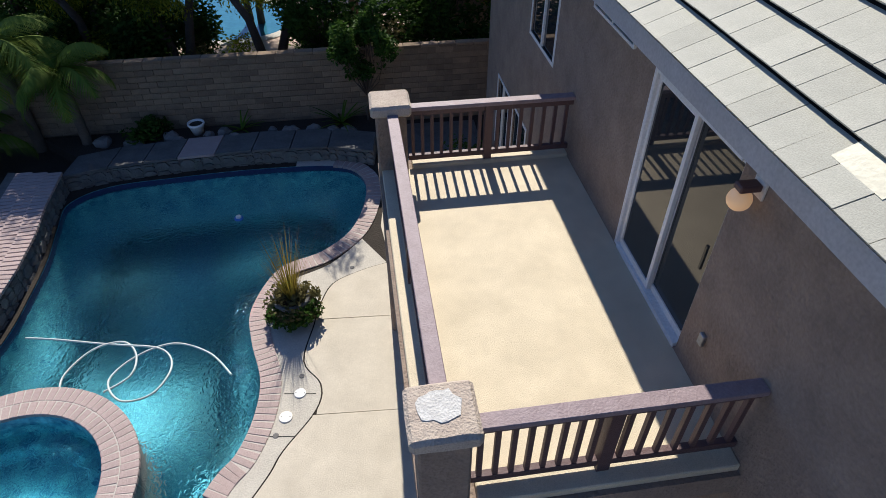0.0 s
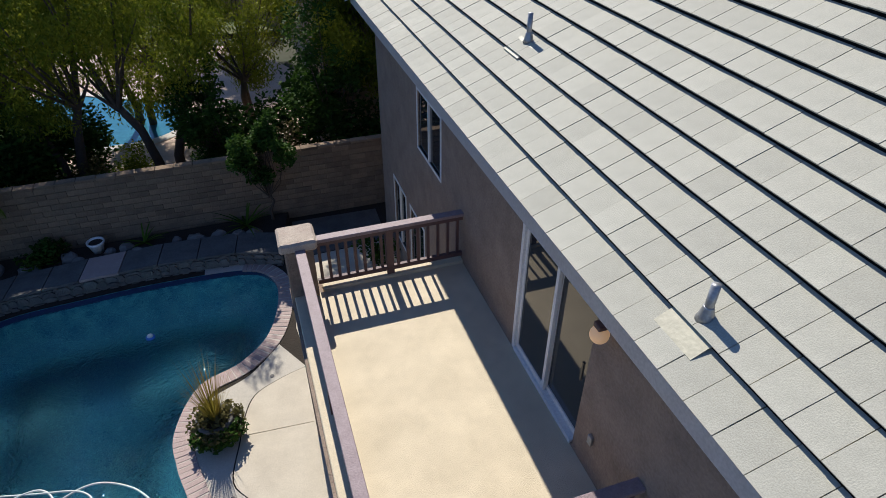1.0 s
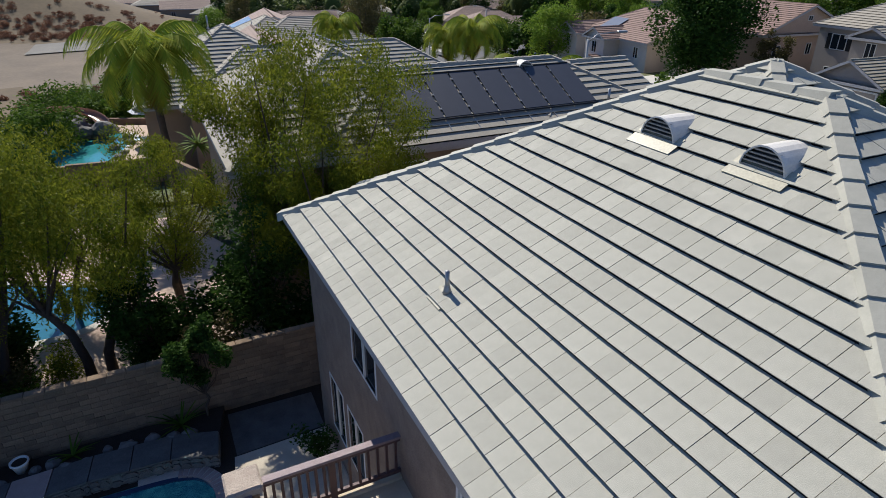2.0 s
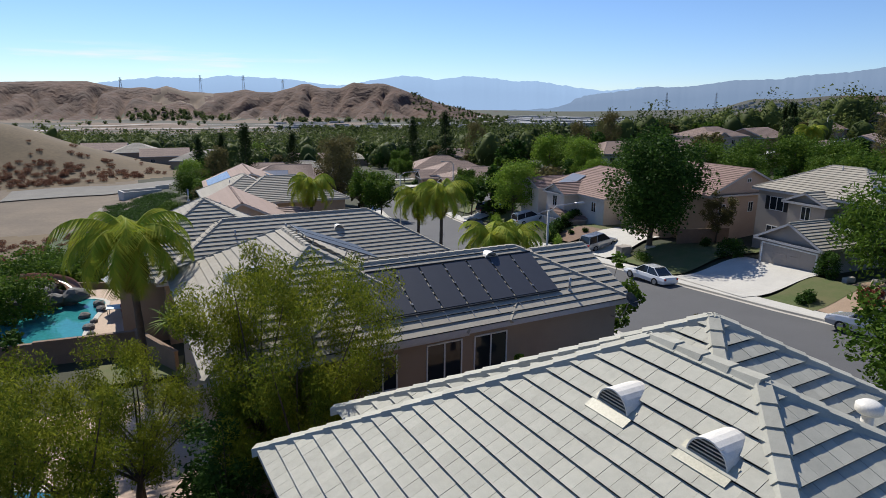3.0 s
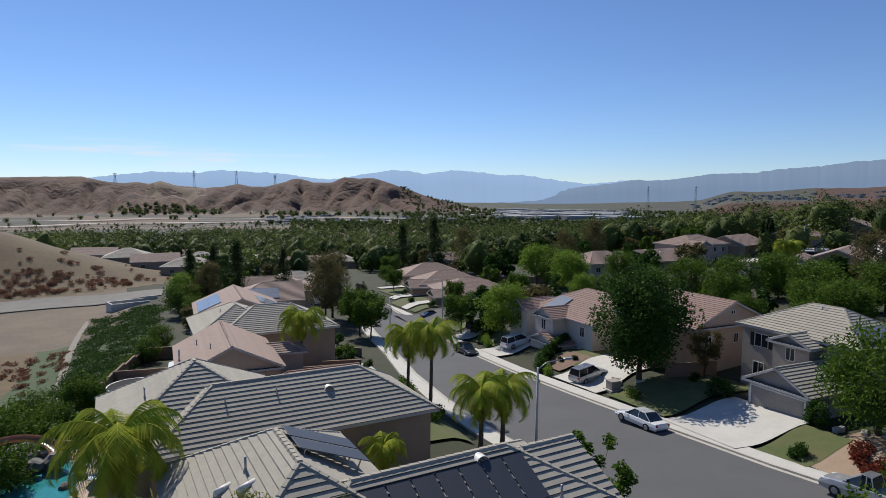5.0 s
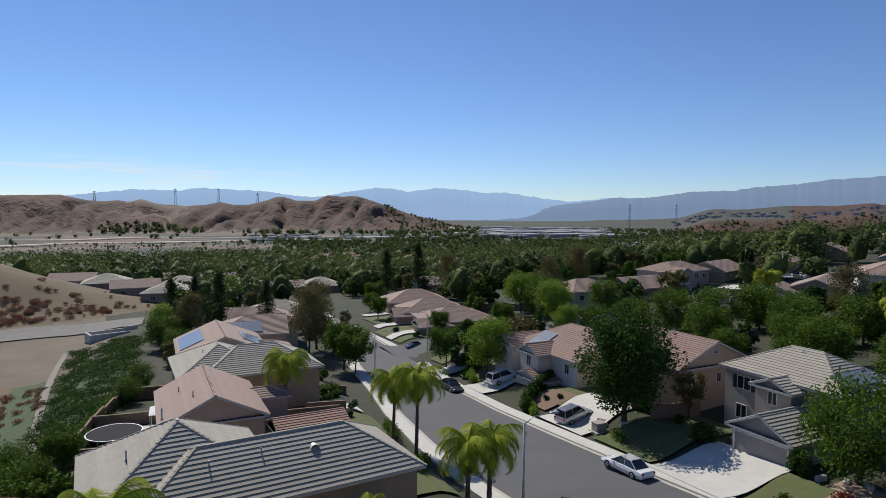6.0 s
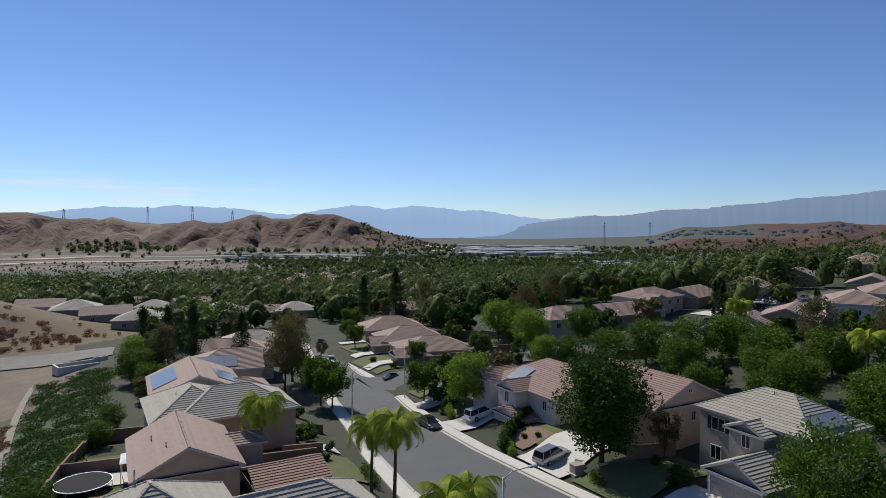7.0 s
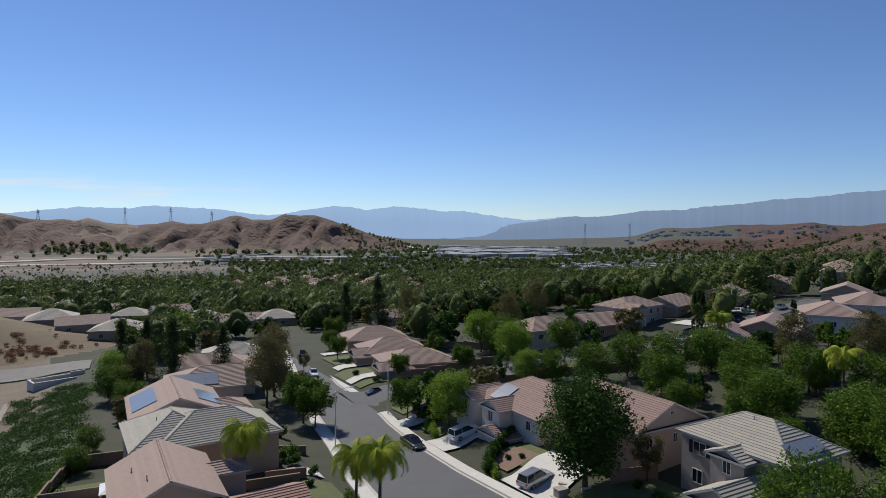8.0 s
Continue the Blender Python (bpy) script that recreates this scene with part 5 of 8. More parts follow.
# house fittings
lamp = thing("wall_lamp", HOME @ pose(0, 0.80, 4.98), "round frosted globe wall lamp with a brown hood, lit", "wall lamp")
part("back_plate", boxed(-0.02, 0.0, -0.07, 0.07, -0.06, 0.08, bevel=0.004), VENTPAINT, lamp)
part("hood", boxed(-0.18, -0.02, -0.05, 0.05, 0.0, 0.055, bevel=0.01), RAILWOOD, lamp)
globe = bmesh.new()
bmesh.ops.create_uvsphere(globe, u_segments=20, v_segments=12, radius=0.085)
part("globe", globe, plain("lit_globe", (0.9, 0.55, 0.30), 0.4, emit=0.2), lamp, smooth=True, m=Matrix.Translation((-0.13, 0.0, -0.075)))
outlet = thing("outdoor_outlet", HOME @ pose(0, 0.74, 3.49), "small grey outdoor outlet cover on the stucco", "outlet")
part("cover", boxed(-0.035, 0.0, -0.035, 0.035, -0.06, 0.06, bevel=0.006), STEEL, outlet)


def on_roof(lx, ly, turn=0.0):
    z = EZ + (RZ - EZ) / (RX - EX) * (lx - EX)
    return HOME @ pose(lx, ly, z + 0.04, 0, -math.degrees(math.atan2(RZ - EZ, RX - EX)), turn)


def upright_pipe(lx, ly, h):
    z = EZ + (RZ - EZ) / (RX - EX) * (lx - EX)
    v = vent_pipe(HOME @ pose(lx, ly, z + 0.03), h, 0.032, 0)
    tilt = pose(0, 0, 0.012, 0, -29, 0)
    part("flashing", boxed(-0.26, 0.0, -0.2, 0.2, -0.006, 0.006), FLASH, v, "cream flashing sheet", m=tilt)
    return v


upright_pipe(0.76, 4.37, 0.34)
upright_pipe(0.03, -0.02, 0.30)
for lx, ly in ((4.06, 4.16), (4.10, 2.45)):
    roof_vent(HOME @ pose(lx, ly, EZ + (RZ - EZ) / (RX - EX) * (lx - EX) + 0.02, 0, 0, -90))
tv = thing("turbine_vent", HOME @ pose(7.6, 2.2, 7.62), "cream round roof ventilator cap", "roof vent")
part("stem", tubed([(0, 0, -0.2), (0, 0, 0.35)], 0.09, 14), VENTPAINT, tv, smooth=True)
part("cap", lathe(bmesh.new(), [(0.17, 0.33), (0.2, 0.36), (0.2, 0.46), (0.12, 0.52)], 18), VENTPAINT, tv, smooth=True)

# ---- trees and plants ----
def leaf_cloud(rng, centres, radii, n, size, aspect=0.45, droop=0.3, flat=1.0, sides=4):
    """Verts and faces of n small leaves (diamonds, or triangles far off) scattered about the centres."""
    centres, radii = np.array(centres, float), np.array(radii, float)
    pick = rng.choice(len(centres), n, p=radii ** 2 / np.sum(radii ** 2))
    d = rng.normal(size=(n, 3))
    d /= np.linalg.norm(d, axis=1)[:, None]
    r = radii[pick] * (rng.random(n) ** 0.45)
    pos = centres[pick] + d * r[:, None] * np.array([1, 1, flat])
    ax = rng.normal(size=(n, 3))
    ax[:, 2] = ax[:, 2] * 0.5 - droop
    ax /= np.linalg.norm(ax, axis=1)[:, None]
    sd = np.cross(ax, rng.normal(size=(n, 3)))
    sd /= np.linalg.norm(sd, axis=1)[:, None]
    s = size * rng.uniform(0.6, 1.4, n)[:, None]
    a, b = pos - ax * s * 0.5, pos + ax * s * 0.5
    c, e = pos + sd * s * aspect * 0.5, pos - sd * s * aspect * 0.5
    v = np.stack([a, c, b, e] if sides == 4 else [a, c * 1.0, e + ax * s * 0.5], 1).reshape(-1, 3)
    f = np.arange(n * sides).reshape(-1, sides)
    return v, f


def np_mesh(name, v, f, material, parent=None, label=""):
    me = bpy.data.meshes.new(name)
    me.vertices.add(len(v))
    me.vertices.foreach_set("co", np.asarray(v, float).ravel())
    me.loops.add(f.size)
    me.loops.foreach_set("vertex_index", f.ravel().astype(np.int32))
    me.polygons.add(len(f))
    me.polygons.foreach_set("loop_start", np.arange(0, f.size, f.shape[1], dtype=np.int32))
    me.update(calc_edges=True)
    me.validate()
    me.materials.append(material)
    ob = new(name, me)
    if parent:
        ob.parent = parent
    return tagged(ob, label)


def tree(name, m, height, width, base, leaf, label, category="tree", n=5000, size=0.22, seed=0, droop=0.3, clumps=34, trunk_r=0.16, shape="round", stems=1, bark=BARK, group="trees", aspect=0.45, fill=1.0):
    """A tapered trunk that forks into limbs, each ending in a clump of leaves."""
    rng = np.random.default_rng(seed)
    t = thing(name, m, label, category, group)
    cen, rad = [], []
    for k in range(clumps):
        for _ in range(30):
            p = rng.uniform(-1, 1, 3)
            q = np.linalg.norm(p)
            if 0.35 < q < 1:
                break
        h = (p[2] + 1) / 2
        if shape == "round":
            w = 1.0
            x, y, z = p[0], p[1], h
        elif shape == "cone":
            h = rng.random() ** 1.25
            w = (1.02 - h) ** 0.85
            a = rng.uniform(0, 2 * np.pi)
            rr = rng.random() ** 0.5
            x, y, z = w * rr * np.cos(a), w * rr * np.sin(a), h
        elif shape == "column":
            h = rng.random()
            a = rng.uniform(0, 2 * np.pi)
            w = min(1, 3.2 * (1.02 - h)) * min(1, 0.6 + 3 * h)
            x, y, z = 0.6 * w * np.cos(a), 0.6 * w * np.sin(a), h
        else:  # spreading
            x, y, z = p[0] * (0.55 + 0.6 * h), p[1] * (0.55 + 0.6 * h), h
        cen.append((x * width / 2, y * width / 2, base + z * (height - base)))
        rad.append(width * rng.uniform(0.11, 0.21) * (0.6 if shape in ("cone", "column") else 1.0) * fill)
    bm = bmesh.new()
    fork = base + (height - base) * 0.12
    tops = []
    for s in range(stems):
        a = 2 * math.pi * s / stems + 0.6
        o = 0.0 if stems == 1 else width * 0.05
        lean = 0.0 if stems == 1 else width * 0.12
        pts = [(o * math.cos(a), o * math.sin(a), -0.4), (o * 1.1 * math.cos(a), o * 1.1 * math.sin(a), fork * 0.4), ((o + lean * 0.5) * math.cos(a) + 0.1, (o + lean * 0.5) * math.sin(a), fork * 0.75), ((o + lean) * math.cos(a), (o + lean) * math.sin(a) + 0.08, fork)]
        tube(bm, pts, [trunk_r * 1.35, trunk_r, trunk_r * 0.85, trunk_r * 0.7], 8)
        tops.append(Vector(pts[-1]))
    if shape in ("cone", "column"):
        tube(bm, [tops[0], (0, 0, height * 0.96)], [trunk_r * 0.7, 0.02], 6)
    else:
        for c in cen[: min(len(cen), 26)]:
            c = Vector(c)
            t0 = min(tops, key=lambda q: (q - c).length)
            mid = t0.lerp(c, 0.5) + Vector((rng.uniform(-0.2, 0.2), rng.uniform(-0.2, 0.2), -0.12 * (c - t0).length * 0.5))
            tube(bm, [t0 - Vector((0, 0, 0.1)), mid, c], [trunk_r * 0.45, trunk_r * 0.22, 0.012], 5, caps=False)
    part("trunk", bm, bark, t, smooth=True)
    v, f = leaf_cloud(rng, cen, rad, n, size, aspect, droop)
    np_mesh("crown", v, f, leaf, t)
    return t


def palm(name, m, height, label, n=16, length=2.4, seed=0, leaf=FROND, dead=3, trunk_r=0.15, hang=1.0, group="palms"):
    """A feather palm: ringed trunk and arching fronds with a leaflet row on each side."""
    rng = random.Random(seed)
    t = thing(name, m, label, "palm tree", group)
    pts, rs = [], []
    for k in range(14):
        z = -0.4 + (height + 0.4) * k / 13
        pts.append((0.05 * math.sin(z * 0.7), 0.05 * math.cos(z * 0.5), z))
        rs.append(trunk_r * (1.25 - 0.45 * k / 13) * (1.08 if k % 2 else 0.96))
    part("trunk", tubed(pts, rs, 10), PALMBARK, t, smooth=True)
    part("crownshaft", tubed([(0, 0, height - 0.1), (0, 0, height + 0.45)], [trunk_r * 0.95, trunk_r * 0.45], 10), LEAF_MID, t, smooth=True)
    for k in range(n + dead):
        is_dead = k >= n
        a = 2 * math.pi * k * 0.381966 * (1 if not is_dead else 1.7)
        up = (1.15 - 1.25 * (k / max(1, n - 1))) if not is_dead else -0.75
        L = length * rng.uniform(0.85, 1.1) * (0.75 if is_dead else 1)
        vs, fs = [], []
        p = Vector((0, 0, height + 0.35))
        ang = up
        segs = 12
        spine = [p.copy()]
        for s in range(segs):
            d = Vector((math.cos(a) * math.cos(ang), math.sin(a) * math.cos(ang), math.sin(ang)))
            p = p + d * (L / segs)
            spine.append(p.copy())
            ang -= 0.17 * hang * (0.6 + s / segs)
        side = Vector((-math.sin(a), math.cos(a), 0))
        for s in range(1, segs + 1):
            d = (spine[s] - spine[s - 1]).normalized()
            for q in (0.0, 0.25, 0.5, 0.75):
                base_p = spine[s - 1].lerp(spine[s], q)
                ll = 0.78 * math.sin(math.pi * min(1, (s + q) / (segs + 1) * 0.86 + 0.14)) * (L / 2.4) + 0.08
                for sg in (-1, 1):
                    tip = base_p + (side * sg * 0.75 + d * 0.55 + Vector((0, 0, -0.5 * hang + rng.uniform(-0.15, 0.15)))).normalized() * ll
                    w = d * (0.042 if L > 2.2 else 0.02)
                    b = len(vs)
                    vs += [base_p - w, base_p + w, tip]
                    fs.append((b, b + 1, b + 2))
        b = len(vs)
        for s in range(segs):
            w = side * (0.025 * (1 - s / segs) + 0.006)
            vs += [spine[s] - w, spine[s] + w, spine[s + 1] + w * 0.8, spine[s + 1] - w * 0.8]
            fs.append((b, b + 1, b + 2, b + 3))
            b += 4
        pymesh("dead_frond" if is_dead else "frond", vs, fs, LEAF_YELLOW if is_dead else leaf, t)
    return t


def bush(name, m, w, h, leaf, label, n=900, size=0.12, seed=0, category="shrub", group="shrubs", clumps=12):
    rng = np.random.default_rng(seed)
    t = thing(name, m, label, category, group)
    cen = [(rng.uniform(-0.5, 0.5) * w * 0.7, rng.uniform(-0.5, 0.5) * w * 0.7, h * rng.uniform(0.25, 0.75)) for _ in range(clumps)]
    v, f = leaf_cloud(rng, cen, [w * 0.26] * clumps, n, size, 0.5, 0.0, flat=min(1.0, h / w * 1.1))
    v[:, 2] = np.maximum(v[:, 2], 0.0)
    np_mesh("leaves", v, f, leaf, t)
    part("stem", tubed([(0, 0, -0.1), (0.02, 0.02, h * 0.5)], [0.04, 0.015], 6), BARK, t)
    return t


def spiky(name, m, n, length, width, leaf, label, category, seed=0, up=0.9, spread=0.7, group=""):
    """A rosette of straps or grass blades."""
    rng = random.Random(seed)
    t = thing(name, m, label, category, group)
    vs, fs = [], []
    for k in range(n):
        a = rng.uniform(0, 2 * math.pi)
        el = rng.uniform(up - spread, up + spread * 0.5)
        L = length * rng.uniform(0.65, 1.1)
        p = Vector((0, 0, 0.02))
        s = Vector((-math.sin(a), math.cos(a), 0))
        rows = []
        for q in range(5):
            w = width * (1 - (q / 4) ** 2) * 0.5 + 0.001
            rows.append((p - s * w, p + s * w))
            p = p + Vector((math.cos(a) * math.cos(el), math.sin(a) * math.cos(el), math.sin(el))) * (L / 4)
            el -= 0.13
        b = len(vs)
        for r in rows:
            vs += list(r)
        fs += [(b + 2 * q, b + 2 * q + 1, b + 2 * q + 3, b + 2 * q + 2) for q in range(4)]
    pymesh("leaves", vs, fs, leaf, t)
    return t


def at(x, y, turn=0.0, s=1.0, dz=0.0):
    return pose(x, y, ground_z(x, y) + dz, 0, 0, turn) @ Matrix.Scale(s, 4)


# behind the garden wall
tree("pepper_tree", pose(1.9, 17.1, -0.4), 9.1, 7.0, 2.0, LEAF_PEPPER, "large airy pepper tree with fine yellow-green leaves", n=95000, size=0.105, seed=3, droop=1.1, clumps=170, trunk_r=0.15, stems=3, shape="spread", aspect=0.30, fill=0.46)
pt = tree("pepper_tree", pose(-4.5, 15.6, -0.4), 7.4, 5.0, 2.2, LEAF_PEPPER, "airy pepper tree with fine yellow-green leaves", n=28000, size=0.11, seed=5, droop=1.1, clumps=70, trunk_r=0.13, stems=2, shape="spread", aspect=0.30, fill=0.62)
copy_thing(pt, pose(-6.9, 15.6, -0.4, 0, 0, 130) @ Matrix.Scale(1.02, 4))
copy_thing(pt, pose(-2.6, 18.4, -0.4, 0, 0, 240) @ Matrix.Scale(0.86, 4))
copy_thing(pt, pose(-9.3, 15.9, -0.4, 0, 0, 60) @ Matrix.Scale(0.95, 4))
copy_thing(pt, pose(-6.0, 19.6, -0.4, 0, 0, 300) @ Matrix.Scale(0.85, 4))
tree("privet_tree", pose(-3.2, 15.4, -0.4), 4.0, 1.9, 0.9, LEAF_DARK, "young dark green privet tree beside the garden wall", n=5000, size=0.12, seed=8, clumps=30, trunk_r=0.04, aspect=0.5)
tree("privet_tree", pose(-1.75, 12.85, 0.27), 2.8, 1.5, 0.4, LEAF_DARK, "small dark green bushy tree against the garden wall", n=6000, size=0.10, seed=9, clumps=20, trunk_r=0.035, aspect=0.5)
tree("shrub_tree", pose(-0.2, 15.8, -0.4), 5.2, 2.4, 1.0, LEAF_DARK, "slim dark evergreen tree beside the house", n=6000, size=0.13, seed=10, clumps=40, trunk_r=0.05)
bush("shrub", pose(-1.55, 15.0, -0.3), 1.4, 2.4, LEAF_OLIVE, "brownish green shrub behind the garden wall", 2200, 0.11, 11)
bush("shrub", pose(-6.4, 15.2, -0.3), 1.2, 1.0, LEAF_MID, "low leafy shrub behind the garden wall", 900, 0.11, 12)
bush("shrub", pose(-9.4, 15.0, -0.3), 2.0, 2.0, LEAF_PEPPER, "yellow-green shrub behind the garden wall", 1800, 0.13, 13)
spiky("sago_palm", pose(-4.0, 17.6, -0.3), 40, 1.0, 0.10, LEAF_BRIGHT, "bright green sago palm beside the neighbour's pool", "sago palm", 2, 0.7, 0.6)
for k, (x, y, w, h, lf) in enumerate(((-11.0, 15.2, 1.9, 2.2, LEAF_DARK), (-10.2, 16.6, 1.8, 2.0, LEAF_MID), (-3.2, 15.4, 1.5, 1.7, LEAF_DARK), (-12.6, 15.4, 2.0, 2.6, LEAF_MID))):
    bush("shrub", pose(x, y, -0.3), w, h, lf, "leafy shrub behind the garden wall", 1700, 0.12, 60 + k)
sh = bush("shrub", pose(-8.0, 15.3, -0.2), 1.9, 2.4, LEAF_DARK, "dense dark evergreen shrub behind the garden wall", 2600, 0.15, 14, clumps=20)
for x, y, s in ((-10.4, 15.4, 1.1), (-11.8, 15.0, 1.2), (-9.2, 16.8, 1.0), (-8.0, 16.2, 1.1), (-7.0, 16.6, 0.95), (-9.6, 17.9, 1.3), (-3.8, 17.6, 0.7), (-2.4, 16.2, 1.1), (-0.9, 17.4, 1.2), (-11.0, 18.5, 1.3), (-13.5, 15.5, 1.4), (-13.0, 18.5, 1.4), (0.9, 15.2, 1.0)):
    copy_thing(sh, pose(x, y, -0.2, 0, 0, x * 50) @ Matrix.Scale(s, 4))
copy_thing(pt, pose(-12.4, 17.4, -0.4, 0, 0, 200) @ Matrix.Scale(0.95, 4))
copy_thing(pt, pose(-8.6, 18.6, -0.4, 0, 0, 20) @ Matrix.Scale(0.9, 4))
for k, (x, y, w, h, lf) in enumerate(((-5.5, 15.9, 1.3, 1.6, LEAF_PEPPER), (-6.7, 15.6, 1.3, 1.5, LEAF_OLIVE))):
    bush("shrub", pose(x, y, -0.3), w, h, lf, "airy yellow-green shrub behind the garden wall", 1500, 0.09, 160 + k)
# own garden
tagged(part("planting_bed", prism(bmesh.new(), [(-7.75, 11.12), (-6.95, 11.49), (-5.63, 11.84), (-4.12, 12.14), (-2.5, 12.29), (-1.5, 12.12), (-1.4, 13.1), (-3.3, 12.85), (-6.2, 12.4), (-9.0, 12.0)], -0.3, 0.27), SOIL), "dark shaded planting bed against the garden wall", "planting bed", kind="structure")
palm("queen_palm", pose(-9.1, 11.9, 0), 2.0, "young feather palm in the shady corner bed", 16, 1.9, 4, dead=2, trunk_r=0.12)
palm("queen_palm", pose(-7.9, 11.75, 0.2), 1.4, "young feather palm in the shady corner bed", 13, 1.5, 6, dead=1, trunk_r=0.10)
palm("queen_palm", pose(-9.9, 10.9, 0), 0.5, "young feather palm in the shady corner bed", 13, 1.5, 7, dead=1, trunk_r=0.10)
spiky("agave", pose(-2.35, 12.65, 0.27), 20, 0.85, 0.05, LEAF_MID, "spiky agave in the shaded bed", "agave", 3, 0.6, 0.5)
spiky("agave", pose(-4.6, 12.35, 0.27), 14, 0.6, 0.05, LEAF_MID, "small spiky agave in the shaded bed", "agave", 5, 0.6, 0.5)
bush("shrub", pose(0.55, 11.0, 0), 1.0, 0.9, LEAF_DARK, "dark shrub beside the house wall", 900, 0.09, 21)
bush("shrub", pose(-6.6, 12.0, 0.27), 1.0, 0.5, LEAF_DARK, "low dark shrub in the shaded bed", 900, 0.10, 22)
pot = thing("flower_pot", pose(-5.55, 12.2, 0.27), "white glazed flower pot in the shaded bed", "flower pot")
part("pot", lathe(bmesh.new(), [(0.11, 0.0), (0.17, 0.22), (0.19, 0.24), (0.19, 0.28), (0.16, 0.28), (0.15, 0.2)], 18), WHITEPLASTIC, pot, smooth=True)
part("soil", lathe(bmesh.new(), [(0.15, 0.2), (0.15, 0.24)], 16), SOIL, pot)
planter = thing("planter", pose(-2.42, 6.86, 0.0) @ Matrix.Scale(1.1, 4), "stone planter with ornamental grass and trailing succulents", "planter")
part("pot", lathe(bmesh.new(), [(0.16, 0.0), (0.24, 0.3), (0.27, 0.34), (0.27, 0.4), (0.22, 0.4), (0.2, 0.33)], 20), STONE, planter, smooth=True)
part("soil", lathe(bmesh.new(), [(0.21, 0.3), (0.21, 0.37)], 16), SOIL, planter)
rg = np.random.default_rng(31)
v, f = leaf_cloud(rg, [(0.29 * math.cos(a), 0.27 * math.sin(a), 0.26 + 0.08 * math.sin(3 * a)) for a in np.arange(0, 6.28, 0.45)] + [(0.16 * math.cos(a), 0.15 * math.sin(a), 0.42) for a in np.arange(0, 6.2, 0.9)], [0.15] * 14 + [0.13] * 7, 1300, 0.075, 0.6, 0.2)
np_mesh("trailing_leaves", v, f, LEAF_OLIVE, planter, "reddish green trailing succulents")
v, f = leaf_cloud(rg, [(0.2, -0.25, 0.25), (0, -0.3, 0.2), (-0.2, -0.25, 0.22), (0.3, -0.1, 0.25)], [0.16] * 4, 700, 0.07, 0.6, 0.2)
np_mesh("trailing_leaves", v, f, LEAF_DARK, planter)
vs, fs = [], []
rr = random.Random(5)
for k in range(170):
    a, el, L = rr.uniform(0, 6.28), rr.uniform(1.15, 1.55), rr.uniform(0.6, 1.2)
    s = Vector((-math.sin(a), math.cos(a), 0)) * 0.006
    p = Vector((0.06 * math.cos(a), 0.06 * math.sin(a) + 0.02, 0.36))
    b = len(vs)
    for q in range(4):
        w = s * (1 - q / 3.2)
        vs += [p - w, p + w]
        p = p + Vector((math.cos(a) * math.cos(el), math.sin(a) * math.cos(el), math.sin(el))) * L / 3
        el -= 0.06
    fs += [(b + 2 * q, b + 2 * q + 1, b + 2 * q + 3, b + 2 * q + 2) for q in range(3)]
pymesh("grass_tuft", vs, fs, LEAF_YELLOW, planter, "yellow-green upright grass blades")

# ---- trees of the street ----
bt = tree("street_tree", at(42.0, 50.0), 11.6, 9.2, 2.6, LEAF_DARK, "large dense dark green shade tree on the front lawn", n=26000, size=0.30, seed=41, clumps=120, trunk_r=0.26, aspect=0.6, droop=0.2)
t_mid = tree("street_tree", at(39.6, 90.5), 7.0, 5.6, 2.2, LEAF_MID, "round green street tree", n=7000, size=0.30, seed=42, clumps=50, trunk_r=0.13, aspect=0.6)
t_light = tree("ash_tree", at(41.6, 80.0), 8.8, 6.8, 1.8, LEAF_BRIGHT, "light green ash tree beside the driveway", n=9000, size=0.32, seed=43, clumps=60, trunk_r=0.15, aspect=0.5)
t_pine = tree("pine_tree", at(7.0, 128.0), 14.5, 6.5, 1.2, LEAF_PINE, "tall dark pine tree", n=6000, size=0.5, seed=44, clumps=90, trunk_r=0.22, shape="cone", aspect=0.25, fill=1.5)
t_olive = tree("eucalyptus_tree", at(21.5, 112.0), 13.0, 7.5, 2.0, LEAF_OLIVE, "tall olive green eucalyptus tree", n=6000, size=0.44, seed=45, clumps=60, trunk_r=0.2, aspect=0.35, droop=0.7)
t_cyp = tree("cypress", at(104.5, 88.0), 13.0, 1.9, 0.3, LEAF_PINE, "slim dark Italian cypress", n=5000, size=0.30, seed=46, clumps=80, trunk_r=0.14, shape="column", aspect=0.35, fill=1.9)
t_hedge = tree("privet_tree", at(81, 84), 8.2, 8.0, 0.6, LEAF_MID, "broad bright green ficus tree in a row", n=7000, size=0.38, seed=47, clumps=60, trunk_r=0.15, aspect=0.5)
t_slim = tree("street_tree", at(51.5, 66.0), 7.5, 3.2, 1.0, LEAF_DARK, "slim green tree beside the house", n=5000, size=0.25, seed=48, clumps=36, trunk_r=0.1)
t_orange = tree("street_tree", at(48.2, 47.4), 5.6, 3.0, 1.5, LEAF_OLIVE, "small bronze-leaved tree on the front lawn", n=4000, size=0.22, seed=49, clumps=30, trunk_r=0.08)
tree("street_tree", pose(26.6, 14.4, -1.0), 7.4, 5.4, 1.6, LEAF_MID, "dense green tree at the front of the house", n=9000, size=0.24, seed=52, clumps=60, trunk_r=0.13, aspect=0.55)
t_willow = tree("pepper_tree", at(46.0, 28.6, 0), 7.8, 8.0, 1.6, LEAF_MID, "broad leafy green tree beside the street", n=8000, size=0.38, seed=50, clumps=80, trunk_r=0.18, aspect=0.35, droop=0.8)
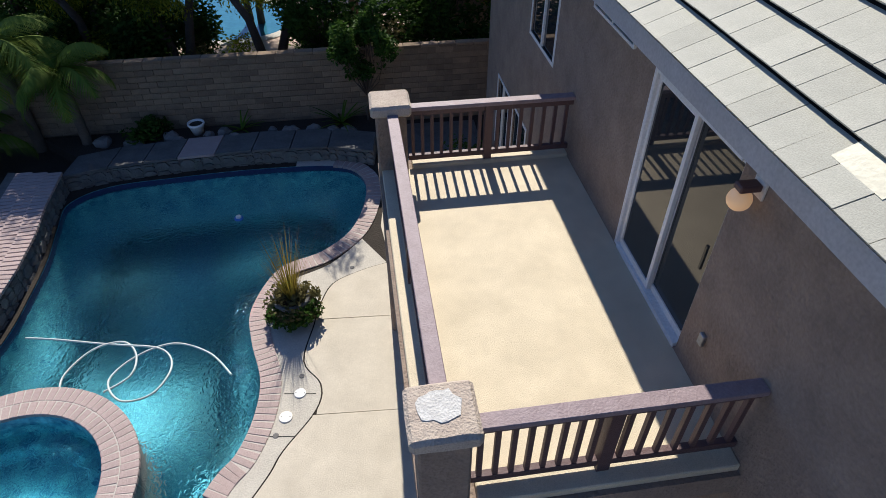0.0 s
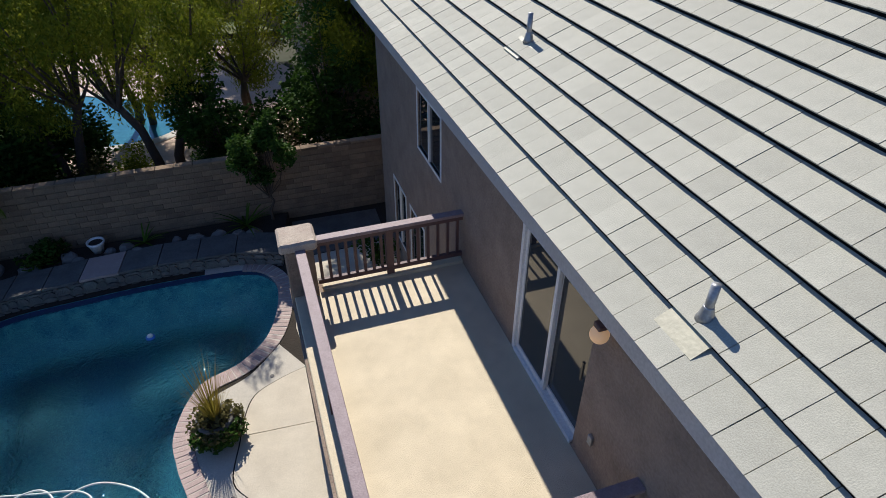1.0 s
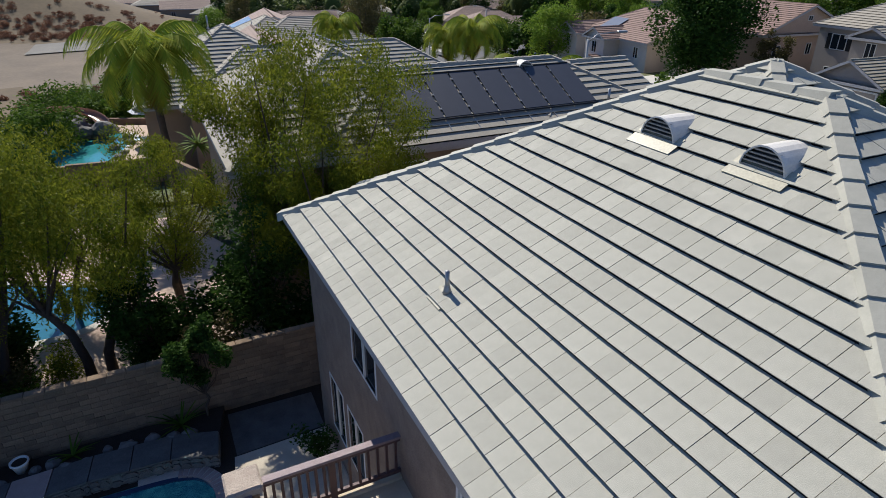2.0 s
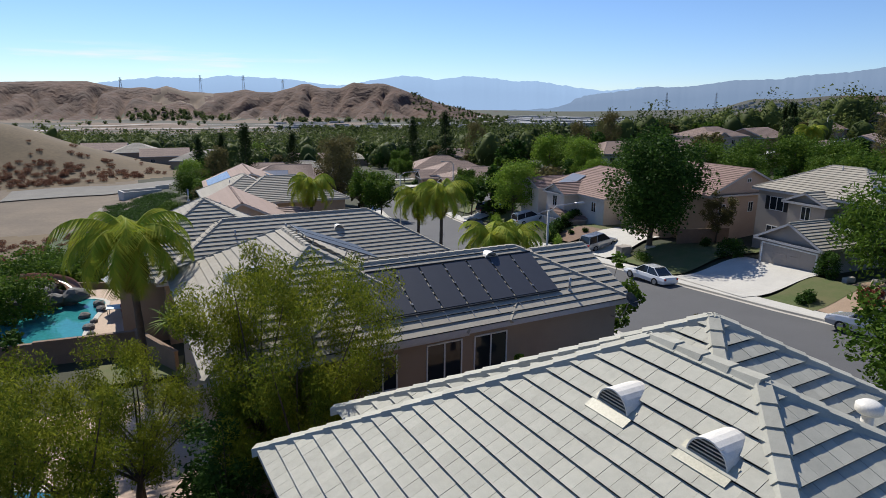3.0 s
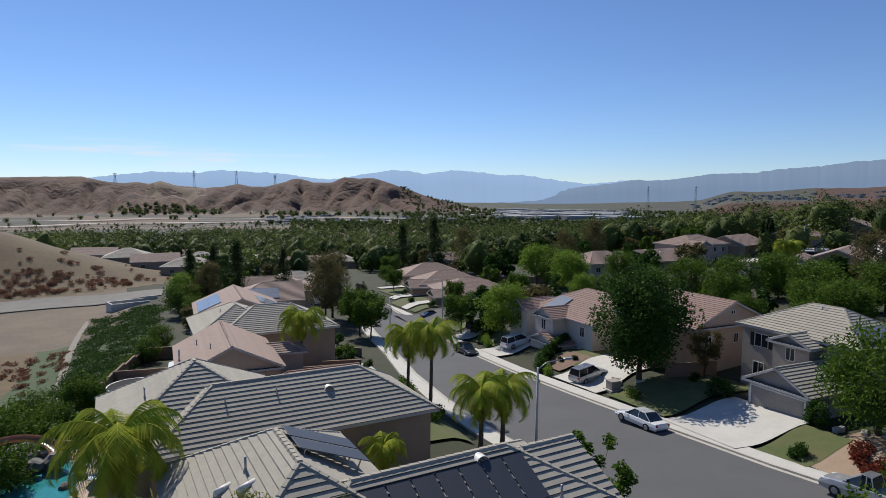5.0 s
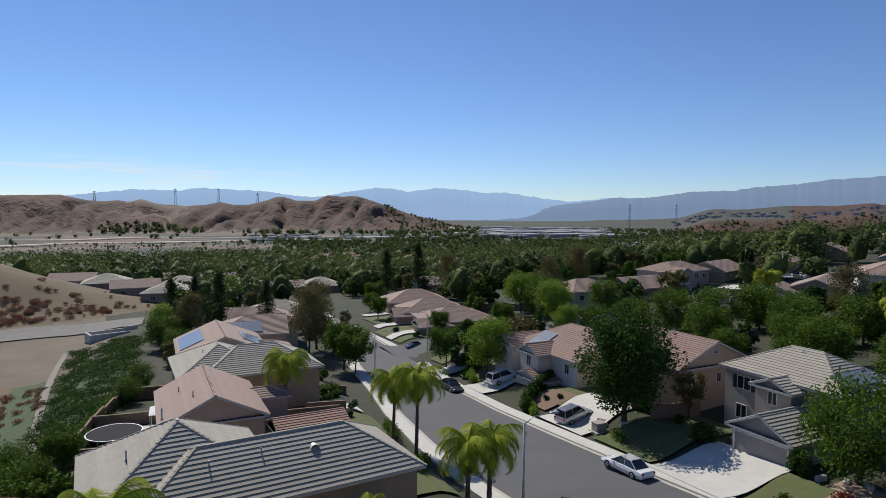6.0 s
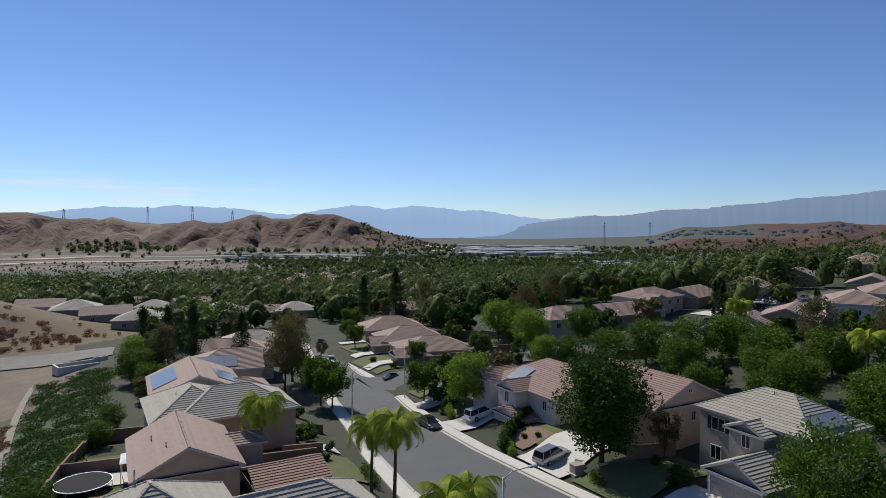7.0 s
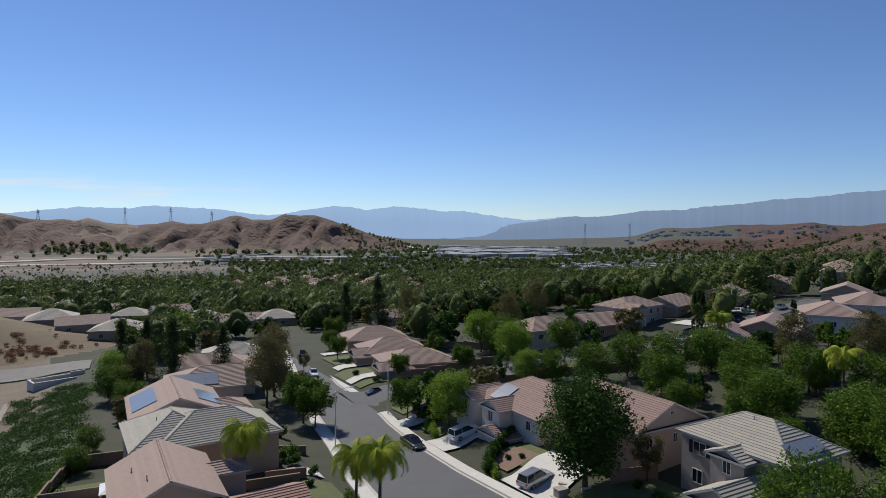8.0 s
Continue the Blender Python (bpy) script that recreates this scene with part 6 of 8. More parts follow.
copies = [(t_hedge, -14, 63, 0.55), (t_hedge, -18, 66, 0.65), (t_hedge, -11.5, 57, 0.45), (t_hedge, -21, 75, 0.55), (t_mid, -25, 82, 0.7), (t_hedge, -16.5, 72, 0.4), (t_hedge, -27, 64, 0.7), (t_hedge, -23, 58, 0.6), (t_hedge, -30, 74, 0.7), (t_mid, 25.2, 93.5, 1.05), (t_mid, 24.5, 98.0, 1.15), (t_mid, 62, 112, 0.9), (t_mid, 50, 118, 0.7), (t_mid, 46, 148, 0.8), (t_mid, 55, 180, 1.0), (t_mid, 49, 165, 0.8), (t_light, 72, 108, 1.1), (t_light, 66, 95, 0.8), (t_light, -3, 140, 0.9), (t_light, 76, 128, 1.1),
          (t_pine, 15.5, 124, 0.95), (t_pine, 3.0, 150, 0.9), (t_pine, 62, 190, 1.1), (t_pine, 74, 192, 1.2), (t_pine, -2, 158, 0.8), (t_olive, 96, 62, 0.8), (t_olive, 102, 54, 0.8), (t_hedge, 90, 47, 0.9),
          (t_olive, 24.5, 120, 1.0), (t_olive, 1.5, 134, 0.8), (t_olive, 80, 180, 1.1), (t_olive, 30, 150, 0.9), (t_olive, 92, 140, 0.9), (t_olive, 108, 150, 1.0),
          (t_cyp, 102.4, 85.5, 0.95), (t_cyp, 106.6, 91.0, 0.9), (t_cyp, 126, 82, 0.6), (t_cyp, 124.5, 80.5, 0.6),
          (t_hedge, 74, 86, 0.85), (t_hedge, 86, 79, 1.0), (t_hedge, 91, 74, 0.95), (t_hedge, 97, 79, 0.9), (t_hedge, 70, 92, 0.8), (t_hedge, 84, 62, 0.9), (t_hedge, 76, 52, 0.8), (t_hedge, 90, 56, 0.9), (t_hedge, 70, 62, 0.6), (t_hedge, 72, 40, 0.8), (t_hedge, 82, 36, 0.9), (t_hedge, 78, 120, 1.1), (t_hedge, 88, 112, 1.0), (t_hedge, 66, 44, 0.55),
          (t_hedge, -3.5, 128, 0.8), (t_hedge, -0.5, 118, 0.7), (t_hedge, 1.0, 108, 0.55), (t_light, 14, 205, 1.1), (t_willow, 68, 32, 1.0), (t_willow, 58, 26, 0.85), (t_willow, 48, 22, 1.0), (t_slim, 61, 96, 1.0), (t_slim, 95, 118, 1.2), (t_orange, 36, 142, 0.9), (t_mid, -9.5, 60, 0.6), (t_hedge, -13, 52, 0.65), (t_hedge, -17, 47, 0.7), (t_hedge, -12, 44, 0.5), (t_hedge, -22, 52, 0.7), (t_hedge, -15, 60, 0.5), (t_hedge, -5.5, 95, 0.45), (t_hedge, -6.5, 86, 0.4), (t_mid, 0.5, 88.5, 0.6)]
tr = random.Random(9)
for k in range(46):
    copies.append(((t_hedge, t_willow, t_hedge, t_slim, t_mid)[k % 5], tr.uniform(66, 122), tr.uniform(18, 74), tr.uniform(0.5, 0.95)))
for o, x, y, s in copies:
    copy_thing(o, at(x, y, tr.uniform(0, 360), s * tr.uniform(0.93, 1.07)))
tree("plum_tree", at(18.6, 25.5), 6.0, 3.6, 1.6, LEAF_MID, "thin young street tree with sparse leaves", n=2600, size=0.26, seed=61, clumps=34, trunk_r=0.06, aspect=0.55, fill=0.6)
tree("plum_tree", pose(20.2, 20.0, -1.0), 4.4, 3.0, 1.4, LEAF_OLIVE, "thin bronze shrub tree beside the street", n=2000, size=0.24, seed=62, clumps=30, trunk_r=0.05, aspect=0.5, fill=0.6)
for x, y, h in ((12.6, 18.2, 3.9), (10.0, 18.3, 4.3)):
    tree("young_tree", pose(x, y, -0.6), h, 1.1, 1.6, LEAF_BRIGHT, "slim bright yellow-green young tree at the house wall", n=1600, size=0.2, seed=int(x * 7), clumps=22, trunk_r=0.03, shape="column", fill=1.5)
p1 = palm("queen_palm", pose(-3.5, 29.6, -1.0), 7.2, "tall queen palm with green and yellowing fronds", 30, 4.0, 71, leaf=YELLOW_FROND, dead=6, trunk_r=0.16, hang=1.3)
copy_thing(p1, pose(20.3, 53.6, street_z(54) - 0.1, 0, 0, 50) @ Matrix.Scale(1.0, 4))
copy_thing(p1, pose(18.7, 55.6, street_z(55) - 0.1, 0, 0, 150) @ Matrix.Scale(0.92, 4))
p2 = palm("queen_palm", pose(18.9, 39.6, -1.9), 4.6, "queen palm with yellow drooping fronds beside the street", 22, 3.6, 72, leaf=YELLOW_FROND, dead=8, trunk_r=0.17, hang=1.3)
copy_thing(p2, pose(21.3, 40.6, street_z(40) - 0.1, 0, 0, 70) @ Matrix.Scale(1.02, 4))
copy_thing(p1, at(10.2, 67.0, 200, 0.98, -0.5))
copy_thing(p1, at(104.5, 83.5, 100, 1.0))
copy_thing(p1, at(88, 50, 20, 0.9))
copy_thing(p2, pose(10.2, 35.3, -1.2, 0, 0, 30) @ Matrix.Scale(0.62, 4))
copy_thing(p2, pose(3.0, 35.6, -1.2, 0, 0, 130) @ Matrix.Scale(0.72, 4))
spiky("fan_palm", pose(-2.4, 32.6, 1.6), 60, 1.5, 0.12, FROND, "bushy fan palm beside the house wall", "palm tree", 4, 0.3, 0.8)
# smaller trees and shrubs between the houses
low = [tree("garden_tree", at(64, 130, 0), 6.0, 5.0, 0.6, LEAF_MID, "leafy green garden tree between the houses", n=1300, size=0.7, seed=91, clumps=26, trunk_r=0.12, aspect=0.6),
       tree("garden_tree", at(70, 140, 0), 7.5, 5.0, 0.8, LEAF_DARK, "dark green garden tree between the houses", n=1300, size=0.7, seed=92, clumps=26, trunk_r=0.12, aspect=0.6),
       tree("garden_tree", at(85, 130, 0), 6.5, 6.0, 0.6, LEAF_OLIVE, "olive green garden tree between the houses", n=1300, size=0.7, seed=93, clumps=26, trunk_r=0.12, aspect=0.6)]


def free_spot(x, y):
    if edge(LEFT, y) - 3 < x < edge(RIGHT, y) + 2.5 or (98 < y < 114 and 34 < x < 95):
        return False
    if any(abs(x - hx) < hw and abs(y - hy) < hd for hx, hy, hw, hd in TAKEN):
        return False
    return True


TAKEN = [(6, 45, 18, 11), (4, 62, 9, 8), (11, 59, 5, 5), (7, 79, 12, 8), (6, 95, 10, 10), (11, 113, 9, 8), (16, 131, 10, 8), (22, 149, 10, 8), (49, 38, 16, 11), (53, 55, 12, 9), (50, 71, 12, 12), (56, 126, 12, 10), (58, 143, 12, 9), (62, 164, 11, 9),
         (124, 128, 11, 12), (142, 130, 11, 12), (165, 129, 11, 12), (193, 132, 12, 12), (107, 84, 10, 9), (121, 84, 10, 10), (136, 80, 11, 10), (152, 81, 11, 10), (211, 120, 11, 10), (91, 124, 10, 9), (108, 123, 10, 9), (38, 60, 8, 14), (140, 103, 42, 9)]
for k in range(260):
    x, y = tr.uniform(-4, 230), tr.uniform(60, 240)
    if x > 40 + 0.9 * y + 30 or not free_spot(x, y) or (x < 40 and y < 105) or (x < 70 and y < 75):
        continue
    copy_thing(low[k % 3], at(x, y, tr.uniform(0, 360), tr.uniform(0.6, 1.25)))
# far woods: one mass of broken crowns over the lower tract
fw = np.random.default_rng(77)
cen, rad, tops = [], [], []


def woods(n, r0, r1, a0, a1, hmin, hmax, skip):
    k = 0
    while k < n:
        a = math.radians(fw.uniform(a0, a1))
        r = math.sqrt(fw.uniform(r0 ** 2, r1 ** 2))
        x, y = r * math.sin(a), r * math.cos(a)
        k += 1
        if skip(x, y) or noise.noise((x / 60, y / 60, 9)) < -0.28:
            continue
        h = fw.uniform(hmin, hmax)
        z = ground_z(x, y)
        w = h * fw.uniform(0.42, 0.72)
        tops.append((x, y, z, h, w))
        for q in range(4):
            cen.append((x + fw.normal() * w * 0.45, y + fw.normal() * w * 0.45, z + h * (0.3 + 0.17 * q)))
            rad.append(w * fw.uniform(0.6, 0.95) * (1.05 - 0.12 * q))


LEFT_ROW = [(-68, 465), (-47, 414), (-29, 377), (-12, 348), (1, 297), (16, 291), (26, 264), (38, 247), (52, 246), (-36, 262), (-24, 250), (-14, 236), (-3, 222)]
RED_ROW = [(125, 561), (150, 545), (191, 600), (183, 498), (119, 479), (98, 485), (153, 440), (140, 520), (168, 560), (205, 540), (110, 530), (175, 455), (215, 610), (160, 610), (130, 600), (225, 500), (195, 430), (85, 560)]


def before_house(x, y):
    """Whether a crown here would stand on, or hide, one of the houses of the two far rows."""
    r, a = math.hypot(x, y), math.atan2(x, y)
    for rows, deep in ((LEFT_ROW, 85), (RED_ROW, 110)):
        for hx, hy in rows:
            hr, ha = math.hypot(hx, hy), math.atan2(hx, hy)
            if hr - deep < r < hr + 9 and abs(a - ha) * hr < 9 and (r > hr - 20 or noise.noise((x / 9, y / 9, 4)) < 0.22):
                return True
    return False


def keep_clear(x, y):
    if edge(LEFT, y) - 6 < x < edge(RIGHT, y) + 26 and y < 215:
        return True
    if x < -2 and y < 262:
        return True
    if before_house(x, y):
        return True
    if x > 60 and y < 170 and x < 260:
        return fw.random() < 0.72
    return False


woods(1700, 170, 360, -14, 66, 7, 14, keep_clear)
v, f = leaf_cloud(fw, cen, rad, 190000, 0.95, 0.75, 0.2, sides=3)
tagged(np_mesh("far_woods", v, f, FAR_LEAF), "dark green woods between the lower roofs of the tract", "woods", kind="stuff")
cen, rad = [], []
woods(1900, 360, 630, -14, 66, 8, 15, keep_clear)
v, f = leaf_cloud(fw, cen, rad, 170000, 1.5, 0.8, 0.2, sides=3)
tagged(np_mesh("far_woods", v, f, FAR_LEAF), "far dark green woods between the roofs of the valley", "woods", kind="stuff")
cen, rad = [], []
woods(2600, 640, 1300, 8, 66, 4, 9, lambda x, y: (38 < math.degrees(math.atan2(x, y)) < 52 and math.hypot(x, y) < 1060 and fw.random() < 0.75) or (math.degrees(math.atan2(x, y)) > 53 and math.hypot(x, y) > 800 and fw.random() < 0.85))
woods(420, 640, 1250, -14, 11, 1.5, 4, lambda x, y: False)
woods(160, 1100, 1750, -14, 20, 5, 10, lambda x, y: noise.noise((x / 130, y / 130, 5)) < 0.1)
woods(90, 1740, 1930, -7, 2, 8, 15, lambda x, y: False)
woods(60, 1650, 1760, 5, 20, 8, 14, lambda x, y: False)
woods(1700, 1300, 2300, 18, 62, 6, 11, lambda x, y: 27 < math.degrees(math.atan2(x, y)) < 38 and fw.random() < 0.85)
v, f = leaf_cloud(fw, cen, rad, 130000, 3.0, 0.8, 0.2, sides=3)
tagged(np_mesh("far_woods", v, f, FAR_LEAF), "distant belt of dark green trees across the valley", "woods", kind="stuff")
# the dense hearts of those crowns: a lumpy lathe each
tp = np.array(tops)
ring = np.linspace(0, 2 * math.pi, 7, endpoint=False)
levels = ((0.14, 0.45), (0.40, 0.72), (0.66, 0.50))
v = np.zeros((len(tp), 22, 3))
for q, (lz, lr) in enumerate(levels):
    for k, a in enumerate(ring):
        rr = tp[:, 4] * lr * fw.uniform(0.45, 0.9, len(tp))
        v[:, q * 7 + k] = np.stack([tp[:, 0] + rr * math.cos(a), tp[:, 1] + rr * math.sin(a), tp[:, 2] + tp[:, 3] * (lz + fw.uniform(-0.08, 0.08, len(tp)))], 1)
v[:, 21] = np.stack([tp[:, 0], tp[:, 1], tp[:, 2] + tp[:, 3] * fw.uniform(0.74, 0.9, len(tp))], 1)
tri = []
for k in range(7):
    k2 = (k + 1) % 7
    for q in (0, 7):
        tri += [(q + k, q + k2, q + 7 + k2), (q + k, q + 7 + k2, q + 7 + k)]
    tri.append((14 + k, 14 + k2, 21))
f = (np.array(tri)[None] + 22 * np.arange(len(tp))[:, None, None]).reshape(-1, 3)
tagged(np_mesh("far_woods", v.reshape(-1, 3), f, FAR_LEAF), "dense green crowns of the far valley woods", "woods", kind="stuff")
# dry brush on the hill
bg = np.random.default_rng(5)
cen, rad = [], []
for _ in range(420):
    x, y = bg.uniform(-75, -8), bg.triangular(180, 188, 226)
    if dry_hill(x, y) > 1.2 and (y < 206 or bg.random() < 0.25):
        cen.append((x, y, ground_z(x, y) + 0.4))
        rad.append(bg.uniform(0.5, 1.5))
for _ in range(60):
    x, y = bg.uniform(-40, -18), bg.uniform(98, 122)
    cen.append((x, y, ground_z(x, y) + 0.2))
    rad.append(bg.uniform(0.5, 1.2))
v, f = leaf_cloud(bg, cen, rad, 44000, 0.36, 0.4, -0.3, flat=0.5)
tagged(np_mesh("dry_brush", v, f, LEAF_DRY), "reddish brown dry brush on the hillside", "brush", kind="stuff")

# ---- yards, drives, cars and fittings of the street ----
def laid(name, x0, x1, y0, y1, material, label, category, lift=0.06, skew=0.0, kind="structure"):
    """A thin sheet that follows the lot's surface."""
    bm = bmesh.new()
    nx, ny = max(2, int((x1 - x0) / 0.8)), max(2, int((y1 - y0) / 1.5))
    g = [[bm.verts.new((x0 + (x1 - x0) * i / nx, y0 + (y1 - y0) * j / ny + skew * i / nx, lot_z(x0 + (x1 - x0) * i / nx, y0 + (y1 - y0) * j / ny + skew * i / nx) + lift)) for j in range(ny + 1)] for i in range(nx + 1)]
    for i in range(nx):
        for j in range(ny):
            bm.faces.new((g[i][j], g[i + 1][j], g[i + 1][j + 1], g[i][j + 1]))
    return tagged(part(name, bm, material), label, category, kind=kind)


for x0, x1, y0, y1, sk in ((37.1, 46.5, 50.6, 58.8, 2.5), (37.0, 44.6, 33.2, 41.0, -0.8), (36.6, 46.0, 71.8, 77.4, 1.0), (37.6, 46.0, 85.8, 90.4, 1.0), (40.3, 48.5, 120.6, 124.6, 1.5), (41.8, 50, 134.0, 138.5, 1.5), (44.5, 52, 154.5, 158.5, 2)):
    laid("driveway", x0, x1, y0, y1, CONC_PALE, "pale concrete driveway up from the street", "driveway", 0.255, sk)
for x0, x1, y0, y1, sk in ((37.8, 49.5, 41.6, 49.8, 0.0), (41.0, 50.0, 59.3, 65.8, 2.0), (37.3, 43.5, 28.6, 32.6, 0.0), (39.0, 45.5, 78.5, 85.0, 0.5), (40.0, 48, 93, 98.5, 0.0), (40.3, 48, 125.2, 132.5, 1.0), (43, 50, 140, 152, 1.0), (40.5, 47.0, 115.8, 119.6, 0.5), (15.2, 20.0, 58.0, 68.0, 0.0), (14.5, 19.5, 42, 48, 0), (-6, 0, 64.5, 67.5, 0), (-8, -1, 76, 80, 0), (74, 88, 96.5, 101, 0.0), (-6, -2, 30.5, 33.5, 0.0)):
    laid("lawn", x0, x1, y0, y1, LAWN, "clipped green front lawn with dry patches", "lawn", 0.2)
laid("planting_bed", 39.2, 44.0, 60.6, 65.0, mat("bark_mulch", (0.22, 0.14, 0.10), (0.15, 0.10, 0.07), 2, 0.95, 0.8, 20), "bare brown planting bed beside the lawn", "planting bed", 0.22)
laid("planting_bed", 39.0, 46.0, 23.0, 29.6, mat("tan_soil", (0.36, 0.26, 0.18), (0.28, 0.2, 0.14), 1, 0.95, 0.6, 15), "bare tan slope beside the driveway", "planting bed", 0.18)
laid("path", 13.5, 19.8, 70.0, 73.5, CONC_PALE, "pale concrete garden path", "path", 0.14)
laid("path", 14.5, 20.3, 34.5, 37.0, CONC_PALE, "pale concrete front path", "path", 0.14)
laid("patio", -6.5, 0.8, 69.0, 73.5, CONC_PALE, "pale concrete patio behind the house", "patio", 0.12)


def hedge(pts, w, h, leaf, label, n, size, seed):
    rng = np.random.default_rng(seed)
    cen = []
    for (ax, ay), (bx, by) in zip(pts, pts[1:]):
        L = math.hypot(bx - ax, by - ay)
        for k in range(int(L / 0.45) + 1):
            s = k * 0.45 / L
            x, y = ax + (bx - ax) * s, ay + (by - ay) * s
            for q in range(3):
                cen.append((x + rng.uniform(-0.5, 0.5) * w * 0.6, y + rng.uniform(-0.5, 0.5) * w * 0.6, lot_z(x, y) + 0.25 + h * (0.15 + 0.33 * q)))
    v, f = leaf_cloud(rng, cen, [0.48] * len(cen), n, size, 0.6, 0.0)
    return tagged(np_mesh("hedge", v, f, leaf), label, "hedge")


hedge([(37.2, 61.6), (40.5, 66.0), (45, 68.2), (50.5, 69.6)], 1.5, 1.5, LEAF_DARK, "long clipped dark green hedge beside the driveway", 12000, 0.22, 1)
hedge([(37.0, 59.6), (38.4, 62.5)], 0.8, 0.7, LEAF_BRIGHT, "low yellow-green hedge beside the pavement", 1600, 0.16, 2)
hedge([(38.8, 78.6), (40.2, 84.0)], 1.6, 0.9, LEAF_BRIGHT, "rounded yellow-green shrubs beside the driveway", 2400, 0.2, 3)
hedge([(43.6, 40.4), (43.4, 41.8)], 1.0, 1.6, LEAF_DARK, "clipped dark shrub beside the garage", 1600, 0.18, 4)
hedge([(43.9, 31.4), (44.2, 33.0)], 1.2, 1.9, LEAF_DARK, "clipped dark shrub beside the garage", 1800, 0.18, 5)
hedge([(39.2, 47.0), (40.0, 48.8)], 1.0, 0.5, LEAF_MID, "low green shrub under the tree", 900, 0.16, 6)
hedge([(40.0, 24.0), (42.5, 27.8)], 2.8, 0.25, LEAF_RED, "red ground cover on the slope", 3500, 0.2, 7)
hedge([(19.6, 57.6), (20.4, 63.0)], 1.2, 0.8, LEAF_MID, "green shrubs beside the pavement", 1800, 0.2, 8)
hedge([(15, 76), (18.5, 79)], 1.6, 1.2, LEAF_MID, "green shrubs in the front garden", 2000, 0.24, 9)
hedge([(-11.0, 66), (-9.6, 76), (-7.4, 88)], 1.8, 0.8, LEAF_MID, "green shrubs along the yard fence", 3600, 0.3, 10)
hedge([(18.0, 46.8), (19.6, 50.0)], 1.2, 0.9, LEAF_MID, "green shrubs in the front garden", 1600, 0.2, 11)
hedge([(41.5, 84.2), (45, 86)], 1.6, 1.2, LEAF_DARK, "dark shrubs in front of the house", 2000, 0.24, 12)
hedge([(-10.8, 35.9), (-16, 37)], 3.0, 2.2, LEAF_DARK, "dense dark shrubs beyond the pool wall", 5200, 0.28, 13)
hedge([(-7.5, 52.5), (-14, 50), (-20, 42)], 4.0, 2.6, LEAF_MID, "dense green shrubs on the slope behind the pool", 9000, 0.32, 14)
sb = bush("shrub", pose(39.6, 30.0, lot_z(39.6, 30.0)), 1.5, 1.2, LEAF_DARK, "round dark shrub on the front lawn", 900, 0.2, 15)
for x, y, s in ((46.0, 46.4, 0.8), (18.6, 70.5, 0.9), (17.2, 74.8, 1.2), (19.2, 90, 1.4), (42, 92.5, 1.0), (44.5, 117, 1.2), (43, 126, 1.1), (46, 139.5, 1.2), (16.8, 66.0, 0.8), (41.2, 63.4, 0.6), (42.2, 62.0, 0.6)):
    copy_thing(sb, pose(x, y, lot_z(x, y) + 0.1, 0, 0, x * 40) @ Matrix.Scale(s, 4))


def yard_wall(a, b, h, material, label, low=2.5):
    """A garden wall with a cap course, stepping with the ground."""
    ax, ay = a
    bx, by = b
    L = math.hypot(bx - ax, by - ay)
    n = max(1, int(L / 4))
    w = thing("garden_wall", pose(ax, ay, 0, 0, 0, math.degrees(math.atan2(by - ay, bx - ax))), label, "wall", kind="structure")
    for k in range(n):
        x, y = ax + (bx - ax) * (k + 0.5) / n, ay + (by - ay) * (k + 0.5) / n
        z = max(lot_z(x, y), -9) + h
        part("panel", boxed(L * k / n, L * (k + 1) / n - 0.002, -0.09, 0.09, z - h - low, z), material, w)
        part("cap", boxed(L * k / n, L * (k + 1) / n - 0.002, -0.12, 0.12, z + 0.002, z + 0.07), material, w)
    return w


WALLTAN = mat("yard_block", (0.24, 0.165, 0.115), (0.19, 0.13, 0.09), 1.5, 0.95, 0.5, 20)
for a, b, h in (((-14, 35.2), (-4.4, 35.3), 1.3), ((-4.4, 35.3), (-2.2, 31.2), 1.3), ((-13.5, 51.5), (-6.5, 49.5), 1.5), ((-10.5, 62.6), (-2.0, 61.8), 1.3), ((-10.5, 62.6), (-9.2, 75.0), 1.2), ((-9.2, 75.0), (-1.2, 74.2), 1.3), ((-9.2, 75), (-7.0, 88.0), 1.3), ((-7.0, 88.0), (-1.0, 87.5), 1.5), ((13.0, 70.2), (17.5, 69.4), 1.2), ((44.4, 48.8), (50.0, 47.6), 1.6), ((48, 98.6), (70, 97.2), 1.6), ((52, 116.5), (72, 114.5), 1.6), ((66, 150), (84, 120), 1.7), ((16.5, 83.0), (20.5, 81.0), 0.6), ((70, 97), (84, 88), 1.6), ((9.6, 69.0), (16.5, 68.4), 1.0)):
    yard_wall(a, b, h, WALLTAN, "tan block garden wall round a back yard")


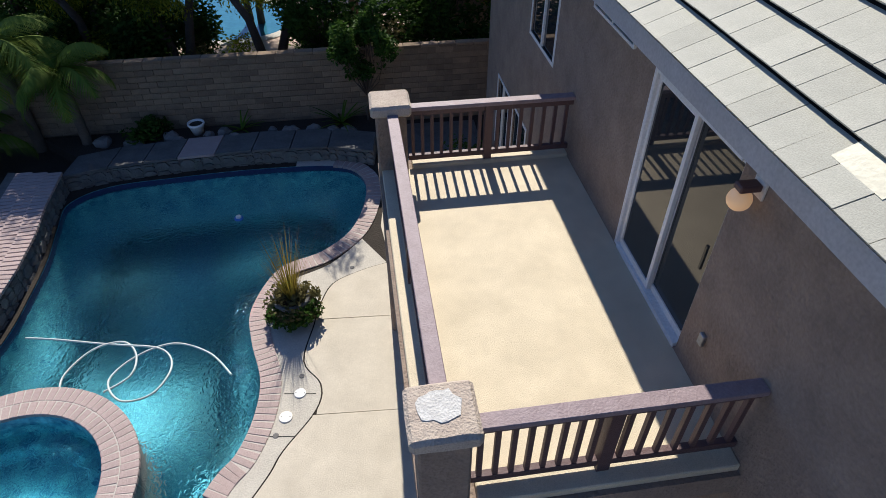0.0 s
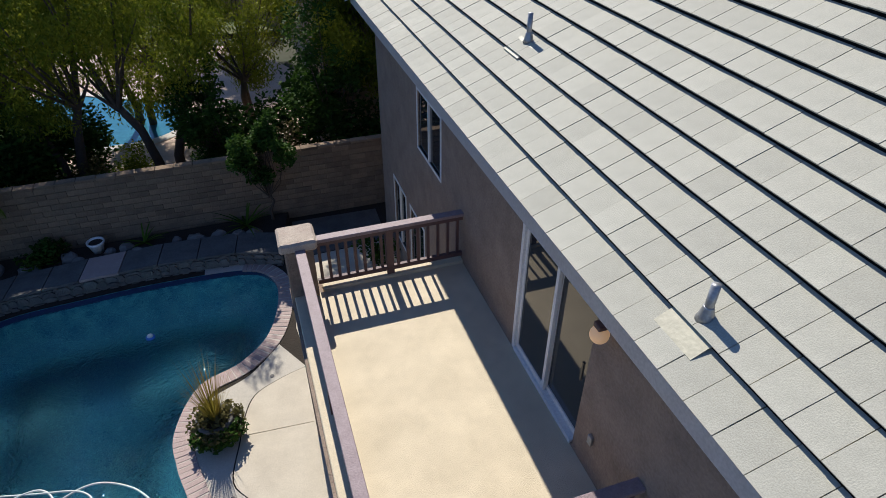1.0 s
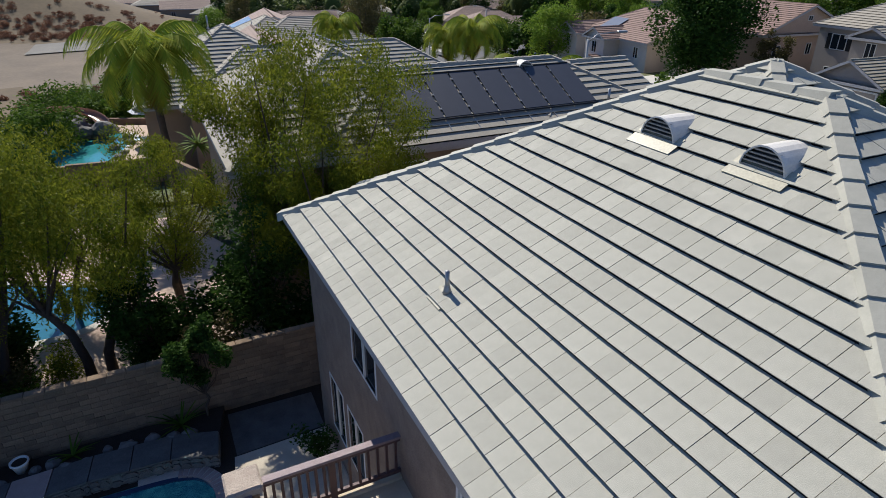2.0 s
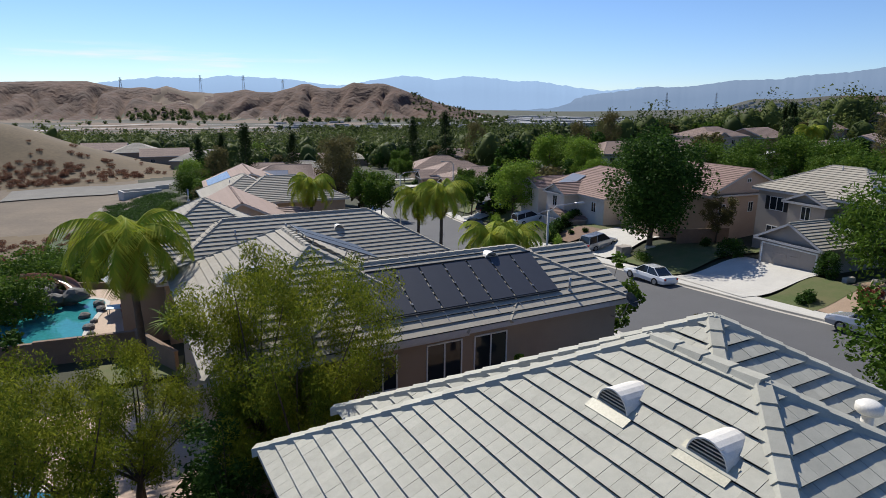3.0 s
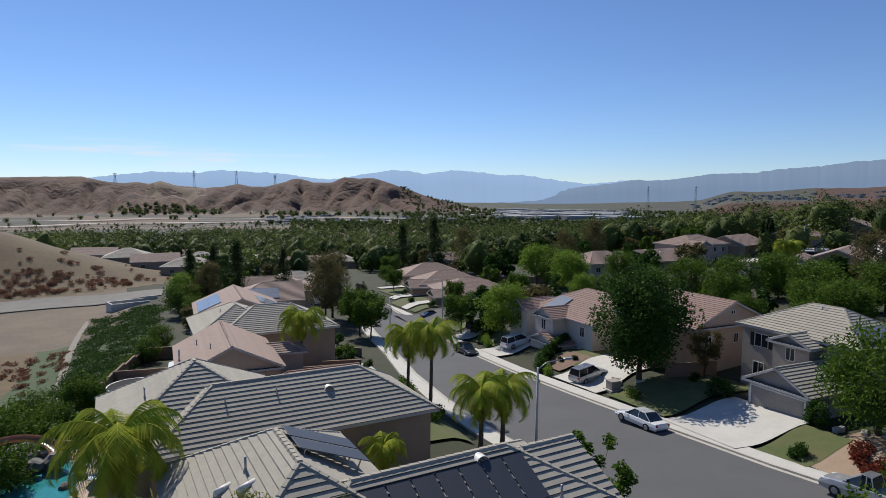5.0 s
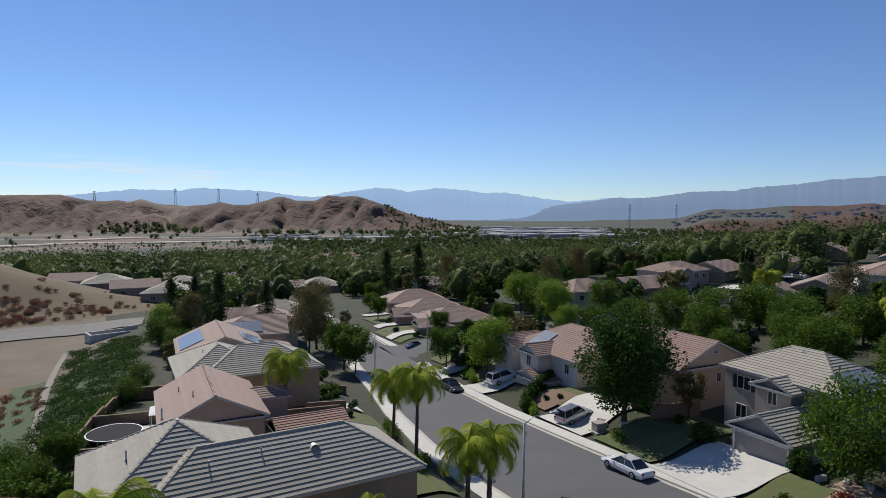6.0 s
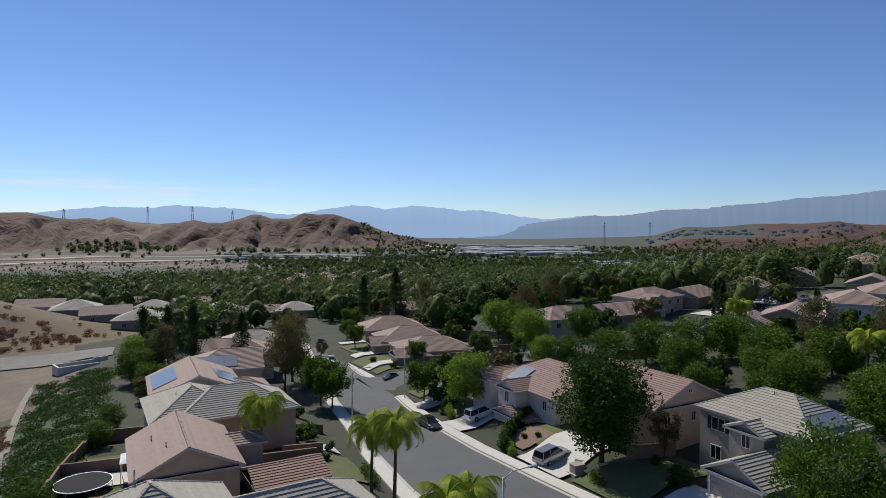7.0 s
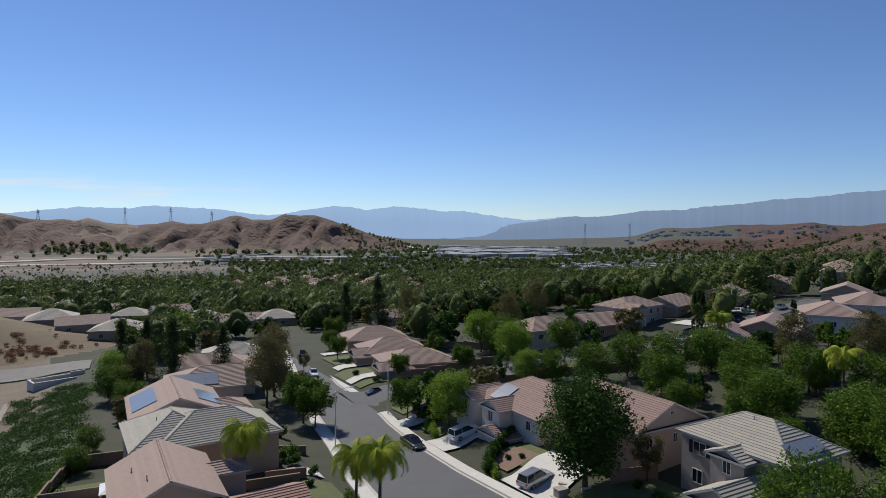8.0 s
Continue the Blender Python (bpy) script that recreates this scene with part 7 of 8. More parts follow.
def car(m, length, paint, label, kind="sedan"):
    """A car from a lofted body with a glass cabin, four wheels, lamps and mirrors."""
    c = thing("car", m, label, "car", "parked cars")
    L, W = length, 1.82
    suv = kind != "sedan"
    hood, roofz = (0.98, 1.66) if suv else (0.86, 1.42)
    if kind == "truck":
        hood, roofz = 1.08, 1.82
    prof = [(-L / 2, 0.42, 0.70), (-L / 2 + 0.08, 0.28, hood - 0.02), (-L * 0.32, 0.24, hood), (-L * 0.1, 0.24, hood + 0.03), (L * 0.16, 0.24, hood), (L * 0.38, 0.24, hood - 0.12), (L / 2 - 0.06, 0.28, hood - 0.28), (L / 2, 0.42, 0.62)]
    bm = bmesh.new()
    rows = []
    for x, z0, z1 in prof:
        k = 0.93 if abs(x) > L * 0.46 else 1.0
        zm = (z0 + z1) / 2
        rows.append([bm.verts.new((x, y * W / 2 * k, z)) for y, z in ((-0.92, z0), (-1, zm), (-0.93, z1 - 0.05), (-0.8, z1), (0.8, z1), (0.93, z1 - 0.05), (1, zm), (0.92, z0))])
    for r0, r1 in zip(rows, rows[1:]):
        for i in range(8):
            bm.faces.new((r0[i], r0[(i + 1) % 8], r1[(i + 1) % 8], r1[i]))
    bm.faces.new(rows[0])
    bm.faces.new(rows[-1][::-1])
    bmesh.ops.recalc_face_normals(bm, faces=bm.faces[:])
    part("body", bm, paint, c, smooth=False)
    back = -L * 0.47 if suv and kind != "truck" else (-L * 0.36 if kind == "sedan" else -L * 0.08)
    cab = [(back, hood - 0.02, 0.86), (back + (0.22 if suv else 0.75), roofz - 0.04, 0.70), (L * 0.06, roofz, 0.70), (L * 0.25, hood - 0.01, 0.84)]
    bm = bmesh.new()
    rows = [[bm.verts.new((x, s * W / 2 * k, z)) for s in (-1, 1)] for x, z, k in cab]
    lo = [[bm.verts.new((x, s * W / 2 * 0.88, hood - 0.03)) for s in (-1, 1)] for x in (cab[1][0], cab[2][0])]
    bm.faces.new((rows[0][0], rows[0][1], rows[1][1], rows[1][0]))
    bm.faces.new((rows[2][0], rows[2][1], rows[3][1], rows[3][0]))
    for s in (0, 1):
        bm.faces.new((rows[0][s], rows[1][s], lo[0][s]))
        bm.faces.new((rows[1][s], rows[2][s], lo[1][s], lo[0][s]))
        bm.faces.new((rows[2][s], rows[3][s], lo[1][s]))
    part("glazing", bm, GLASS, c, "dark tinted glass")
    bm = bmesh.new()
    x0, x1 = cab[1][0], cab[2][0]
    vs = [[bm.verts.new((x, y * W / 2, z)) for y, z in ((-0.71, roofz - 0.05), (-0.64, roofz + 0.015), (0.64, roofz + 0.015), (0.71, roofz - 0.05))] for x in (x0 - 0.06, x0 + 0.15, x1 - 0.1, x1 + 0.05)]
    for r0, r1 in zip(vs, vs[1:]):
        for i in range(3):
            bm.faces.new((r0[i], r0[i + 1], r1[i + 1], r1[i]))
    bmesh.ops.solidify(bm, geom=bm.faces[:], thickness=0.03)
    part("roof_panel", bm, paint, c)
    for s in (-1, 1):
        bm = bmesh.new()
        tube(bm, [(x0, s * W * 0.352, roofz - 0.03), (back, s * W * 0.43, hood - 0.02)], 0.035, 6)
        tube(bm, [(x1, s * W * 0.352, roofz - 0.02), (L * 0.25, s * W * 0.42, hood - 0.02)], 0.03, 6)
        tube(bm, [((x0 + x1) / 2, s * W * 0.354, roofz - 0.02), ((x0 + x1) / 2 - 0.05, s * W * 0.44, hood - 0.02)], 0.03, 6)
        part("pillars", bm, paint, c)
        part("mirror", boxed(L * 0.19, L * 0.19 + 0.12, s * W * 0.5 - 0.08, s * W * 0.5 + 0.1, hood + 0.02, hood + 0.16, bevel=0.02), paint, c)
        part("headlight", boxed(L * 0.44, L * 0.478, s * W * 0.36 - 0.2, s * W * 0.36 + 0.16, hood - 0.36, hood - 0.23, bevel=0.02), plain("lamp_glass", (0.7, 0.7, 0.7), 0.1), c)
        part("tail_light", boxed(-L * 0.503, -L * 0.47, s * W * 0.38 - 0.12, s * W * 0.38 + 0.1, hood - 0.26, hood - 0.08, bevel=0.02), plain("tail_red", (0.4, 0.01, 0.01), 0.2), c)
        for x in (-L * 0.29, L * 0.31):
            wheel = part("wheel", tubed([(x, s * W / 2 - s * 0.2, 0.33), (x, s * W / 2 + s * 0.012, 0.33)], 0.33, 18), RUBBER, c)
            part("rim", tubed([(x, s * W / 2 - s * 0.02, 0.33), (x, s * W / 2 + s * 0.022, 0.33)], [0.22, 0.2], 14), STEEL, wheel)
    if kind == "truck":
        part("bed", boxed(-L * 0.47, -L * 0.1, -0.7, 0.7, hood + 0.005, hood + 0.02), BLACKPLASTIC, c)
    return c


PAINT_W = plain("white_car_paint", (0.75, 0.76, 0.77), 0.22)
PAINT_S = plain("silver_car_paint", (0.45, 0.46, 0.48), 0.25, 0.4)
PAINT_D = plain("charcoal_car_paint", (0.035, 0.037, 0.04), 0.22)
PAINT_R = plain("red_car_paint", (0.35, 0.02, 0.02), 0.22)
for p_ in (PAINT_W, PAINT_S, PAINT_D, PAINT_R):
    p_.node_tree.nodes["Principled BSDF"].inputs["Coat Weight"].default_value = 0.5
car(pose(34.7, 40.9, street_z(40.9) + 0.06, 3.5, 0, 97), 4.6, PAINT_W, "white sedan parked at the kerb")
car(pose(39.6, 55.4, lot_z(39.6, 55.4) + 0.26, 0, -6, 12), 4.5, PAINT_S, "silver compact sport utility car on the driveway", "suv")
car(pose(41.4, 74.6, lot_z(41.4, 74.6) + 0.26, 0, -8, 8), 5.0, PAINT_W, "white sport utility car on the driveway", "suv")
car(pose(34.2, 76.6, street_z(76.6) + 0.06, -3.5, 0, -86), 4.7, PAINT_D, "dark grey sedan parked at the kerb")
car(pose(42.0, 88.2, lot_z(42, 88.2) + 0.26, 0, -8, 8), 4.8, PAINT_D, "dark blue sport utility car on the driveway", "suv")
car(pose(42.0, 109.8, street_z(109.6) + 0.1, 0, 0, -4), 4.7, PAINT_D, "black sedan parked on the side street")
car(pose(36.9, 137.0, street_z(137) + 0.06, -3, 0, -98), 4.6, PAINT_W, "white sedan parked at the kerb")
car(pose(41.4, 164.5, street_z(164.5) + 0.06, -3, 0, -106), 5.2, PAINT_D, "dark pickup parked far down the street", "truck")
car(pose(37.3, 23.4, street_z(23.4) + 0.06, 3, 0, 100), 5.3, PAINT_S, "silver pickup parked at the kerb", "truck")
car(pose(77.0, 103.6, lot_z(77, 103.6) + 0.1, 0, 0, 0), 5.4, PAINT_W, "white pickup parked on the side street", "truck")
for k, (x, y, a) in enumerate(((112, 98.5, 10), (118, 101.5, 10), (125, 99.5, 10), (131, 110, 80), (139, 104.5, 10), (147, 103.2, 10), (153, 112, 80), (133, 104, 10), (160, 107, 10))):
    car(pose(x, y, lot_z(x, y) + 0.12, 0, 0, a), 4.7, (PAINT_W, PAINT_D, PAINT_W, PAINT_S, PAINT_D, PAINT_R, PAINT_W, PAINT_D, PAINT_S)[k], ("white", "black", "white", "silver", "black", "red", "white", "black", "silver")[k] + " car parked in the upper street", "suv" if k % 2 else "sedan")

# mats and panels on roofs
rng_p = random.Random(3)
ang = math.degrees(math.atan(0.524))
for k in range(8):
    p = thing("solar_mat", N1 @ pose(-11.5 + k * 1.055, 0.8, 4.87 + 0.8 * 0.524 + 0.07, ang, 0, 0), "black solar pool-heating mat on the tiled roof", "solar panel", "solar mats")
    part("mat", boxed(0.035, 1.02, 0.12, 2.4, 0.0, 0.035, bevel=0.008), SOLAR, p)
    for y in (0.03, 2.45):
        part("header_pipe", tubed([(0.0, y, 0.03), (1.05, y, 0.03)], 0.032, 8), BLACKPLASTIC, p)
    for y in (0.5, 1.25, 2.0):
        part("clip", boxed(-0.02, 0.05, y, y + 0.07, 0.02, 0.05), STEEL, p)
    part("strap", boxed(-0.012, 0.018, -0.55, 0.1, -0.02, 0.0), STEEL, p)
for y in (5.5, 6.9):
    p = thing("solar_rack", N1 @ pose(-11.9, y, 7.40, 0, 22.0, 0), "dark tilted solar panel on the far roof slope", "solar panel", "solar racks")
    part("panel", boxed(0.0, 3.2, 0.0, 1.25, 0.08, 0.12, bevel=0.008), SOLAR, p)
    for x, low in ((0.3, -0.2), (2.8, -0.5)):
        for yy in (0.1, 1.1):
            part("leg", boxed(x, x + 0.05, yy, yy + 0.05, low, 0.078), STEEL, p)
dish = thing("satellite_dish", N1 @ pose(-0.6, -0.25, 4.35), "grey satellite dish on the house corner", "satellite dish")
bm = bmesh.new()
rings = [[bm.verts.new((0.36 * r * math.cos(a), 0.36 * r * math.sin(a) * 0.9, 0.09 * r * r)) for a in [k * math.pi / 9 for k in range(18)]] for r in (0.1, 0.5, 0.8, 1.0)]
for r0, r1 in zip(rings, rings[1:]):
    for k in range(18):
        bm.faces.new((r0[k], r0[(k + 1) % 18], r1[(k + 1) % 18], r1[k]))
bm.faces.new(rings[0])
bmesh.ops.solidify(bm, geom=bm.faces[:], thickness=0.012)
part("reflector", bm, DARK_GREY, dish, smooth=True, m=pose(0.1, -0.2, 0.62, 50, 0, 20))
part("mast", tubed([(0, 0.68, -0.3), (0, 0.2, -0.25), (0.05, 0.0, 0.1), (0.1, -0.15, 0.55)], 0.022, 8), STEEL, dish)
part("feed_arm", tubed([(0.1, -0.15, 0.45), (0.25, -0.65, 0.75)], 0.012, 6), STEEL, dish)


def pv(hm, x, y, z, tilt, turn, nx, ny, label):
    a = thing("solar_array", hm @ pose(x, y, z, 0, 0, turn) @ pose(0, 0, 0, tilt, 0, 0), label, "solar panel", "solar arrays")
    for i in range(nx):
        for j in range(ny):
            part("panel", boxed(i * 1.02, i * 1.02 + 1.0, j * 1.66, j * 1.66 + 1.64, 0.06, 0.10), PV, a)


H6 = pose(6.0, 95, 0, 0, 0, 2)
pv(H6, -6.4, 4.0, 0.3 + 0.42 * 0.6 + 0.05, 22.8, -90, 8, 2, "bluish solar panels on the brown tile roof")
pv(H6, 4.8, -5.2, 0.3 + 0.42 * 0.4 + 0.05, 22.8, 90, 6, 2, "bluish solar panels on the brown tile roof")
pv(H3, -4.4, 4.6, 0.9 + 0.3 + 0.1, 26.5, -90, 3, 2, "bright solar panel array on the terracotta roof")
pv(H4, 1.6, -11.6, 4.8 + 0.52 * 0.7 + 0.05, 27.5, 0, 5, 1, "dark solar panels on the grey tile roof")
H7 = pose(11.5, 113, 0, 0, 0, -4)
pv(H7, -5.5, -5.2, -1.2 + 0.42 * 0.8 + 0.05, 22.8, 0, 7, 2, "bluish solar panels on the brown tile roof")
for hm, x, y, z, h in ((N1, -13.7, 6.6, 6.5, 0.6), (N1, -2.6, 0.8, 5.3, 0.55), (N1, -15.4, 3.0, 5.5, 0.4), (N1, -16.0, 6.0, 5.1, 0.4), (N2, -13.5, 2.0, 4.4, 0.7), (N2, -9.2, -1.4, 4.3, 0.5), (N2, -6.0, -1.2, 4.5, 0.4), (N2, -11.2, 4.4, 5.9, 0.8), (N3, -1.6, 3.0, 2.9, 0.5), (N3, -2.6, 7.0, 2.4, 0.5), (N4, -5, 1.0, 2.6, 0.5), (H4, 4.0, -6.0, 6.9, 0.4), (H5, 1.5, 7.5, 5.4, 0.4)):
    vent_pipe(hm @ pose(x, y, z), h, 0.05, 0, "grey metal vent pipe on the tiled roof")
for hm, x, y, z, a in ((N1, -5.0, 2.95, 6.42, 0), (N2, -2.6, -1.6, 4.32, 0), (H4, -1.2, -10.6, 2.5, 180)):
    roof_vent(hm @ pose(x, y, z - 0.05, 0, 0, a))
for x, y, z in ((-13.9, 5.4, 6.3), (-14.6, 6.4, 5.9)):
    tv = thing("roof_vent", N1 @ pose(x, y, z, 0, 0, 20), "short cream cylinder vent lying on the roof", "roof vent", "roof vents")
    part("duct", tubed([(-0.35, 0, 0.12), (0.35, 0, 0.22)], 0.13, 14), VENTPAINT, tv, smooth=True)
    part("base", boxed(-0.3, 0.3, -0.2, 0.2, -0.1, 0.06), FLASH, tv)


def street_lamp(m, h, arm, label="tall concrete street lamp with a curved arm"):
    s = thing("street_lamp", m, label, "street lamp", "street lamps")
    part("pole", tubed([(0, 0, -0.3), (0, 0, h)], [0.11, 0.07], 10), CONC_PALE, s, smooth=True)
    part("arm", tubed([(0, 0, h - 0.15), (arm * 0.3, 0, h + 0.3), (arm, 0, h + 0.4)], 0.035, 8), STEEL, s, smooth=True)
    part("head", boxed(arm - 0.1, arm + 0.6, -0.14, 0.14, h + 0.33, h + 0.47, bevel=0.04), STEEL, s)
    return s


street_lamp(pose(38.3, 95.6, street_z(95.6) + 0.2, 0, 0, 180), 8.5, 1.6)
street_lamp(pose(25.0, 82.4, street_z(82.4) + 0.2), 7.6, 2.2)
street_lamp(pose(21.6, 36.2, street_z(36.2) + 0.2), 7.2, 2.2)
street_lamp(pose(86, 99, lot_z(86, 99)), 7.6, 1.6)
street_lamp(pose(140, 107.5, lot_z(140, 107.5)), 8, 1.6)
box_ = thing("utility_box", pose(39.6, 51.0, lot_z(39.6, 51.0) + 0.1), "grey green utility transformer box on a pad", "utility box")
part("cabinet", boxed(-0.6, 0.6, -0.5, 0.5, 0.1, 0.95, bevel=0.04), STUCCO_GREY, box_)
part("lid", boxed(-0.64, 0.64, -0.54, 0.54, 0.952, 1.0, bevel=0.02), STUCCO_GREY, box_)
part("pad", boxed(-0.8, 0.8, -0.7, 0.7, -0.2, 0.1), CONCRETE, box_)
for k, (x, y) in enumerate(((44.6, 30.6), (45.4, 29.2), (46.0, 28.0), (40.8, 51.8), (41.2, 52.6), (42.0, 49.8))):
    rk = thing("garden_block", pose(x, y, lot_z(x, y) + 0.15, 0, 0, 30 * k), "pale retaining block beside the lawn", "block", "retaining blocks")
    part("block", boxed(-0.5, 0.5, -0.2, 0.2, -0.2, 0.25, bevel=0.04), CONCRETE, rk)

# the second neighbour's pool
P2 = -1.1
tagged(part("patio", prism(bmesh.new(), [(-13.5, 35.6), (-4.6, 35.6), (-5.2, 48.6), (-13.5, 50.8)], P2 - 1.2, P2), mat("sand_patio", (0.52, 0.40, 0.30), (0.45, 0.34, 0.26), 1.0, 0.9, 0.3, 15)), "sandy patio round the neighbour's pool", "patio", kind="structure")
p2l = catmull([Vector((x, y, 0)) for x, y in ((-12.8, 37.0), (-9.8, 36.6), (-7.9, 37.6), (-7.8, 40.4), (-7.6, 43.2), (-7.4, 46.0), (-9.0, 47.2), (-11.2, 46.4), (-12.9, 44.2))], 5)
pl2 = thing("swimming_pool", Matrix.Identity(4), "teal lagoon pool with rocks and a slide", "pool")
bm = bmesh.new()
bm.faces.new([bm.verts.new((p.x, p.y, P2 + 0.02)) for p in p2l])
part("water", bm, mat("teal_water", (0.04, 0.27, 0.27), (0.03, 0.2, 0.22), 0.8, 0.06, 0.15, 6), pl2)
bm = bmesh.new()
vi = [bm.verts.new((p.x, p.y, P2 + 0.05)) for p in p2l]
vo = [bm.verts.new((p.x, p.y, P2 + 0.04)) for p in offset_loop(p2l, 0.3)]
for i in range(len(vi)):
    bm.faces.new((vi[i], vo[i], vo[(i + 1) % len(vi)], vi[(i + 1) % len(vi)]))
part("coping", bm, CONC_PALE, pl2)
rk_rng = random.Random(8)
for k in range(22):
    if k < 15:
        x, y, s = rk_rng.uniform(-13, -9.2), rk_rng.uniform(45.2, 49.4), rk_rng.uniform(0.4, 0.95)
    else:
        x, y, s = (-7.5, -7.3, -7.6, -7.5, -8.2, -7.4, -7.7)[k - 15], 38.4 + (k - 15) * 1.15, rk_rng.uniform(0.22, 0.4)
    bm = bmesh.new()
    bmesh.ops.create_icosphere(bm, subdivisions=2, radius=s)
    for v in bm.verts:
        v.co *= 1 + 0.35 * noise.noise(v.co * (1.4 / s) + Vector((k, 0, 0)))
        v.co.z *= 0.7
    tagged(part("boulder", bm, ROCK, m=pose(x, y, P2 + s * 0.3 + (0.5 if k < 7 else 0))), "grey pool boulder beside the water", "boulder", "pool boulders")
sl = thing("pool_slide", Matrix.Identity(4), "curved brown and white pool slide among rocks", "slide")
path = catmull([Vector(p) for p in ((-13.2, 47.0, 0.9), (-12.0, 48.2, 0.75), (-10.4, 48.2, 0.4), (-9.4, 47.0, 0.0), (-9.2, 45.8, -0.5))], 6, closed=False)
bm = bmesh.new()
prev = None
for i, p in enumerate(path):
    d = (path[min(i + 1, len(path) - 1)] - path[max(i - 1, 0)]).normalized()
    s = d.cross(Vector((0, 0, 1))).normalized()
    row = [bm.verts.new(p + s * (0.45 * math.cos(a)) + Vector((0, 0, -0.35 * math.sin(a)))) for a in [k * math.pi / 8 for k in range(9)]]
    if prev:
        for k in range(8):
            bm.faces.new((prev[k], prev[k + 1], row[k + 1], row[k]))
    prev = row
bmesh.ops.solidify(bm, geom=bm.faces[:], thickness=0.04)
part("trough", bm, mat("slide_gelcoat", (0.36, 0.22, 0.15), (0.30, 0.18, 0.12), 2, 0.25, 0.05, 10), sl, smooth=True)
um = thing("patio_umbrella", pose(-5.9, 44.8, P2), "white patio umbrella beside the pool", "umbrella")
part("pole", tubed([(0, 0, 0), (0, 0, 2.5)], 0.03, 8), STEEL, um)
cn = bmesh.new()
bmesh.ops.create_cone(cn, cap_ends=False, segments=8, radius1=1.4, radius2=0.03, depth=0.6)
bmesh.ops.solidify(cn, geom=cn.faces[:], thickness=0.015)
part("canopy", cn, WHITEPLASTIC, um, m=Matrix.Translation((0, 0, 2.3)))
tb = thing("patio_table", pose(-6.3, 42.4, P2), "pale blue patio table beside the pool", "table")
part("tabletop", boxed(-0.5, 0.5, -0.45, 0.45, 0.70, 0.74, bevel=0.01), plain("pale_blue", (0.45, 0.62, 0.68), 0.4), tb)
for sx in (-0.42, 0.42):
    for sy in (-0.38, 0.38):
        part("leg", tubed([(sx, sy, 0), (sx, sy, 0.7)], 0.02, 6), STEEL, tb)
for x, y, a in ((-5.7, 43.4, 200), (-5.6, 42.0, 120)):
    ch = thing("patio_chair", pose(x, y, P2, 0, 0, a), "dark patio chair with a navy seat", "chair", "patio chairs")
    part("seat", boxed(-0.26, 0.26, -0.26, 0.26, 0.40, 0.46, bevel=0.015), plain("navy", (0.03, 0.04, 0.12), 0.8), ch)
    part("backrest", boxed(-0.26, 0.26, 0.22, 0.28, 0.46, 0.95, bevel=0.015), plain("dark_red", (0.18, 0.03, 0.03), 0.8), ch)
    for sx in (-0.23, 0.23):
        for sy in (-0.23, 0.23):
            part("leg", tubed([(sx, sy, 0), (sx, sy, 0.4)], 0.018, 6), BLACKPLASTIC, ch)
cp = thing("canopy_tent", pose(-1.8, 70.2, lot_z(-1.8, 70.2)), "white square garden canopy on four posts", "canopy")
cn = bmesh.new()
bmesh.ops.create_cone(cn, cap_ends=False, segments=4, radius1=2.2, radius2=0.05, depth=0.7)
bmesh.ops.solidify(cn, geom=cn.faces[:], thickness=0.02)
part("roof_cloth", cn, WHITEPLASTIC, cp, m=pose(0, 0, 2.7, 0, 0, 45))
for sx in (-1.45, 1.45):
    for sy in (-1.45, 1.45):
        part("post", tubed([(sx, sy, 0), (sx, sy, 2.4)], 0.04, 6), WHITEPLASTIC, cp)
# round black disc with rim and legs, added in place of a curved pond area
tr_ = thing("trampoline", pose(-6.5, 68.6, lot_z(-6.5, 68.6) + 0.2), "large round black disc on legs for the dark pond area in the back yard", "trampoline")
part("bed", lathe(bmesh.new(), [(2.5, 0.75), (2.5, 0.78), (0.05, 0.77)], 28), BLACK_DISC, tr_)
part("rim", tubed([(2.55 * math.cos(a), 2.55 * math.sin(a), 0.77) for a in np.linspace(0, 6.283, 29)], 0.06, 6, caps=False), STEEL, tr_)
for k in range(6):
    a = k * math.pi / 3
    part("leg", tubed([(2.5 * math.cos(a), 2.5 * math.sin(a), -0.6), (2.5 * math.cos(a), 2.5 * math.sin(a), 0.75)], 0.04, 6), STEEL, tr_)
iv = np.random.default_rng(14)
cen = []
for _ in range(900):
    x, y = iv.uniform(-24, -7.5), iv.uniform(44, 150)
    if x > -12 - 0.075 * (y - 60) - 2.5 and x < -8.5 + 0.02 * (y - 60):
        cen.append((x, y, ground_z(x, y) + 0.15))
v, f = leaf_cloud(iv, cen, [1.7] * len(cen), 60000, 0.26, 0.8, -0.1, flat=0.16, sides=3)
tagged(np_mesh("ivy", v, f, LEAF_DARK), "dark green ivy covering the slope behind the yards", "ground cover", kind="stuff")
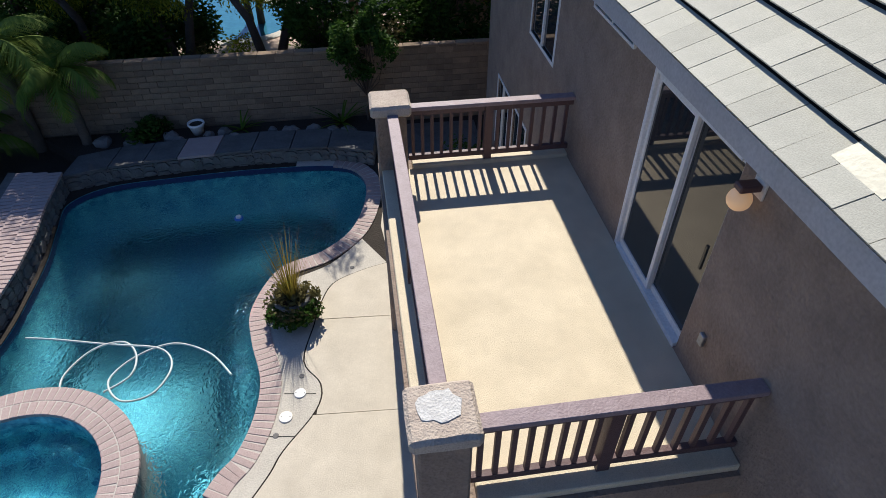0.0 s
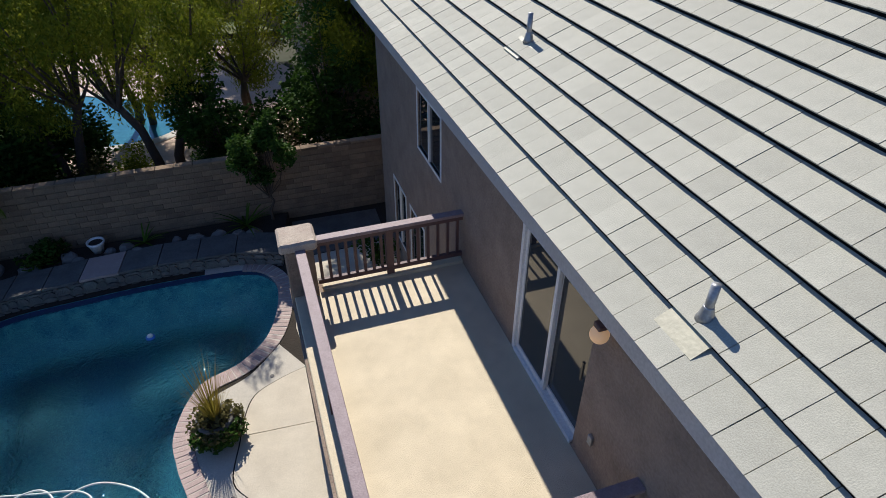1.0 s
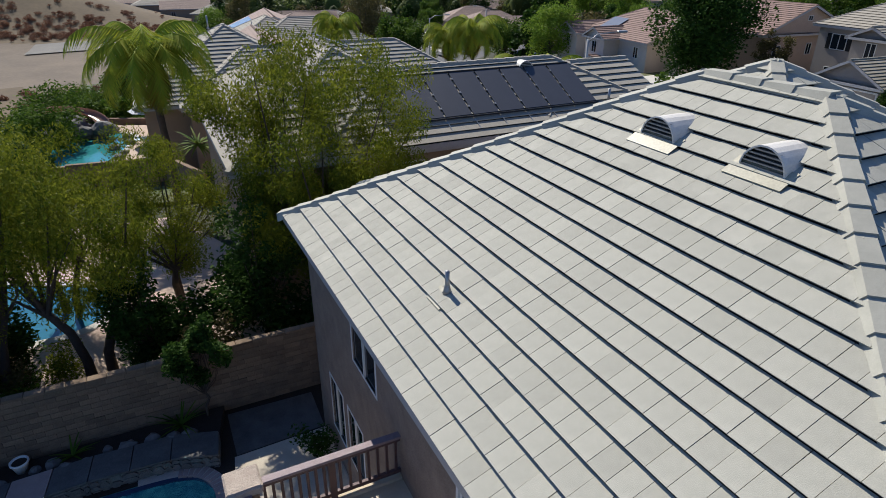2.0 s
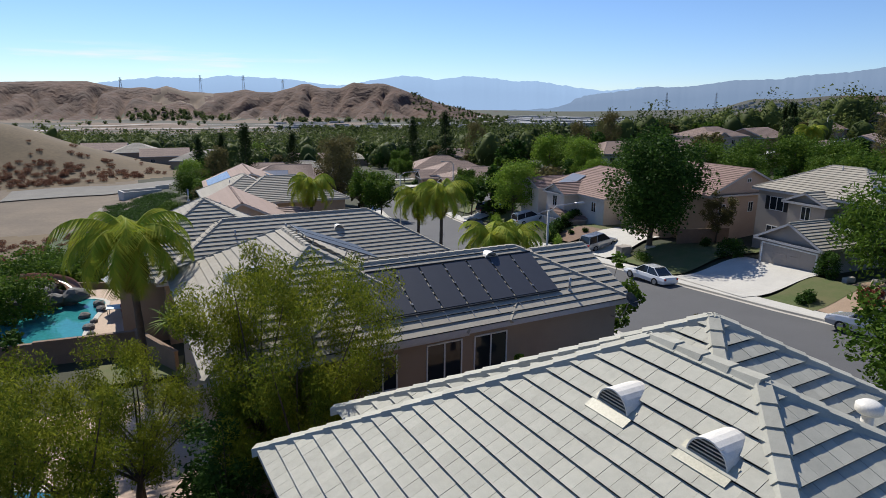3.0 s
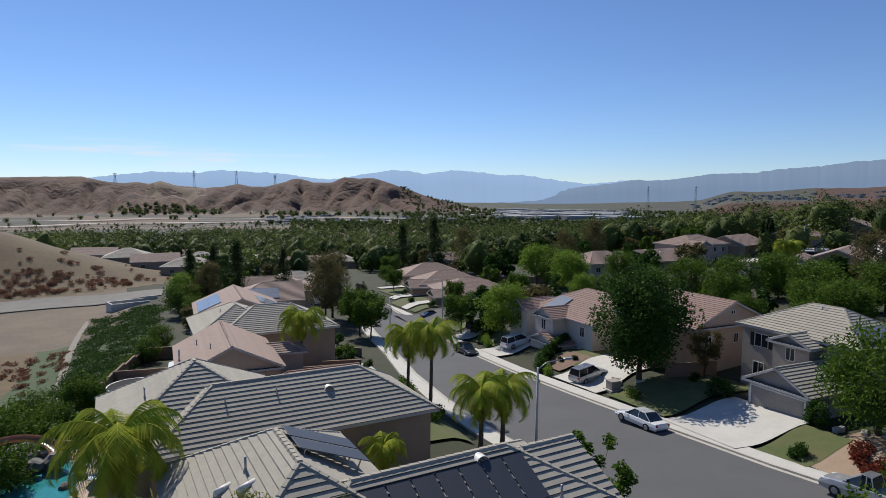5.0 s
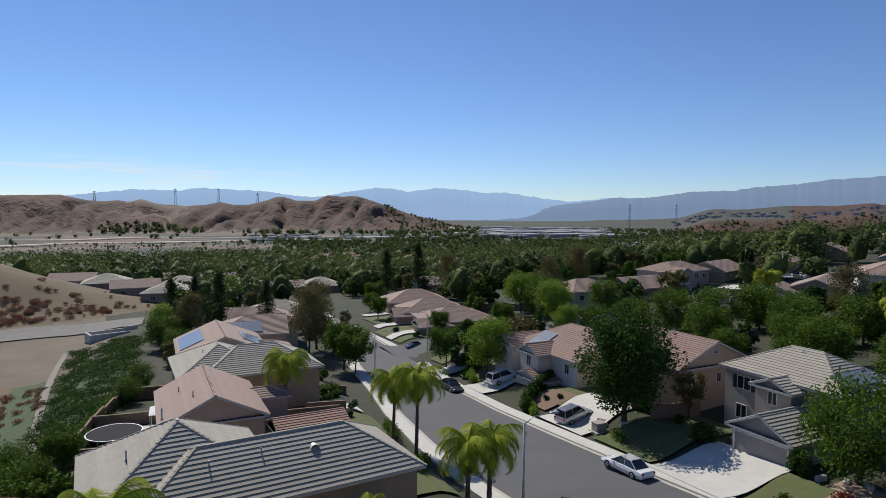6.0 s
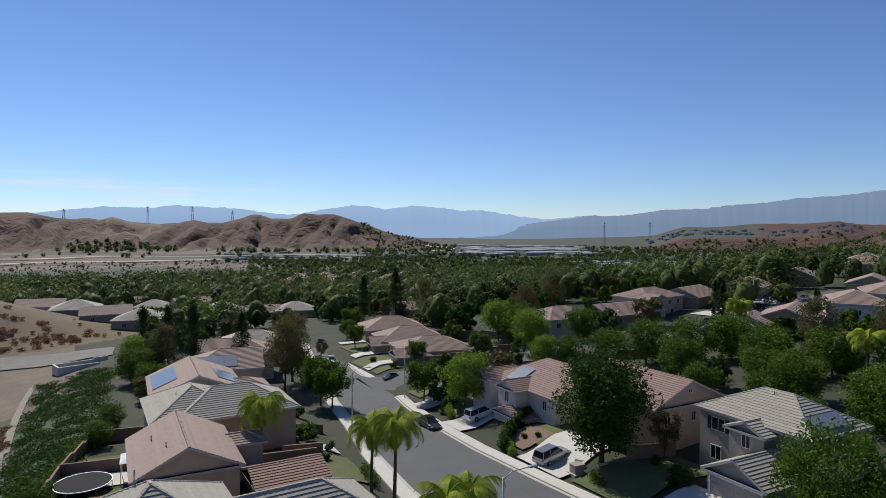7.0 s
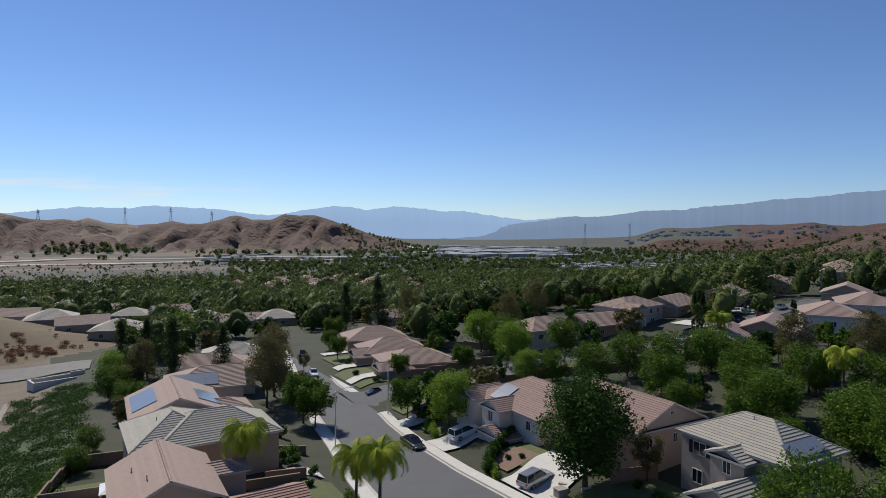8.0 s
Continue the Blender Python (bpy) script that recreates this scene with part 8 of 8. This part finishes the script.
# wash: concrete debris basin
bz = lot_z(-16, 160) + 0.1
bs = thing("drain_inlet", pose(-15.5, 160, ground_z(-15.5, 160), 0, 0, 20), "concrete drain inlet structure in the sandy wash", "drain inlet")
part("wall", boxed(-4, 4, -2.4, -2.0, -1, 1.2), CONC_PALE, bs)
part("wall", boxed(-4, 4, 2.0, 2.4, -1, 1.2), CONC_PALE, bs)
part("wall", boxed(-4.4, -4.0, -2.4, 2.4, -1, 1.2), CONC_PALE, bs)
part("wing_wall", boxed(4.0, 7.0, 2.0, 2.4, -1, 1.6), CONC_PALE, bs)
bm = bmesh.new()
prev = None
for s in np.linspace(0, 1, 26):
    x = -46 + 37 * s
    y = 172 + 5 * math.sin(s * 2.6)
    row = [bm.verts.new((x, y + o, ground_z(x, y + o) + 0.25 + k)) for o, k in ((-5, 0), (0, 0.1), (6, 0.4))]
    if prev:
        for k in range(2):
            bm.faces.new((prev[k], row[k], row[k + 1], prev[k + 1]))
    prev = row
tagged(part("pavement", bm, mat("wash_apron", (0.20, 0.188, 0.165), (0.145, 0.138, 0.122), 0.3, 0.9, 0.3, 5), smooth=True), "grey concrete apron of the sandy wash", "pavement", kind="structure")
bm = bmesh.new()
prev = None
for s in np.linspace(0, 1, 60):
    x, y = -13.5 - 9 * math.sin(s * 1.5), 66 + 84 * s
    row = [bm.verts.new((x + o, y, ground_z(x + o, y) + 0.22)) for o in (-0.6, 0.6)]
    if prev:
        bm.faces.new((prev[0], prev[1], row[1], row[0]))
    prev = row
tagged(part("path", bm, mat("drain_path_concrete", (0.27, 0.235, 0.19), (0.20, 0.175, 0.14), 0.5, 0.9, 0.3, 8)), "pale concrete drain path along the ivy slope", "path", kind="structure")

# ---- houses further off ----
far_a = house("house", at(124, 128, 14), [(-9, 9, -6, 6, 5.0, 0.38, "x", "hh"), (-10, -3, -8, 0, 5.0, 0.38, "y", "gh")], STUCCO_GREY, TILE_PINK, "two-storey grey house with a brown tile roof", ground=-3, step=0.5,
              windows=[(1.3, 1.2, pose(-6.5, -7.55, 3.0), True), (1.3, 1.2, pose(2, -5.55, 3.0)), (1.3, 1.2, pose(6, -5.55, 3.0)), (1.6, 1.4, pose(3, -5.55, 0.3))], garage=[(4.6, 2.1, pose(-6.5, -7.55, 0.0))])
far_b = house("house", at(107, 84, 25), [(-8, 8, -6, 6, 3.0, 0.4, "x", "gg")], STUCCO_TAN, TILE_PINK, "tan stucco house with a low brown gable roof", ground=-4, caps=False, step=0.5, windows=[(1.2, 1.1, pose(-4, -5.55, 1.0)), (1.2, 1.1, pose(3, -5.55, 1.0)), (1.0, 1.0, pose(-7.55, 0, 1.2, 0, 0, -90))])
far_c = house("house", at(91, 124, 5), [(-8, 8, -6, 6, 4.4, 0.4, "x", "hh"), (2, 9, -8, 2, 3.0, 0.4, "y", "gh")], STUCCO_WHITE, TILE_PINK, "pale two-storey house with a brown tile roof", ground=-4, step=0.5, windows=[(1.2, 1.1, pose(-5, -5.55, 2.4)), (1.2, 1.1, pose(-1, -5.55, 2.4)), (1.0, 1.0, pose(-7.55, 0, 2.2, 0, 0, -90))], garage=[(4.6, 2.1, pose(5.5, -7.55, 0.0))])
far_d = house("house", at(70, 300, 8), [(-8, 8, -6, 6, 4.6, 0.4, "x", "gg"), (2, 8, -9, 0, 3.0, 0.4, "y", "gh")], STUCCO_WHITE, TILE_PINK, "white two-storey house with a brown gable roof", ground=-3, caps=False, step=0.6, windows=[(1.3, 1.2, pose(-5, -5.55, 2.6)), (1.3, 1.2, pose(-1, -5.55, 2.6)), (1.2, 1.2, pose(5, -8.55, 0.6))])
far_e = house("house", at(92, 268, -8), [(-8, 8, -7, 7, 3.4, 0.42, "x", "hh")], STUCCO_TAN, TILE_DARK, "tan house with a grey hipped tile roof", ground=-3, caps=False, step=0.6, windows=[(1.3, 1.2, pose(-4, -6.55, 1.2)), (1.3, 1.2, pose(2, -6.55, 1.2))])
far_f = house("house", at(112, 505, -8), [(-8, 8, -7, 7, 3.0, 0.42, "x", "hh")], STUCCO_PINK, TILE_RED, "pink house with a terracotta hipped tile roof", ground=-3, caps=False, step=0.6, windows=[(1.3, 1.2, pose(-4, -6.55, 1.0)), (1.3, 1.2, pose(3, -6.55, 1.0))])
hr = random.Random(21)
for o, x, y, a in ((far_b, 108, 123, 10), (far_b, 142, 130, 18), (far_b, 165, 129, 24), (far_b, 193, 132, 28), (far_a, 211, 120, 30), (far_b, 121, 84, 24), (far_c, 136, 80, 32), (far_c, 152, 81, 36), (far_c, 232, 132, 30), (far_b, 178, 100, 30), (far_b, 205, 150, 20), (far_a, 238, 105, 35),
                   (far_b, 86, 205, -5)):
    copy_thing(o, at(x, y, a + hr.uniform(-6, 6)))
for k, (x, y) in enumerate(LEFT_ROW):
    copy_thing((far_e, far_d, far_e, far_b)[k % 4], at(x, y, math.degrees(math.atan2(-x, y)) + hr.uniform(-14, 14)))
for x, y in RED_ROW:
    copy_thing(far_f, at(x, y, hr.choice((0, 90)) + hr.uniform(-20, 20), 1.0, 1.5))
for k in range(80):
    r, a = hr.uniform(330, 640), radians(hr.uniform(14, 60))
    x, y = r * math.sin(a), r * math.cos(a)
    copy_thing((far_b, far_e, far_d)[k % 3], at(x, y, hr.choice((0, 90)) + hr.uniform(-20, 20), 1.0, 1.0))
laid("road", -55, 40, 306, 312, CONC_PALE, "pale cross street between far houses", "road", 0.3)
laid("road", 102, 180, 95, 102, ASPHALT, "grey upper street", "road", 0.12, 11.0)
laid("driveway", 150, 158, 109, 119, CONC_PALE, "pale concrete driveway of the upper street", "driveway", 0.2)
laid("driveway", 128, 134, 106, 117, CONC_PALE, "pale concrete driveway of the upper street", "driveway", 0.2)

# ---- the valley town ----
vt = random.Random(6)
bm = bmesh.new()
for k in range(120):
    a, r = radians(vt.uniform(27.5, 38.5)), vt.uniform(1500, 2150)
    x, y = r * math.sin(a), r * math.cos(a)
    w, d, h = vt.uniform(14, 46), vt.uniform(10, 30), vt.uniform(5, 10)
    box(bm, x - w, x + w, y - d, y + d, ground_z(x, y) - 4, ground_z(x, y) + h)
for k in range(150):
    a, r = radians(vt.uniform(38, 52)), vt.uniform(760, 1080)
    x, y = r * math.sin(a), r * math.cos(a)
    box(bm, x - vt.uniform(4, 9), x + vt.uniform(4, 9), y - 4, y + 4, ground_z(x, y) - 3, ground_z(x, y) + 4)
for k in range(40):
    a, r = radians(vt.uniform(6, 24)), vt.uniform(1250, 1600)
    x, y = r * math.sin(a), r * math.cos(a)
    box(bm, x - vt.uniform(8, 25), x + vt.uniform(8, 25), y - 5, y + 5, ground_z(x, y) - 3, ground_z(x, y) + 4)
for k in range(90):
    a, r = radians(vt.uniform(44, 60)), vt.uniform(2600, 3300)
    x, y = r * math.sin(a), r * math.cos(a)
    box(bm, x - vt.uniform(8, 18), x + vt.uniform(8, 18), y - 6, y + 6, ground_z(x, y) - 3, ground_z(x, y) + 7)
tagged(part("far_buildings", bm, mat("far_roofing", (0.36, 0.36, 0.36), (0.22, 0.22, 0.22), 0.03, 0.9, 0.1, 0.2)), "pale roofs and warehouses spread along the valley", "buildings", kind="stuff")
bm = bmesh.new()
for a0, a1, r0, r1, w in ((24.0, 27.5, 2100, 1950, 40), (27.5, 24.5, 1950, 1700, 36), (-20, 22, 1180, 1330, 9), (-20, 24, 1420, 1480, 7)):
    prev = None
    for s in np.linspace(0, 1, 40):
        a, r = radians(a0 + (a1 - a0) * s), r0 + (r1 - r0) * s
        row = [bm.verts.new(((r + o) * math.sin(a), (r + o) * math.cos(a), ground_z((r + o) * math.sin(a), (r + o) * math.cos(a)) + 2.5)) for o in (-w, w)]
        if prev:
            bm.faces.new((prev[0], prev[1], row[1], row[0]))
        prev = row
tagged(part("far_roads", bm, CONC_PALE), "pale far roads and river bed across the valley", "road", kind="structure")
for az_, d_, h_, b_ in ((-0.16, 2340, 62, 40), (3.32, 2350, 52, 40), (6.6, 2350, 40, 44), (-6.2, 2350, 36, 44), (40.4, 2300, 95, 0), (44.3, 2350, 95, 0)):
    x, y = d_ * math.sin(radians(az_)), d_ * math.cos(radians(az_))
    z = ground_z(x, y)
    tw = thing("transmission_tower", pose(x, y, z - 4), "steel lattice transmission tower on the ridge", "tower", "transmission towers")
    for sx in (-1, 1):
        for sy in (-1, 1):
            part("leg", tubed([(sx * 4.0, sy * 4.0, 0), (sx * 0.9, sy * 0.9, h_)], 0.55, 4), STEEL, tw)
    for q in (0.72, 0.84, 0.95):
        part("crossarm", tubed([(-6, 0, h_ * q), (6, 0, h_ * q)], 0.45, 4), STEEL, tw)
    for q in range(7):
        z0, z1 = h_ * q / 7, h_ * (q + 1) / 7
        w0, w1 = 4.0 - 3.1 * q / 7, 4.0 - 3.1 * (q + 1) / 7
        part("brace", tubed([(-w0, -w0, z0), (w1, -w1, z1)], 0.25, 4), STEEL, tw)

# ---- the nearest roof tiles, one by one ----
o_, u_, v_, n_ = slope_frame(home_faces[0])
w_, st_ = TW - 0.006, STEP
tv_, tf_ = tile_verts([(-w_ / 2, 0), (w_ / 2, 0), (w_ / 2, st_), (-w_ / 2, st_)], 0, st_, 0.05, (Vector((0, 0, 0)), Vector((1, 0, 0)), Vector((0, 1, 0)), Vector((0, 0, 1))))
tile_me = bpy.data.meshes.new("tile")
tile_me.from_pydata([tuple(p) for p in tv_], [], tf_)
tile_me.materials.append(TILE)
basis = Matrix((u_, v_, n_)).transposed().to_4x4()
tiles_rng = random.Random(12)
for vs in near_tiles:
    # the tile's lower edge, brought back to the deck plane
    low = min(((vs[k] + vs[(k + 1) % 4]) / 2 for k in range(4)), key=lambda p: p.z)
    low = low - n_ * ((low - o_).dot(n_) - tiles_rng.uniform(0, 0.006))
    piece("tile", tile_me, Matrix.Translation(low) @ basis @ Matrix.Rotation(tiles_rng.uniform(-0.006, 0.006), 4, "Z"), home)
